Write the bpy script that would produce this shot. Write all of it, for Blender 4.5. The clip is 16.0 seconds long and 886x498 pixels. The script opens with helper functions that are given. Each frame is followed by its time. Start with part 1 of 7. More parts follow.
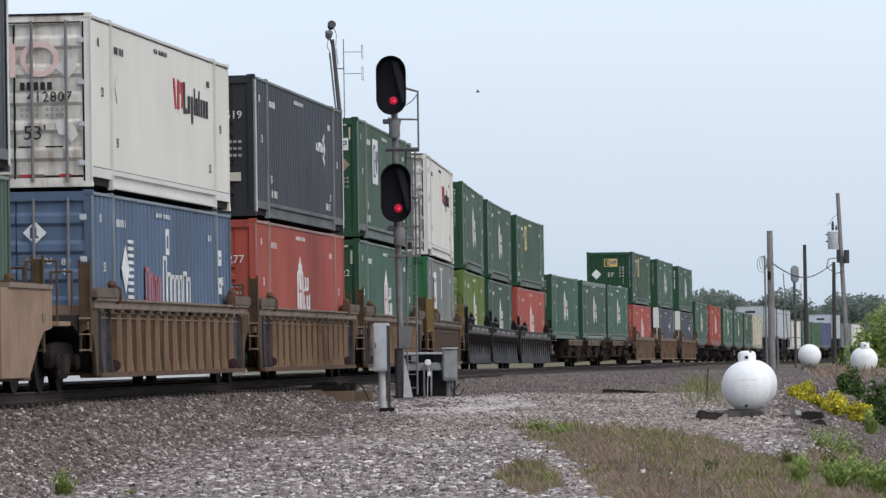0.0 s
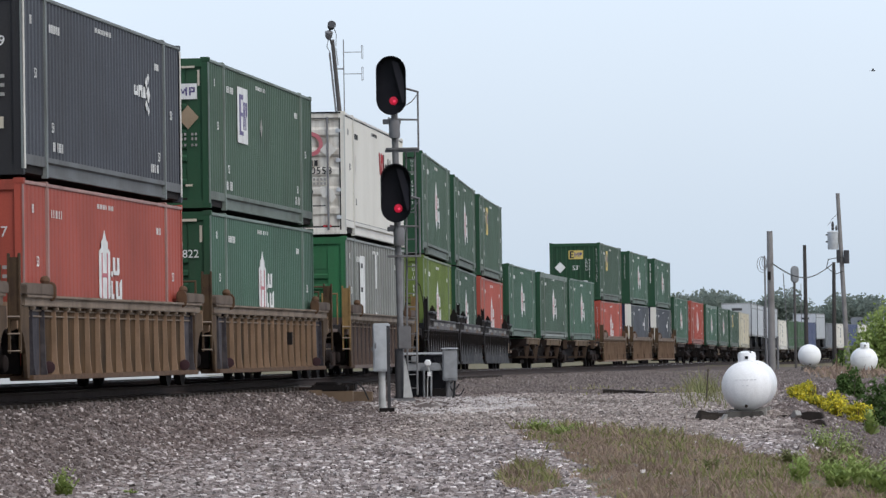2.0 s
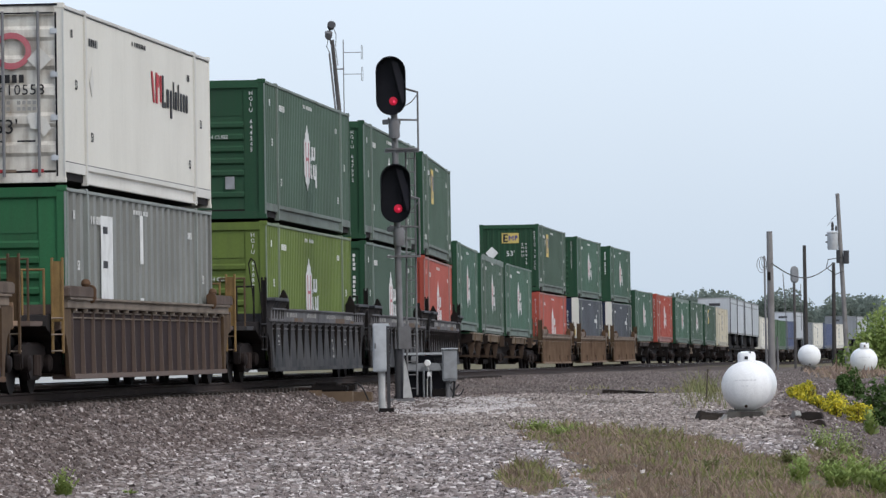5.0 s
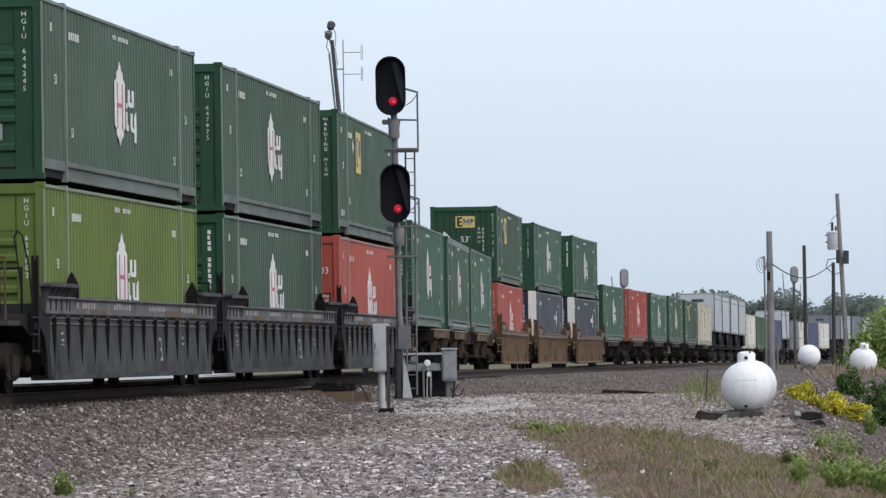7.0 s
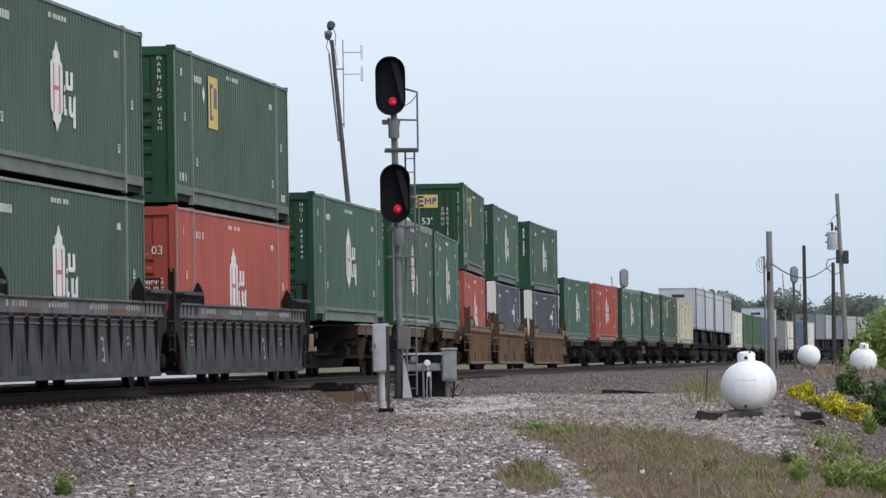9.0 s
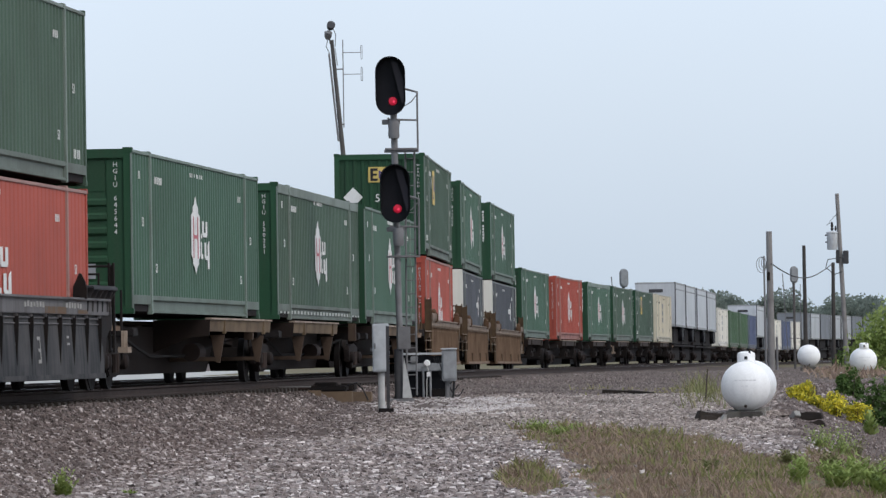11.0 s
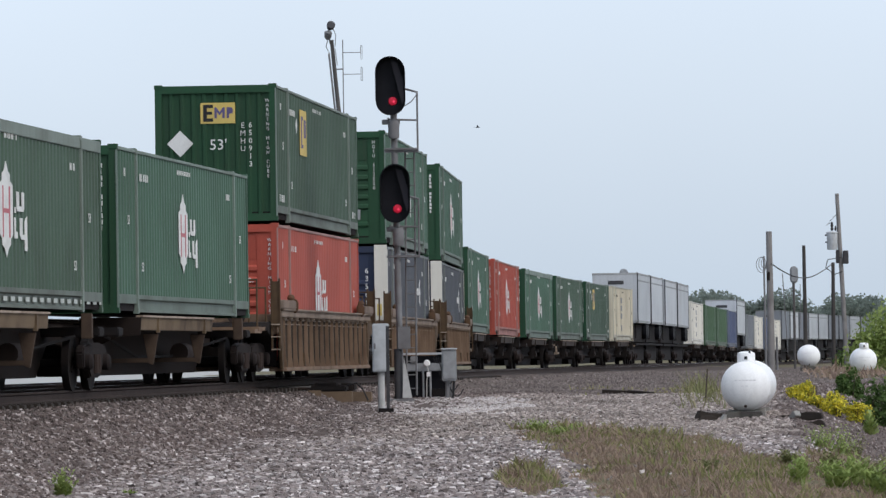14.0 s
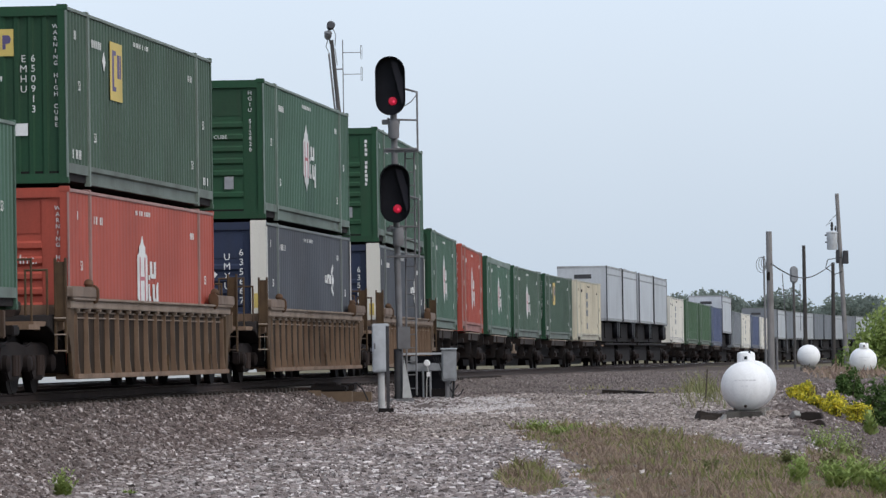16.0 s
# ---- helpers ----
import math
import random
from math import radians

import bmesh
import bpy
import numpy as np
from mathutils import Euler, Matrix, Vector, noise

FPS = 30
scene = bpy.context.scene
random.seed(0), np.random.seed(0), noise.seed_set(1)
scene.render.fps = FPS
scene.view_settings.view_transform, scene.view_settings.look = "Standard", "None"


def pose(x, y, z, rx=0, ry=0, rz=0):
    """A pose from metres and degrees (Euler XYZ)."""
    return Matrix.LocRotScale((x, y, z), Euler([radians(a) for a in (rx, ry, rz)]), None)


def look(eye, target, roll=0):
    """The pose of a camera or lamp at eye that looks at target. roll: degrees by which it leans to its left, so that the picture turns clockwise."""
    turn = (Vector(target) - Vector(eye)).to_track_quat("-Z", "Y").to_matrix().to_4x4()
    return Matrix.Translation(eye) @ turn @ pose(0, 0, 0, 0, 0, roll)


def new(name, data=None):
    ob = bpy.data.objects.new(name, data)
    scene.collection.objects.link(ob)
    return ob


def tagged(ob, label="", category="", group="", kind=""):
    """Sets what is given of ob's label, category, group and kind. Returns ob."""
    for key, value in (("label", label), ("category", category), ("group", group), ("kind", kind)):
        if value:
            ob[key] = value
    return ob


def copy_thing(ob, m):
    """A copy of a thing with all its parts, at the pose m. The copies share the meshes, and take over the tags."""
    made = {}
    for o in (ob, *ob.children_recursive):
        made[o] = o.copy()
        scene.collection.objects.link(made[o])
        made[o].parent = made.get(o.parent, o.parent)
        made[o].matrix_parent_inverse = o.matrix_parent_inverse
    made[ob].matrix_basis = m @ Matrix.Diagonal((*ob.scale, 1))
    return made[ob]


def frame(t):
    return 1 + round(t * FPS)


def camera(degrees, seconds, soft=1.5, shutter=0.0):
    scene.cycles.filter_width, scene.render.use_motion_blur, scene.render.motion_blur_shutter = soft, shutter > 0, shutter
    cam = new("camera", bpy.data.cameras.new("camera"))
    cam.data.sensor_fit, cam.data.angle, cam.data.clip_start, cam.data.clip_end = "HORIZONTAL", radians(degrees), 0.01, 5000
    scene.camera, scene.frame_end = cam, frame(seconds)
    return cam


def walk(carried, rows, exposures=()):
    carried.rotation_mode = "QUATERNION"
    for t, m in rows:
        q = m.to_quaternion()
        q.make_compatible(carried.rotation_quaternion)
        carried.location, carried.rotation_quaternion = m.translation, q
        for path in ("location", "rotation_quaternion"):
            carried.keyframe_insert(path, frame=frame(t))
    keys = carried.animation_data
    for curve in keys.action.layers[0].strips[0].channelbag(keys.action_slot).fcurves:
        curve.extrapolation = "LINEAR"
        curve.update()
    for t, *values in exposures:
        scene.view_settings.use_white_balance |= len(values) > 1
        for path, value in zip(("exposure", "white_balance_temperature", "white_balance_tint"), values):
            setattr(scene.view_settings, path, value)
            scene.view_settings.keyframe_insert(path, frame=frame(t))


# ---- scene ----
# A double-stack container train runs through a crossover past a colour-light signal, seen with a long lens.
# x to the right, y along the view, z up. The photographer stands at (0, 0).
EYE = Vector((0.0, 0.0, 1.8))
LENS = 9.79
FOCAL = 784 / math.tan(radians(LENS / 2))
UP = 610.1 - 441.0


def aim(dx, dy):
    """Camera pose, with its aim shifted by a tiny drift of the tripod head."""
    a = math.atan((0.0 - dx) / FOCAL)
    b = math.atan((UP + dy) / FOCAL)
    way = Vector((math.sin(a) * math.cos(b), math.cos(a) * math.cos(b), math.sin(b)))
    return look(EYE, EYE + way * 100, -0.8554)


cam = camera(LENS, 16.0, soft=1.4)
walk(cam, [(0, aim(0, 0)), (3.5, aim(-0.2, 0.6)), (7.0, aim(-0.9, 0.9)), (12.0, aim(-1.3, 0.9)), (16.0, aim(-1.5, 0.9))],
     exposures=[(0, 0.0), (9.0, 0.0), (11.5, -0.09), (16.0, -0.09)])

# ---- daylight: bright overcast ----
SUN_EL, SUN_AZ = 46.0, 132.0   # degrees; azimuth clockwise from +y
world = bpy.data.worlds.new("overcast_sky")
scene.world = world
world.use_nodes = True
wn, wl = world.node_tree.nodes, world.node_tree.links
wn.clear()
sky = wn.new("ShaderNodeTexSky")
sky.sky_type, sky.sun_disc = "NISHITA", False
sky.sun_elevation, sky.sun_rotation = radians(SUN_EL), radians(SUN_AZ)
sky.air_density, sky.dust_density, sky.ozone_density = 1.0, 3.0, 1.5
bg_sky = wn.new("ShaderNodeBackground")
bg_sky.inputs["Strength"].default_value = 0.05
wl.new(sky.outputs[0], bg_sky.inputs[0])
tc = wn.new("ShaderNodeTexCoord")
sep = wn.new("ShaderNodeSeparateXYZ")
wl.new(tc.outputs["Generated"], sep.inputs[0])
ramp = wn.new("ShaderNodeValToRGB")
ramp.color_ramp.elements[0].position = 0.0
ramp.color_ramp.elements[0].color = (0.545, 0.645, 0.765, 1)
ramp.color_ramp.elements[1].position = 0.075
ramp.color_ramp.elements[1].color = (0.645, 0.735, 0.88, 1)
mid = ramp.color_ramp.elements.new(0.5)
mid.color = (0.62, 0.70, 0.83, 1)
wl.new(sep.outputs["Z"], ramp.inputs[0])
cloud = wn.new("ShaderNodeTexNoise")
cloud.inputs["Scale"].default_value = 7.0
cloud.inputs["Detail"].default_value = 3.0
wl.new(tc.outputs["Generated"], cloud.inputs["Vector"])
cmap = wn.new("ShaderNodeMapRange")
cmap.inputs["To Min"].default_value, cmap.inputs["To Max"].default_value = 0.93, 1.07
wl.new(cloud.outputs["Fac"], cmap.inputs["Value"])
bg_cloud = wn.new("ShaderNodeBackground")
wl.new(ramp.outputs[0], bg_cloud.inputs[0])
wl.new(cmap.outputs[0], bg_cloud.inputs["Strength"])
add = wn.new("ShaderNodeAddShader")
wl.new(bg_sky.outputs[0], add.inputs[0])
wl.new(bg_cloud.outputs[0], add.inputs[1])
out = wn.new("ShaderNodeOutputWorld")
wl.new(add.outputs[0], out.inputs[0])

sun = new("sun", bpy.data.lights.new("sun", "SUN"))
sun.data.energy, sun.data.angle, sun.data.color = 1.3, radians(28), (1.0, 0.96, 0.9)
ea, eb = radians(SUN_EL), radians(SUN_AZ)
toward = Vector((math.sin(eb) * math.cos(ea), math.cos(eb) * math.cos(ea), math.sin(ea)))
sun.matrix_world = look(toward * 200, (0, 0, 0))


# ---- materials ----
def surface(name, base, rough=0.6, metal=0.0, grime=(0.05, 0.04, 0.03), amount=0.25, scale=1.2, bump=0.1, streak=0.0,
            spec=0.2, fine=40.0, vary=0.0, low=0.0):
    """Painted or bare surface: base colour with broad stains, fine grain, run-down streaks and a slight relief."""
    m = bpy.data.materials.new(name)
    m.use_nodes = True
    n, l = m.node_tree.nodes, m.node_tree.links
    b = n["Principled BSDF"]
    b.inputs["Metallic"].default_value = metal
    b.inputs["Specular IOR Level"].default_value = spec
    co = n.new("ShaderNodeTexCoord")
    info = n.new("ShaderNodeObjectInfo")
    shift = n.new("ShaderNodeVectorMath")
    shift.operation = "MULTIPLY_ADD"
    comb = n.new("ShaderNodeCombineXYZ")
    for k in range(3):
        l.new(info.outputs["Random"], comb.inputs[k])
    l.new(comb.outputs[0], shift.inputs[0])
    shift.inputs[1].default_value = (37.0, 21.0, 11.0)
    l.new(co.outputs["Object"], shift.inputs[2])
    big = n.new("ShaderNodeTexNoise")
    big.inputs["Scale"].default_value, big.inputs["Detail"].default_value = scale, 6.0
    l.new(shift.outputs[0], big.inputs["Vector"])
    small = n.new("ShaderNodeTexNoise")
    small.inputs["Scale"].default_value, small.inputs["Detail"].default_value = fine, 4.0
    l.new(shift.outputs[0], small.inputs["Vector"])
    r = n.new("ShaderNodeMapRange")
    r.inputs["From Min"].default_value, r.inputs["From Max"].default_value = 0.42, 0.72
    r.inputs["To Max"].default_value = amount
    l.new(big.outputs["Fac"], r.inputs["Value"])
    mask = r.outputs[0]
    if streak:
        sq = n.new("ShaderNodeMapping")
        sq.inputs["Scale"].default_value = (5.0, 5.0, 0.35)
        l.new(shift.outputs[0], sq.inputs["Vector"])
        run = n.new("ShaderNodeTexNoise")
        run.inputs["Scale"].default_value, run.inputs["Detail"].default_value = 1.6, 5.0
        l.new(sq.outputs[0], run.inputs["Vector"])
        rr = n.new("ShaderNodeMapRange")
        rr.inputs["From Min"].default_value, rr.inputs["From Max"].default_value = 0.45, 0.75
        rr.inputs["To Max"].default_value = streak
        l.new(run.outputs["Fac"], rr.inputs["Value"])
        ad = n.new("ShaderNodeMath")
        ad.operation, ad.use_clamp = "ADD", True
        l.new(mask, ad.inputs[0])
        l.new(rr.outputs[0], ad.inputs[1])
        mask = ad.outputs[0]
    mix = n.new("ShaderNodeMix")
    mix.data_type = "RGBA"
    mix.inputs[6].default_value, mix.inputs[7].default_value = (*base, 1), (*grime, 1)
    l.new(mask, mix.inputs[0])
    tone = n.new("ShaderNodeMapRange")
    tone.inputs["To Min"].default_value, tone.inputs["To Max"].default_value = 0.86 - vary, 1.14 + vary
    if vary:
        mean = n.new("ShaderNodeMath")
        mean.operation = "MULTIPLY_ADD"
        l.new(info.outputs["Random"], mean.inputs[0])
        mean.inputs[1].default_value = 0.6
        l.new(small.outputs["Fac"], mean.inputs[2])
        sub = n.new("ShaderNodeMath")
        sub.operation = "SUBTRACT"
        l.new(mean.outputs[0], sub.inputs[0])
        sub.inputs[1].default_value = 0.3
        l.new(sub.outputs[0], tone.inputs["Value"])
    else:
        l.new(small.outputs["Fac"], tone.inputs["Value"])
    mul = n.new("ShaderNodeVectorMath")
    mul.operation = "SCALE"
    l.new(mix.outputs[2], mul.inputs[0])
    l.new(tone.outputs[0], mul.inputs["Scale"])
    l.new(mul.outputs[0], b.inputs["Base Color"])
    rg = n.new("ShaderNodeMapRange")
    rg.inputs["To Min"].default_value, rg.inputs["To Max"].default_value = max(rough - 0.12, 0.05), min(rough + 0.15, 1.0)
    l.new(big.outputs["Fac"], rg.inputs["Value"])
    l.new(rg.outputs[0], b.inputs["Roughness"])
    if bump:
        bp = n.new("ShaderNodeBump")
        bp.inputs["Strength"].default_value, bp.inputs["Distance"].default_value = bump, 0.01
        l.new(small.outputs["Fac"], bp.inputs["Height"])
        l.new(bp.outputs[0], b.inputs["Normal"])
    return m


def island(name, colours, rough=0.85, spec=0.2, through_light=0.0):
    """Many small pieces in one mesh, each of its own tone: stones, leaves, blades."""
    m = bpy.data.materials.new(name)
    m.use_nodes = True
    n, l = m.node_tree.nodes, m.node_tree.links
    b = n["Principled BSDF"]
    b.inputs["Roughness"].default_value = rough
    b.inputs["Specular IOR Level"].default_value = spec
    g = n.new("ShaderNodeNewGeometry")
    cr = n.new("ShaderNodeValToRGB")
    e = cr.color_ramp.elements
    e[0].color, e[1].color = (*colours[0], 1), (*colours[-1], 1)
    for k in range(1, len(colours) - 1):
        e.new(k / (len(colours) - 1)).color = (*colours[k], 1)
    l.new(g.outputs["Random Per Island"], cr.inputs[0])
    co = n.new("ShaderNodeTexCoord")
    nz = n.new("ShaderNodeTexNoise")
    nz.inputs["Scale"].default_value = 0.9
    nz.inputs["Detail"].default_value = 5.0
    l.new(co.outputs["Object"], nz.inputs["Vector"])
    mr = n.new("ShaderNodeMapRange")
    mr.inputs["To Min"].default_value, mr.inputs["To Max"].default_value = 0.5, 1.5
    l.new(nz.outputs["Fac"], mr.inputs["Value"])
    sc = n.new("ShaderNodeVectorMath")
    sc.operation = "SCALE"
    l.new(cr.outputs[0], sc.inputs[0])
    l.new(mr.outputs[0], sc.inputs["Scale"])
    l.new(sc.outputs[0], b.inputs["Base Color"])
    if through_light:
        tr = n.new("ShaderNodeBsdfTranslucent")
        l.new(sc.outputs[0], tr.inputs["Color"])
        mx = n.new("ShaderNodeMixShader")
        mx.inputs[0].default_value = through_light
        l.new(b.outputs[0], mx.inputs[1])
        l.new(tr.outputs[0], mx.inputs[2])
        l.new(mx.outputs[0], n["Material Output"].inputs[0])
    return m


def glow(name, colour, strength):
    m = bpy.data.materials.new(name)
    m.use_nodes = True
    b = m.node_tree.nodes["Principled BSDF"]
    b.inputs["Base Color"].default_value = (*colour, 1)
    b.inputs["Emission Color"].default_value = (*colour, 1)
    b.inputs["Emission Strength"].default_value = strength
    return m


PAINT = {
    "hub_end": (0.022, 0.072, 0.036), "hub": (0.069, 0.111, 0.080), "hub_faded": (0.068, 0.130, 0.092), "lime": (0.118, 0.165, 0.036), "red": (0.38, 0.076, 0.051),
    "white": (0.71, 0.68, 0.605), "charcoal": (0.066, 0.071, 0.084), "blue": (0.098, 0.142, 0.215), "grey": (0.21, 0.215, 0.20),
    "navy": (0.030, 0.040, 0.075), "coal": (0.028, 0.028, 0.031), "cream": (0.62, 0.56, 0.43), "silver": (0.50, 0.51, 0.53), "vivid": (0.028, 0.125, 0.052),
    "royal": (0.085, 0.105, 0.19), "dullgreen": (0.06, 0.115, 0.06), "slate": (0.20, 0.215, 0.24),
}
M = {}
for key, c in PAINT.items():
    M[key] = surface("paint_" + key, c, rough=0.6, grime=(c[0] * 0.4 + 0.025, c[1] * 0.4 + 0.023, c[2] * 0.4 + 0.02), amount=0.40,
                     scale=0.45, bump=0.05, streak=0.28, vary=0.05)
    # Pale grey mix puts the light on posts and top flange into paint.
    M[key + "_post"] = surface("post_" + key, tuple(0.55 * v + 0.45 * g for v, g in zip(c, (0.36, 0.40, 0.375))), rough=0.6, grime=(0.06, 0.05, 0.045), amount=0.3, scale=0.9, bump=0.08, streak=0.2)
    M[key + "_rail"] = surface("rail_" + key, tuple(0.55 * v + 0.45 * g for v, g in zip(c, (0.24, 0.25, 0.24))), rough=0.65,
                               grime=(0.06, 0.05, 0.045), amount=0.4, scale=0.9, bump=0.08, streak=0.2)
M["white"] = surface("paint_white_clean", PAINT["white"], 0.55, grime=(0.45, 0.43, 0.38), amount=0.22, scale=0.5, bump=0.03, streak=0.10)
M["white_rail"] = surface("white_rail_clean", (0.66, 0.64, 0.59), 0.6, grime=(0.42, 0.40, 0.36), amount=0.3, scale=0.6, bump=0.03, streak=0.15)
M["white_post"] = surface("white_post_clean", (0.60, 0.585, 0.545), 0.6, grime=(0.36, 0.34, 0.31), amount=0.3, scale=0.6, bump=0.03, streak=0.15)
M["white_door"] = surface("stained_white_door", (0.72, 0.69, 0.62), 0.65, grime=(0.22, 0.165, 0.12), amount=0.55, scale=1.8, bump=0.05, streak=0.5)
M["silver"] = surface("worn_aluminium", (0.60, 0.61, 0.63), 0.38, metal=0.55, grime=(0.40, 0.40, 0.41), amount=0.45, scale=0.4, bump=0.03, streak=0.3, vary=0.08)
M["ink_white"] = surface("lettering_white", (0.72, 0.72, 0.70), 0.6, grime=(0.35, 0.34, 0.32), amount=0.4, scale=3, bump=0)
M["ink_black"] = surface("lettering_black", (0.025, 0.025, 0.028), 0.6, amount=0.2, bump=0)
M["ink_red"] = surface("lettering_red", (0.45, 0.04, 0.05), 0.6, amount=0.2, bump=0)
M["ink_yellow"] = surface("lettering_yellow", (0.62, 0.47, 0.14), 0.6, grime=(0.4, 0.33, 0.15), amount=0.3, bump=0)
M["ink_purple"] = surface("lettering_purple", (0.12, 0.10, 0.22), 0.6, amount=0.2, bump=0)
M["ink_tan"] = surface("tape_tan", (0.32, 0.24, 0.16), 0.7, amount=0.3, bump=0)
M["ink_ghost"] = surface("ghost_of_red_lettering", (0.66, 0.46, 0.43), 0.65, grime=(0.68, 0.60, 0.54), amount=0.6, scale=3, bump=0)
M["ink_fadered"] = surface("lettering_faded_red", (0.46, 0.13, 0.15), 0.6, grime=(0.5, 0.3, 0.3), amount=0.3, scale=4, bump=0)
M["ink_cream"] = surface("plate_cream", (0.55, 0.50, 0.40), 0.6, amount=0.3, bump=0)
M["ink_dots"] = surface("reflector_white", (0.50, 0.53, 0.50), 0.6, grime=(0.2, 0.22, 0.2), amount=0.6, scale=6, bump=0)
M["ink_dull"] = surface("lettering_dull", (0.34, 0.33, 0.31), 0.7, amount=0.5, scale=5, bump=0)
M["tan"] = surface("wagon_tan", (0.31, 0.207, 0.138), 0.8, grime=(0.13, 0.085, 0.055), amount=0.5, scale=1.3, bump=0.2, streak=0.3)
M["tan_top"] = surface("wagon_chord_tan", (0.235, 0.18, 0.135), 0.75, grime=(0.10, 0.07, 0.05), amount=0.6, scale=1.5, bump=0.2, streak=0.2)
M["iron"] = surface("wagon_black", (0.034, 0.034, 0.037), 0.75, grime=(0.10, 0.085, 0.075), amount=0.5, scale=1.2, bump=0.2, streak=0.4)
M["iron_top"] = surface("wagon_chord_grey", (0.145, 0.139, 0.142), 0.75, grime=(0.075, 0.068, 0.066), amount=0.7, scale=1.6, bump=0.2, streak=0.5)
M["brown"] = surface("wagon_brown", (0.235, 0.158, 0.108), 0.78, grime=(0.085, 0.052, 0.036), amount=0.5, scale=1.2, bump=0.2, streak=0.4)
M["brown_top"] = surface("wagon_chord_brown", (0.27, 0.21, 0.165), 0.78, grime=(0.12, 0.08, 0.055), amount=0.6, scale=1.3, bump=0.2)
# Tan and brown sheets far darker than their ribs: recess shade put into colour.
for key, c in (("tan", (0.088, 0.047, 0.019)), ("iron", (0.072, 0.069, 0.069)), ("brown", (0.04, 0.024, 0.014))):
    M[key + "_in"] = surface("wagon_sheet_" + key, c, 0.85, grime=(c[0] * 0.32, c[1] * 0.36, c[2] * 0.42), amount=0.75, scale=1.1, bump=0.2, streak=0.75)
# Near-black base takes in the shade beneath the wagons.
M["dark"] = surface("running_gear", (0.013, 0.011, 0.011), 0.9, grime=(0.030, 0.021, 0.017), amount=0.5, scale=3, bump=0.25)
M["umber"] = surface("wagon_umber", (0.14, 0.104, 0.088), 0.8, grime=(0.12, 0.085, 0.068), amount=0.5, scale=1.3, bump=0.2, streak=0.3)
M["umber_top"] = surface("wagon_chord_umber", (0.21, 0.17, 0.135), 0.8, grime=(0.09, 0.07, 0.055), amount=0.7, scale=1.3, bump=0.2)
# Umber sheet near-black too, the shade between its ribs painted in.
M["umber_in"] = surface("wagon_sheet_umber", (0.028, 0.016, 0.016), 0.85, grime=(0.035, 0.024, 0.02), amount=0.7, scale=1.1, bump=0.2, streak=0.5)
M["end_rib"] = surface("black_streaked_rib", (0.035, 0.032, 0.038), 0.8, grime=(0.16, 0.14, 0.14), amount=0.4, scale=4.5, bump=0.2, streak=0.25)
M["tan_block"] = surface("guide_block_tan", (0.14, 0.106, 0.082), 0.85, grime=(0.05, 0.035, 0.028), amount=0.7, scale=2, bump=0.25)
M["umber_block"] = surface("guide_block_umber", (0.11, 0.08, 0.065), 0.85, grime=(0.05, 0.035, 0.028), amount=0.7, scale=2, bump=0.25)
M["brown_block"] = surface("guide_block_brown", (0.22, 0.165, 0.13), 0.85, grime=(0.07, 0.05, 0.04), amount=0.6, scale=2, bump=0.25)
M["guide_rust"] = surface("rusty_guide", (0.12, 0.070, 0.042), 0.85, grime=(0.06, 0.04, 0.03), amount=0.6, scale=5, bump=0.3)
M["ladder_tan"] = surface("tan_ladder_paint", (0.26, 0.165, 0.065), 0.8, grime=(0.10, 0.06, 0.035), amount=0.6, scale=3, bump=0.15, streak=0.3)
M["lug"] = surface("purple_brown_lug", (0.055, 0.026, 0.032), 0.8, amount=0.3, bump=0.2)
M["post_brown"] = surface("post_brown", (0.10, 0.064, 0.036), 0.85, grime=(0.05, 0.032, 0.024), amount=0.7, scale=3, bump=0.2, streak=0.4)
M["iron_edge"] = surface("black_guide_plate", (0.028, 0.028, 0.032), 0.6, grime=(0.16, 0.16, 0.165), amount=0.5, scale=3, bump=0.1)
M["rust_patch"] = surface("brown_patch", (0.13, 0.082, 0.05), 0.85, grime=(0.12, 0.115, 0.11), amount=0.9, scale=4, bump=0.1)
M["worn_edge"] = surface("worn_pale_edge", (0.36, 0.29, 0.23), 0.75, grime=(0.16, 0.11, 0.08), amount=0.8, scale=3, bump=0.1)
# Dusty beam kept near-black, with the shade of the underside in its colour.
M["belly"] = surface("dusty_shaded_belly", (0.020, 0.014, 0.012), 0.95, grime=(0.034, 0.023, 0.018), amount=0.5, scale=1.5, bump=0.2)
M["belly_tan"] = surface("dusty_bracket", (0.085, 0.058, 0.042), 0.85, grime=(0.045, 0.032, 0.026), amount=0.6, scale=3, bump=0.2)
# Bogie castings likewise: dust, and their shade put into the colour.
M["frame_cast"] = surface("dusty_shaded_cast_steel", (0.016, 0.012, 0.0115), 0.95, grime=(0.032, 0.022, 0.018), amount=0.6, scale=3, bump=0.25)
M["spark"] = glow("lamp_filament", (0.95, 0.045, 0.12), 0.8)
M["chips"] = island("pale_stone_chips", [(0.335, 0.303, 0.288), (0.533, 0.49, 0.471), (0.424, 0.384, 0.369), (0.67, 0.625, 0.605), (0.306, 0.274, 0.265)])
M["dark_deck"] = surface("near_black_deck", (0.045, 0.034, 0.029), 0.8, grime=(0.03, 0.025, 0.022), amount=0.6, scale=1.5, bump=0.2)
M["new_deck"] = surface("tan_deck", (0.165, 0.117, 0.073), 0.8, grime=(0.07, 0.048, 0.035), amount=0.85, scale=1.4, bump=0.2)
M["steel"] = surface("wheel_tread_steel", (0.26, 0.25, 0.24), 0.4, metal=0.7, amount=0.2)
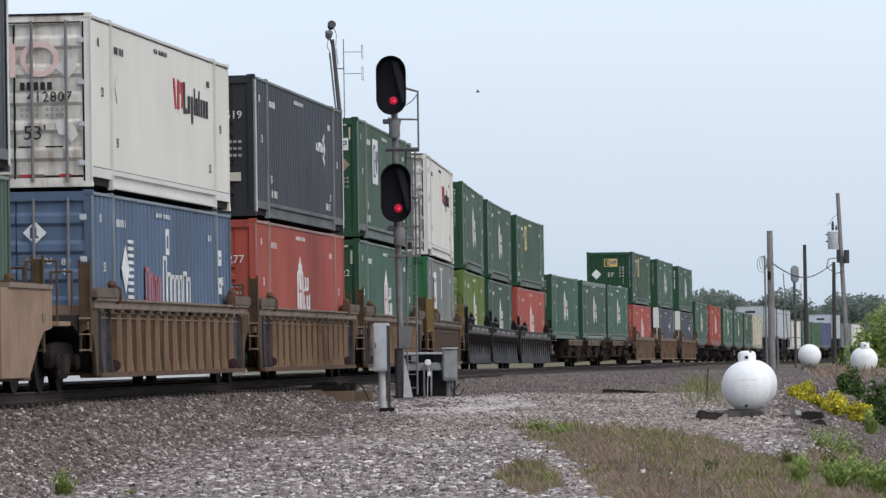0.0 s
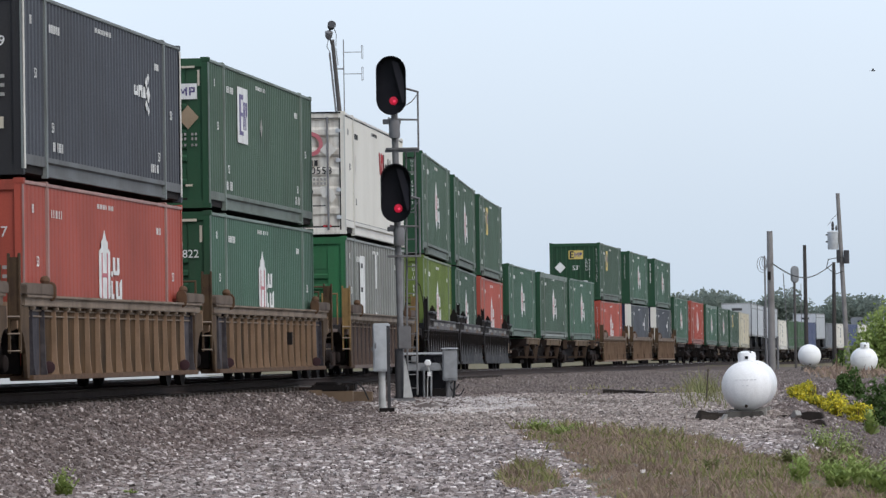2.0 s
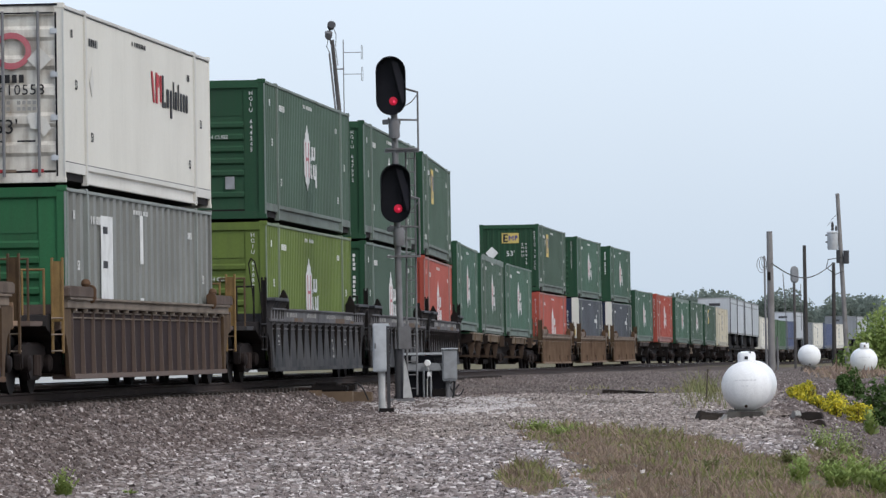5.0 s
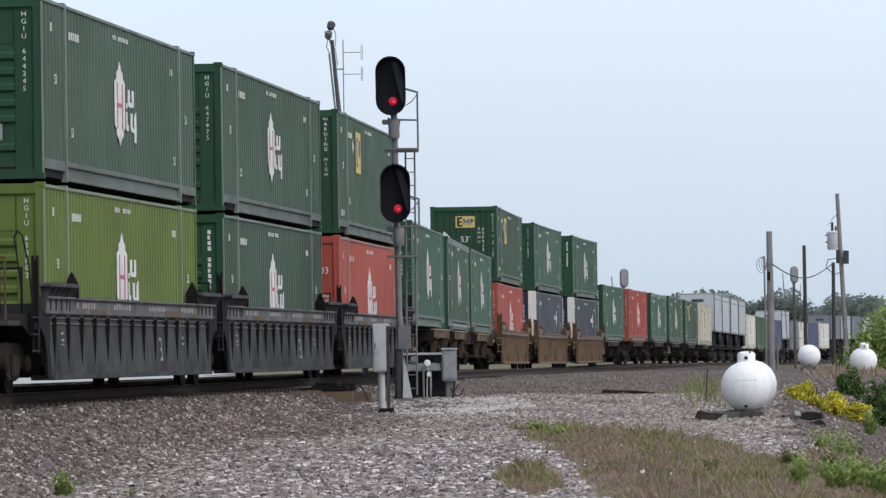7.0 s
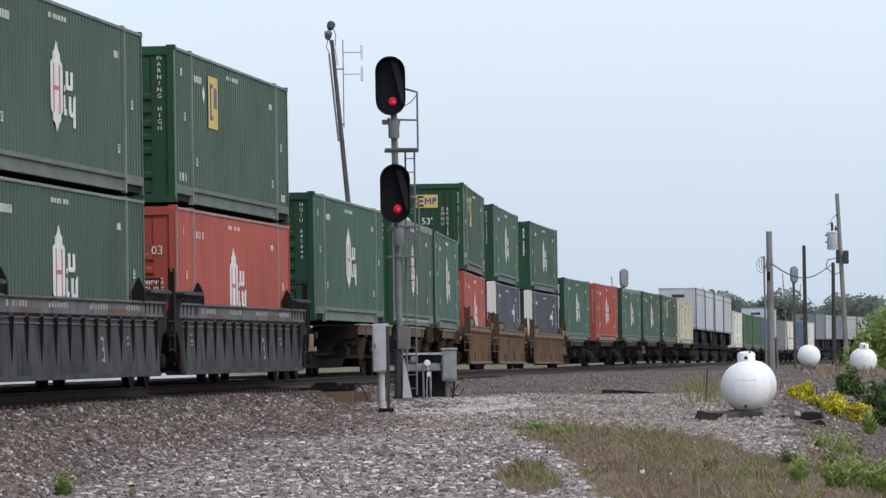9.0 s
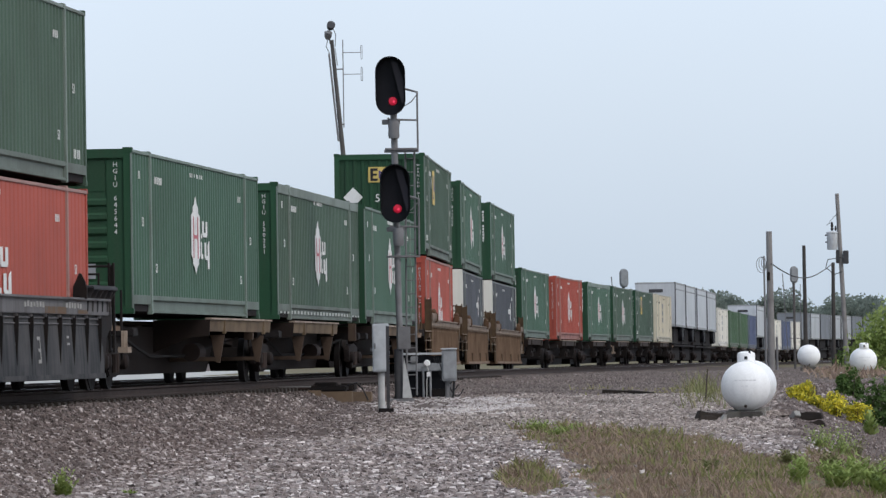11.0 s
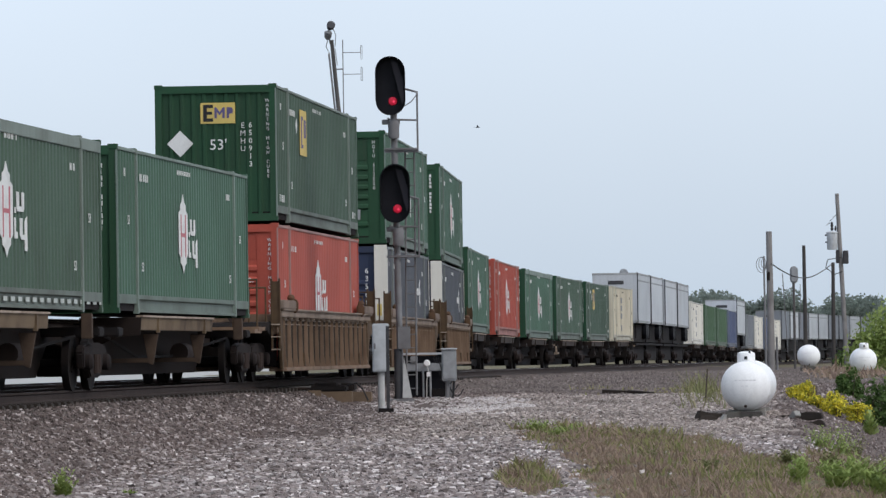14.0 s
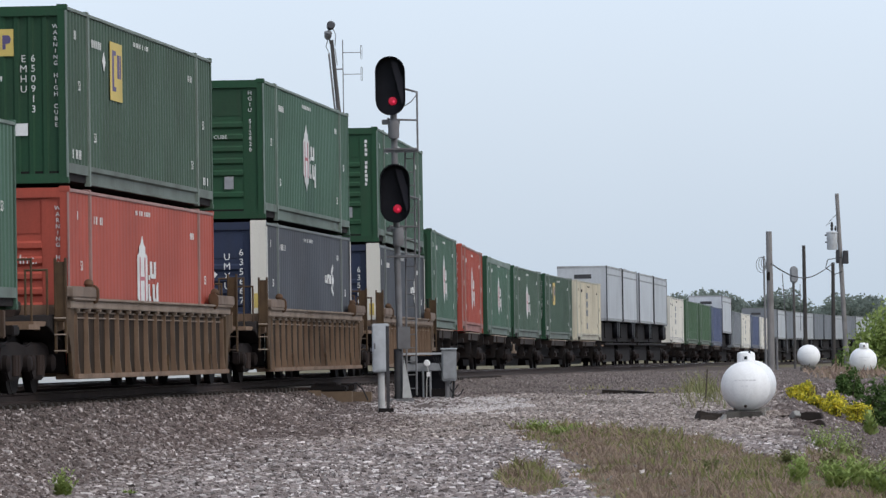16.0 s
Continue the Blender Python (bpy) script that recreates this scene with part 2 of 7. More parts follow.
M["rust"] = surface("rusty_steel", (0.038, 0.026, 0.022), 0.85, grime=(0.035, 0.026, 0.024), amount=0.6, scale=3, bump=0.25)
M["railhead"] = surface("worn_railhead", (0.36, 0.36, 0.37), 0.35, metal=0.8, amount=0.25, scale=4)
M["mast"] = surface("mast_grey", (0.195, 0.195, 0.20), 0.6, grime=(0.13, 0.12, 0.12), amount=0.7, scale=3, bump=0.1, streak=0.3)
M["galv"] = surface("galvanised", (0.52, 0.54, 0.56), 0.5, grime=(0.34, 0.35, 0.36), amount=0.6, scale=5, bump=0.08)
M["hood"] = surface("signal_black", (0.009, 0.009, 0.012), 0.5, grime=(0.016, 0.016, 0.02), amount=0.4, scale=4, spec=0.12)
M["galv_dull"] = surface("dull_galvanised", (0.30, 0.31, 0.32), 0.6, grime=(0.18, 0.18, 0.185), amount=0.6, scale=5, bump=0.08)
M["pole"] = surface("weathered_pole", (0.25, 0.238, 0.232), 0.9, grime=(0.15, 0.14, 0.135), amount=0.6, scale=2, bump=0.4, streak=0.4)
M["pole_grey"] = surface("dark_weathered_pole", (0.105, 0.098, 0.095), 0.9, grime=(0.06, 0.055, 0.05), amount=0.6, scale=2, bump=0.4, streak=0.4)
M["pole_dark"] = surface("creosoted_pole", (0.055, 0.050, 0.048), 0.85, grime=(0.10, 0.09, 0.08), amount=0.4, scale=2, bump=0.3)
M["tank"] = surface("tank_white", (0.90, 0.90, 0.895), 0.4, grime=(0.64, 0.63, 0.62), amount=0.22, scale=1.6, bump=0.03, streak=0.22)
M["concrete"] = surface("concrete", (0.36, 0.35, 0.33), 0.9, grime=(0.18, 0.17, 0.155), amount=0.5, scale=3, bump=0.35)
M["timber"] = surface("old_timber", (0.042, 0.034, 0.029), 0.9, grime=(0.028, 0.023, 0.02), amount=0.6, scale=4, bump=0.4)
M["new_timber"] = surface("brown_timber", (0.17, 0.12, 0.08), 0.85, grime=(0.09, 0.065, 0.05), amount=0.5, scale=4, bump=0.3)
M["red_lens"] = glow("red_lens", (0.55, 0.006, 0.035), 0.31)
M["cable"] = surface("black_cable", (0.02, 0.02, 0.022), 0.6, amount=0.1, bump=0)
M["feather"] = surface("dark_feathers", (0.03, 0.03, 0.035), 0.9, amount=0.2, bump=0)
M["fin"] = surface("hood_edge", (0.012, 0.0115, 0.018), 0.5, amount=0.2, bump=0, spec=0.25)
M["pale"] = surface("pale_pipe", (0.50, 0.50, 0.49), 0.6, grime=(0.3, 0.3, 0.29), amount=0.5, scale=4, bump=0.05)
M["dark2"] = surface("dark_fitting", (0.05, 0.05, 0.055), 0.7, grime=(0.10, 0.095, 0.09), amount=0.4, scale=4, bump=0.1)
M["stained"] = surface("stained_concrete", (0.12, 0.112, 0.10), 0.9, grime=(0.035, 0.031, 0.028), amount=0.75, scale=2.2, bump=0.35, streak=0.5)
M["faint"] = surface("faded_print", (0.70, 0.70, 0.71), 0.6, amount=0.1, bump=0)
M["stones"] = island("ballast_stones", [(0.065, 0.0495, 0.0451), (0.168, 0.131, 0.119), (0.0952, 0.0726, 0.066), (0.213, 0.173, 0.16), (0.129, 0.1, 0.0935), (0.47, 0.413, 0.391), (0.0694, 0.0528, 0.0484), (0.174, 0.138, 0.127), (0.112, 0.0858, 0.0781)])
M["oily"] = island("oil_stained_stones", [(0.036, 0.028, 0.025), (0.075, 0.058, 0.052), (0.05, 0.039, 0.035), (0.125, 0.102, 0.093), (0.06, 0.047, 0.043), (0.20, 0.17, 0.158), (0.042, 0.033, 0.03)])
M["gravel"] = island("pale_gravel", [(0.0958, 0.0777, 0.0736), (0.27, 0.228, 0.214), (0.146, 0.12, 0.111), (0.451, 0.393, 0.373), (0.202, 0.169, 0.162), (0.744, 0.683, 0.657), (0.0789, 0.0644, 0.0601), (0.327, 0.277, 0.261), (0.169, 0.138, 0.131)])
M["bench"] = island("bench_gravel", [(0.17, 0.14, 0.126), (0.3, 0.253, 0.228), (0.21, 0.174, 0.156), (0.4, 0.343, 0.312), (0.25, 0.209, 0.19), (0.54, 0.478, 0.437), (0.14, 0.115, 0.103), (0.32, 0.272, 0.246)])
M["far_stones"] = island("far_bank_stones", [(0.10, 0.082, 0.076), (0.16, 0.132, 0.122), (0.12, 0.098, 0.09), (0.20, 0.168, 0.156), (0.14, 0.115, 0.107), (0.26, 0.225, 0.21), (0.11, 0.09, 0.083)])
M["blades"] = island("dry_grass_blades", [(0.322, 0.23, 0.177), (0.382, 0.286, 0.222), (0.287, 0.224, 0.141), (0.347, 0.245, 0.196), (0.263, 0.185, 0.147), (0.43, 0.331, 0.263)], through_light=0.45)
M["dead_blades"] = island("dead_weed_blades", [(0.221, 0.16, 0.115), (0.286, 0.211, 0.154), (0.182, 0.134, 0.102), (0.338, 0.256, 0.192)], through_light=0.3)
M["green_blades"] = island("green_grass_blades", [(0.2, 0.213, 0.0792), (0.25, 0.25, 0.0984), (0.3, 0.263, 0.138), (0.237, 0.219, 0.102)], through_light=0.45)
M["leaf"] = island("bush_leaves", [(0.204, 0.271, 0.075), (0.276, 0.354, 0.106), (0.372, 0.437, 0.15), (0.228, 0.307, 0.0875)], through_light=0.35, rough=0.6)
M["leaf_dark"] = island("shrub_leaves", [(0.05, 0.095, 0.025), (0.075, 0.125, 0.035), (0.10, 0.15, 0.048)], through_light=0.25)
M["leaf_mute"] = island("dusty_weed_leaves", [(0.169, 0.189, 0.0743), (0.221, 0.234, 0.101), (0.26, 0.221, 0.128), (0.156, 0.195, 0.0675)], through_light=0.3)
# Greyed, paled leaf colours: the haze of distance is put into them.
M["leaf_hazy"] = island("hazy_far_tree_leaves", [(0.198, 0.234, 0.2), (0.21, 0.246, 0.21), (0.228, 0.264, 0.225)], through_light=0.5)
M["flower"] = island("yellow_flowers", [(0.67, 0.562, 0.0432), (0.81, 0.68, 0.072), (0.562, 0.497, 0.0576), (0.216, 0.27, 0.0576), (0.734, 0.626, 0.0864)], through_light=0.3)
M["bark"] = surface("bark", (0.09, 0.075, 0.06), 0.9, amount=0.5, bump=0.4)


# ---- mesh helpers ----
class Build:
    """Collects boxes, bars, tubes and plates into one mesh."""

    def __init__(self):
        self.v, self.f = [], []

    def box(self, x0, x1, y0, y1, z0, z1, m=None):
        k = len(self.v)
        pts = [(x, y, z) for z in (z0, z1) for y in (y0, y1) for x in (x0, x1)]
        self.v += [tuple(m @ Vector(p)) for p in pts] if m else pts
        self.f += [tuple(k + i for i in q) for q in ((0, 2, 3, 1), (4, 5, 7, 6), (0, 1, 5, 4), (2, 6, 7, 3), (0, 4, 6, 2), (1, 3, 7, 5))]
        return self

    def poly(self, pts, axis, a, b):
        """A closed outline, extruded from a to b along an axis (0, 1 or 2)."""
        k, n = len(self.v), len(pts)
        for t in (a, b):
            for p, q in pts:
                self.v.append([(t, p, q), (p, t, q), (p, q, t)][axis])
        self.f += [tuple(k + i for i in range(n))[::-1], tuple(k + n + i for i in range(n))]
        self.f += [(k + i, k + (i + 1) % n, k + n + (i + 1) % n, k + n + i) for i in range(n)]
        return self

    def tube(self, p, q, r, n=8, r2=None):
        p, q = Vector(p), Vector(q)
        d = (q - p).normalized()
        u = d.orthogonal().normalized()
        w = d.cross(u)
        k = len(self.v)
        for c, rad in ((p, r), (q, r if r2 is None else r2)):
            for i in range(n):
                a = 2 * math.pi * i / n
                self.v.append(tuple(c + (u * math.cos(a) + w * math.sin(a)) * rad))
        self.f += [(k + i, k + (i + 1) % n, k + n + (i + 1) % n, k + n + i) for i in range(n)]
        self.f += [tuple(k + i for i in range(n))[::-1], tuple(k + n + i for i in range(n))]
        return self

    def path(self, pts, r, n=6):
        """One continuous bent tube through the points."""
        pts = [Vector(p) for p in pts]
        k, m = len(self.v), len(pts)
        u = None
        for j, p in enumerate(pts):
            a = (p - pts[j - 1]).normalized() if j else (pts[1] - p).normalized()
            b = (pts[j + 1] - p).normalized() if j < m - 1 else a
            d = (a + b).normalized() if (a + b).length > 0.05 else a
            u = d.orthogonal().normalized() if u is None else (u - d * u.dot(d)).normalized()
            w = d.cross(u)
            wide = r / max(0.5, math.sqrt(max(0.0, (1 + a.dot(b)) / 2)))
            for i in range(n):
                c = 2 * math.pi * i / n
                self.v.append(tuple(p + (u * math.cos(c) + w * math.sin(c)) * wide))
        self.f += [(k + j * n + i, k + j * n + (i + 1) % n, k + (j + 1) * n + (i + 1) % n, k + (j + 1) * n + i) for j in range(m - 1) for i in range(n)]
        self.f += [tuple(k + i for i in range(n))[::-1], tuple(k + (m - 1) * n + i for i in range(n))]
        return self

    def lathe(self, prof, n=32, m=None):
        """Turn an outline of (radius, height) round z."""
        k = len(self.v)
        for r, z in prof:
            for i in range(n):
                a = 2 * math.pi * i / n
                p = Vector((r * math.cos(a), r * math.sin(a), z))
                self.v.append(tuple(m @ p) if m else tuple(p))
        for j in range(len(prof) - 1):
            for i in range(n):
                a, b = k + j * n + i, k + j * n + (i + 1) % n
                self.f.append((a, b, b + n, a + n))
        self.f += [tuple(k + i for i in range(n))[::-1], tuple(k + (len(prof) - 1) * n + i for i in range(n))]
        return self

    def mesh(self, name, mat, bevel=0.0, smooth=False):
        me = bpy.data.meshes.new(name)
        me.from_pydata(self.v, [], self.f)
        bm = bmesh.new()
        bm.from_mesh(me)
        if bevel:
            bmesh.ops.bevel(bm, geom=[e for e in bm.edges if len(e.link_faces) == 2 and e.calc_face_angle(0) > 0.6], offset=bevel, segments=2,
                            affect="EDGES", clamp_overlap=True)
        bmesh.ops.recalc_face_normals(bm, faces=bm.faces)
        bm.to_mesh(me)
        bm.free()
        if smooth:
            me.polygons.foreach_set("use_smooth", [True] * len(me.polygons))
            me.set_sharp_from_angle(angle=radians(40))
        me.materials.append(mat)
        return me


CACHE = {}


def cached(key, make):
    if key not in CACHE:
        CACHE[key] = make()
    return CACHE[key]


def part(name, me, parent, label="", m=None):
    """Link a mesh as one part under a thing or part."""
    ob = new(name, me)
    ob.parent = parent
    if m is not None:
        ob.matrix_basis = m
    if label:
        tagged(ob, label)
    if name in ("marking", "stripe", "mark", "letter", "logo"):
        tagged(ob, kind="stuff")
    return ob


def thing(name, label, category, group="", kind="", m=None, me=None):
    ob = new(name, me)
    tagged(ob, label, category, group, kind)
    if m is not None:
        ob.matrix_basis = m
    return ob


def raw(name, verts, faces, mat):
    """A big mesh straight from arrays of vertices and equal-sided faces."""
    me = bpy.data.meshes.new(name)
    verts, faces = np.asarray(verts, np.float32), np.asarray(faces, np.int32)
    k = faces.shape[1]
    me.vertices.add(len(verts))
    me.vertices.foreach_set("co", verts.ravel())
    me.loops.add(faces.size)
    me.loops.foreach_set("vertex_index", faces.ravel())
    me.polygons.add(len(faces))
    me.polygons.foreach_set("loop_start", np.arange(0, faces.size, k, dtype=np.int32))
    me.update(calc_edges=True)
    me.polygons.foreach_set("use_smooth", [False] * len(me.polygons))
    me.materials.append(mat)
    return me


def writing(text, size, mat, align="CENTER", spread=1.0):
    """Flat lettering in the x-z plane, reading towards -y."""
    def make():
        cu = bpy.data.curves.new("lettering", "FONT")
        cu.body, cu.size, cu.align_x, cu.align_y, cu.extrude = text, size, align, "CENTER", 0.003
        cu.space_character = spread
        cu.resolution_u = 2
        tmp = bpy.data.objects.new("lettering", cu)
        scene.collection.objects.link(tmp)
        me = bpy.data.meshes.new_from_object(tmp.evaluated_get(bpy.context.evaluated_depsgraph_get()))
        bpy.data.objects.remove(tmp)
        me.transform(pose(0, 0, 0, 90, 0, 0))
        me.materials.clear()
        me.materials.append(mat)
        return me
    return cached(("text", text, size, mat.name, align, spread), make)


# ---- the two tracks and the crossover between them ----
S_KNOT = np.array([-40, -15, 5, 20, 35, 50, 65, 80, 100, 120, 150, 200, 260, 330, 380, 430, 520, 640, 900.0])
H_KNOT = np.array([5.80, 5.80, 5.75, 5.15, 4.37, 3.235, 2.61, 2.73, 3.55, 4.85, 5.75, 5.74, 5.75, 5.77, 6.00, 6.70, 8.40, 10.8, 16.0])
SZ_KNOT = np.array([-40, 10, 50, 90, 140, 210, 300, 420.0])
Z_KNOT = np.array([-0.635, -0.698, -0.782, -0.896, -1.125, -1.276, -1.709, -2.271]) + 1.8


def spline(kx, ky, x):
    """Natural cubic spline, straight past its ends."""
    n, h = len(kx), np.diff(kx)
    a, b = np.eye(n), np.zeros(n)
    for i in range(1, n - 1):
        a[i, i - 1], a[i, i], a[i, i + 1] = h[i - 1], 2 * (h[i - 1] + h[i]), h[i]
        b[i] = 6 * ((ky[i + 1] - ky[i]) / h[i] - (ky[i] - ky[i - 1]) / h[i - 1])
    c = np.linalg.solve(a, b)
    i = np.clip(np.searchsorted(kx, x) - 1, 0, n - 2)
    d = h[i]
    p, q = (kx[i + 1] - x) / d, (x - kx[i]) / d
    return p * ky[i] + q * ky[i + 1] + ((p ** 3 - p) * c[i] + (q ** 3 - q) * c[i + 1]) * d * d / 6


S = np.arange(-260, 900, 0.5)
HEAD = np.where(S < -40, 5.8, np.interp(S, S_KNOT, H_KNOT))
inner = (S > -40) & (S < 150)
HEAD[inner] = spline(S_KNOT[:11], H_KNOT[:11], S[inner])
HEAD = np.radians(HEAD)
zero = int(np.searchsorted(S, 0))
TX, TY = np.cumsum(np.sin(HEAD)) * 0.5, np.cumsum(np.cos(HEAD)) * 0.5
TX, TY = TX - TX[zero] - 5.992, TY - TY[zero] + 97.204
RAILZ = np.where(S < -40, Z_KNOT[0], spline(SZ_KNOT, Z_KNOT, np.clip(S, -40, 420)))
RAILZ = np.where(S > 420, RAILZ[int(np.searchsorted(S, 420))] - 0.001 * (S - 420), RAILZ)


def on_track(s, w=0.0, h=0.0):
    """A place beside the train's way: s along it, w to its right, h above the rails."""
    a = float(np.interp(s, S, HEAD))
    return Vector((float(np.interp(s, S, TX)) + w * math.cos(a), float(np.interp(s, S, TY)) - w * math.sin(a), float(np.interp(s, S, RAILZ)) + h))


# near main (a) runs straight on from the crossover's near end, far main (b) straight back from its far end
A0, A_DIR = on_track(2), radians(5.76)
B0, B_DIR = on_track(158), radians(5.75)
SPEED, SLOWING = 13.066, -0.01876


def run(t):
    """Metres the train has moved by t seconds."""
    return SPEED * t + SLOWING * t * t / 2


def a_line(y):
    """x of the near main's centre at y."""
    return A0.x + (y - A0.y) * math.tan(A_DIR)


def rail_z(y):
    return np.interp(np.asarray(y) - 97.2, S, RAILZ)


def ground_z(x, y):
    """Height of the ground without the ballast's relief."""
    x, y = np.asarray(x, float), np.asarray(y, float)
    ca = math.cos(A_DIR)
    ax = A0.x + (y - A0.y) * math.tan(A_DIR)
    wa = (x - ax) * ca                         # to the right of the near main
    far_x = np.interp(y, TY, TX)
    bx = np.where(y > 250, np.minimum(ax - 4.2, far_x), ax - 4.2)
    wb = (bx - x) * ca                         # to the left of the far main
    right = np.where(y > 250, np.maximum(wa, (x - far_x) * ca), wa)
    right = np.where(y > 420, (x - far_x) * ca, right)
    plain = np.interp(y, [0, 50, 66, 84, 99, 114, 160, 230, 400, 600, 3000], [-0.05, -0.15, -0.10, 0.12, 0.30, 0.58, 0.62, 0.43, -0.35, -0.9, -0.9])
    edge = np.interp(y, [0, 60, 80, 99, 112, 126, 200, 300, 600], [9, 4.6, 5.6, 6.7, 7.5, 9.4, 20.5, 45, 200])
    fall = np.clip((x - edge) * 0.36, 0, 1.1)
    plain = plain - np.where(y < 330, fall, 0) * np.clip((y - 30) / 30, 0, 1)
    top = rail_z(y) - 0.25 - 0.07 * np.exp(-((y - 110) / 6) ** 2)
    bank = top - np.maximum(np.maximum(right - 1.75, wb - 1.75), 0) * 0.46
    return np.maximum(plain, np.minimum(top, bank))


def bumps(x, y, f, seed=0.0):
    return (np.sin(x * f + 1.3 * np.sin(y * f * 0.7 + seed)) + np.sin(y * f * 1.3 + 1.7 * np.sin(x * f * 0.9 + seed * 2))) * 0.5


def ground_top(x, y):
    return ground_z(x, y) + 0.03 * bumps(x, y, 1.1) + 0.015 * bumps(x, y, 3.1, 2.0)


def ground_material():
    m = surface("gravel_ground", (0.18, 0.15, 0.135), 0.95, grime=(0.11, 0.088, 0.077), amount=0.6, scale=0.5, bump=0.6, fine=14.0)
    n, l = m.node_tree.nodes, m.node_tree.links
    b = n["Principled BSDF"]
    old = b.inputs["Base Color"].links[0].from_socket
    co = n.new("ShaderNodeTexCoord")
    vor = n.new("ShaderNodeTexVoronoi")
    vor.inputs["Scale"].default_value = 13.0
    l.new(co.outputs["Object"], vor.inputs["Vector"])
    sepc = n.new("ShaderNodeSeparateColor")
    l.new(vor.outputs["Color"], sepc.inputs[0])
    tone = n.new("ShaderNodeMapRange")
    tone.inputs["To Min"].default_value, tone.inputs["To Max"].default_value = 0.45, 1.6
    l.new(sepc.outputs[0], tone.inputs["Value"])
    mul = n.new("ShaderNodeVectorMath")
    mul.operation = "SCALE"
    l.new(old, mul.inputs[0])
    l.new(tone.outputs[0], mul.inputs["Scale"])
    l.new(mul.outputs[0], b.inputs["Base Color"])
    return m


def soil_material(name, a, bcol):
    return surface(name, a, 0.95, grime=bcol, amount=0.9, scale=0.6, bump=0.5, fine=9.0)


def grass_zone(x, y):
    """1 where weeds cover the ground: the dip before the gravel bench and the verge on the right."""
    wob = 0.5 * bumps(x, y, 1.6, 4.0) + 0.25 * bumps(x, y, 4.2, 1.0)
    rim = np.interp(x, [0, 2.3, 3.1, 3.6, 4.4, 4.65, 5.1, 5.6, 6.2, 7, 12], [95, 95, 94, 90, 86, 80, 76, 79, 83, 85, 80])
    left = np.interp(y, [55, 67, 74, 82, 90, 95], [1.75, 1.8, 1.78, 1.70, 1.3, 1.4])
    front = (y < rim + 3.0 * wob) & (x > left + 0.4 * wob)
    front |= ((x - 1.15) / 0.42) ** 2 + ((y - 69.5) / 5.0) ** 2 < 1 + 0.5 * wob
    verge = (y > 150) & (x > np.interp(y, [150, 200, 300, 500], [11.0, 14.0, 24.0, 44.0]) + wob)
    return front | verge


def ground():
    xs = np.concatenate([[-3000, -1200, -500, -200, -90, -50], np.arange(-30, 32, 0.35), [40, 52, 70, 100, 150, 260, 500, 1200, 3000]])
    ys = np.concatenate([[-2500, -800, -200, -60, 0, 25, 40], np.arange(50, 130, 0.5), np.arange(130, 300, 3), np.arange(300, 700, 20), [800, 1000, 1500, 2500, 4500]])
    gx, gy = np.meshgrid(xs, ys)
    gz = ground_top(gx, gy)
    v = np.stack([gx, gy, gz], -1).reshape(-1, 3)
    nx, ny = len(xs), len(ys)
    i = (np.arange(ny - 1)[:, None] * nx + np.arange(nx - 1)[None]).ravel()
    f = np.stack([i, i + 1, i + nx + 1, i + nx], 1)
    me = raw("ground", v, f, ground_material())
    me.materials.append(soil_material("weedy_soil", (0.15, 0.125, 0.075), (0.10, 0.095, 0.045)))
    me.materials.append(surface("brown_ballast", (0.11, 0.084, 0.073), 0.95, grime=(0.07, 0.052, 0.046), amount=0.6, scale=0.6, bump=0.6, fine=16.0))
    me.materials.append(surface("oily_ballast", (0.075, 0.06, 0.054), 0.95, grime=(0.045, 0.036, 0.032), amount=0.6, scale=0.6, bump=0.6, fine=16.0))
    me.materials.append(surface("crushed_limestone", (0.40, 0.395, 0.37), 0.95, grime=(0.36, 0.35, 0.32), amount=0.5, scale=0.2, bump=0.3, fine=6.0))
    c = v[f].mean(1)
    ca = (c[:, 0] - (A0.x + (c[:, 1] - A0.y) * math.tan(A_DIR)))
    idx = np.zeros(len(f), np.int32)
    idx[np.abs(ca + 2) < 6.3] = 2
    idx[np.abs(ca + 2) < 4.3] = 3
    idx[c[:, 1] > 120 + 1.5 * bumps(c[:, 0], c[:, 1], 1.3, 2.0)] = 2
    idx[(c[:, 1] > 140) & (ca < -11) & (ca > -75)] = 4
    idx[on_mound(c[:, 0], c[:, 1])] = 2
    idx[grass_zone(c[:, 0], c[:, 1])] = 1
    idx[(c[:, 0] > 60) | (c[:, 0] < -150) | ((c[:, 1] > 420) & (c[:, 0] > -20)) | (c[:, 1] < 40)] = 1
    me.polygons.foreach_set("material_index", idx)
    me.polygons.foreach_set("use_smooth", [True] * len(me.polygons))
    tagged(new("ground", me), "grey-brown gravel ground with a dry weedy dip beside the tracks", "ground", kind="structure")


def rail_mesh(name, pts, side, mat, head):
    """A rail of flat-bottomed section along points (place, heading); the head on top is of worn steel."""
    sec = [(-0.07, -0.17), (0.07, -0.17), (0.07, -0.155), (0.012, -0.13), (0.012, -0.045), (0.036, -0.03), (0.036, 0.0), (-0.036, 0.0), (-0.036, -0.03), (-0.012, -0.045), (-0.012, -0.13), (-0.07, -0.155)]
    v, f, k = [], [], len(sec)
    for p, a in pts:
        for o, h in sec:
            w = side + o
            v.append((p.x + w * math.cos(a), p.y - w * math.sin(a), p.z + h))
    for j in range(len(pts) - 1):
        for i in range(k):
            f.append((j * k + i, j * k + (i + 1) % k, (j + 1) * k + (i + 1) % k, (j + 1) * k + i))
    me = raw(name, v, f, mat)
    me.materials.append(head)
    me.polygons.foreach_set("material_index", [1 if i % k == 6 else 0 for i in range(len(f))])
    return me


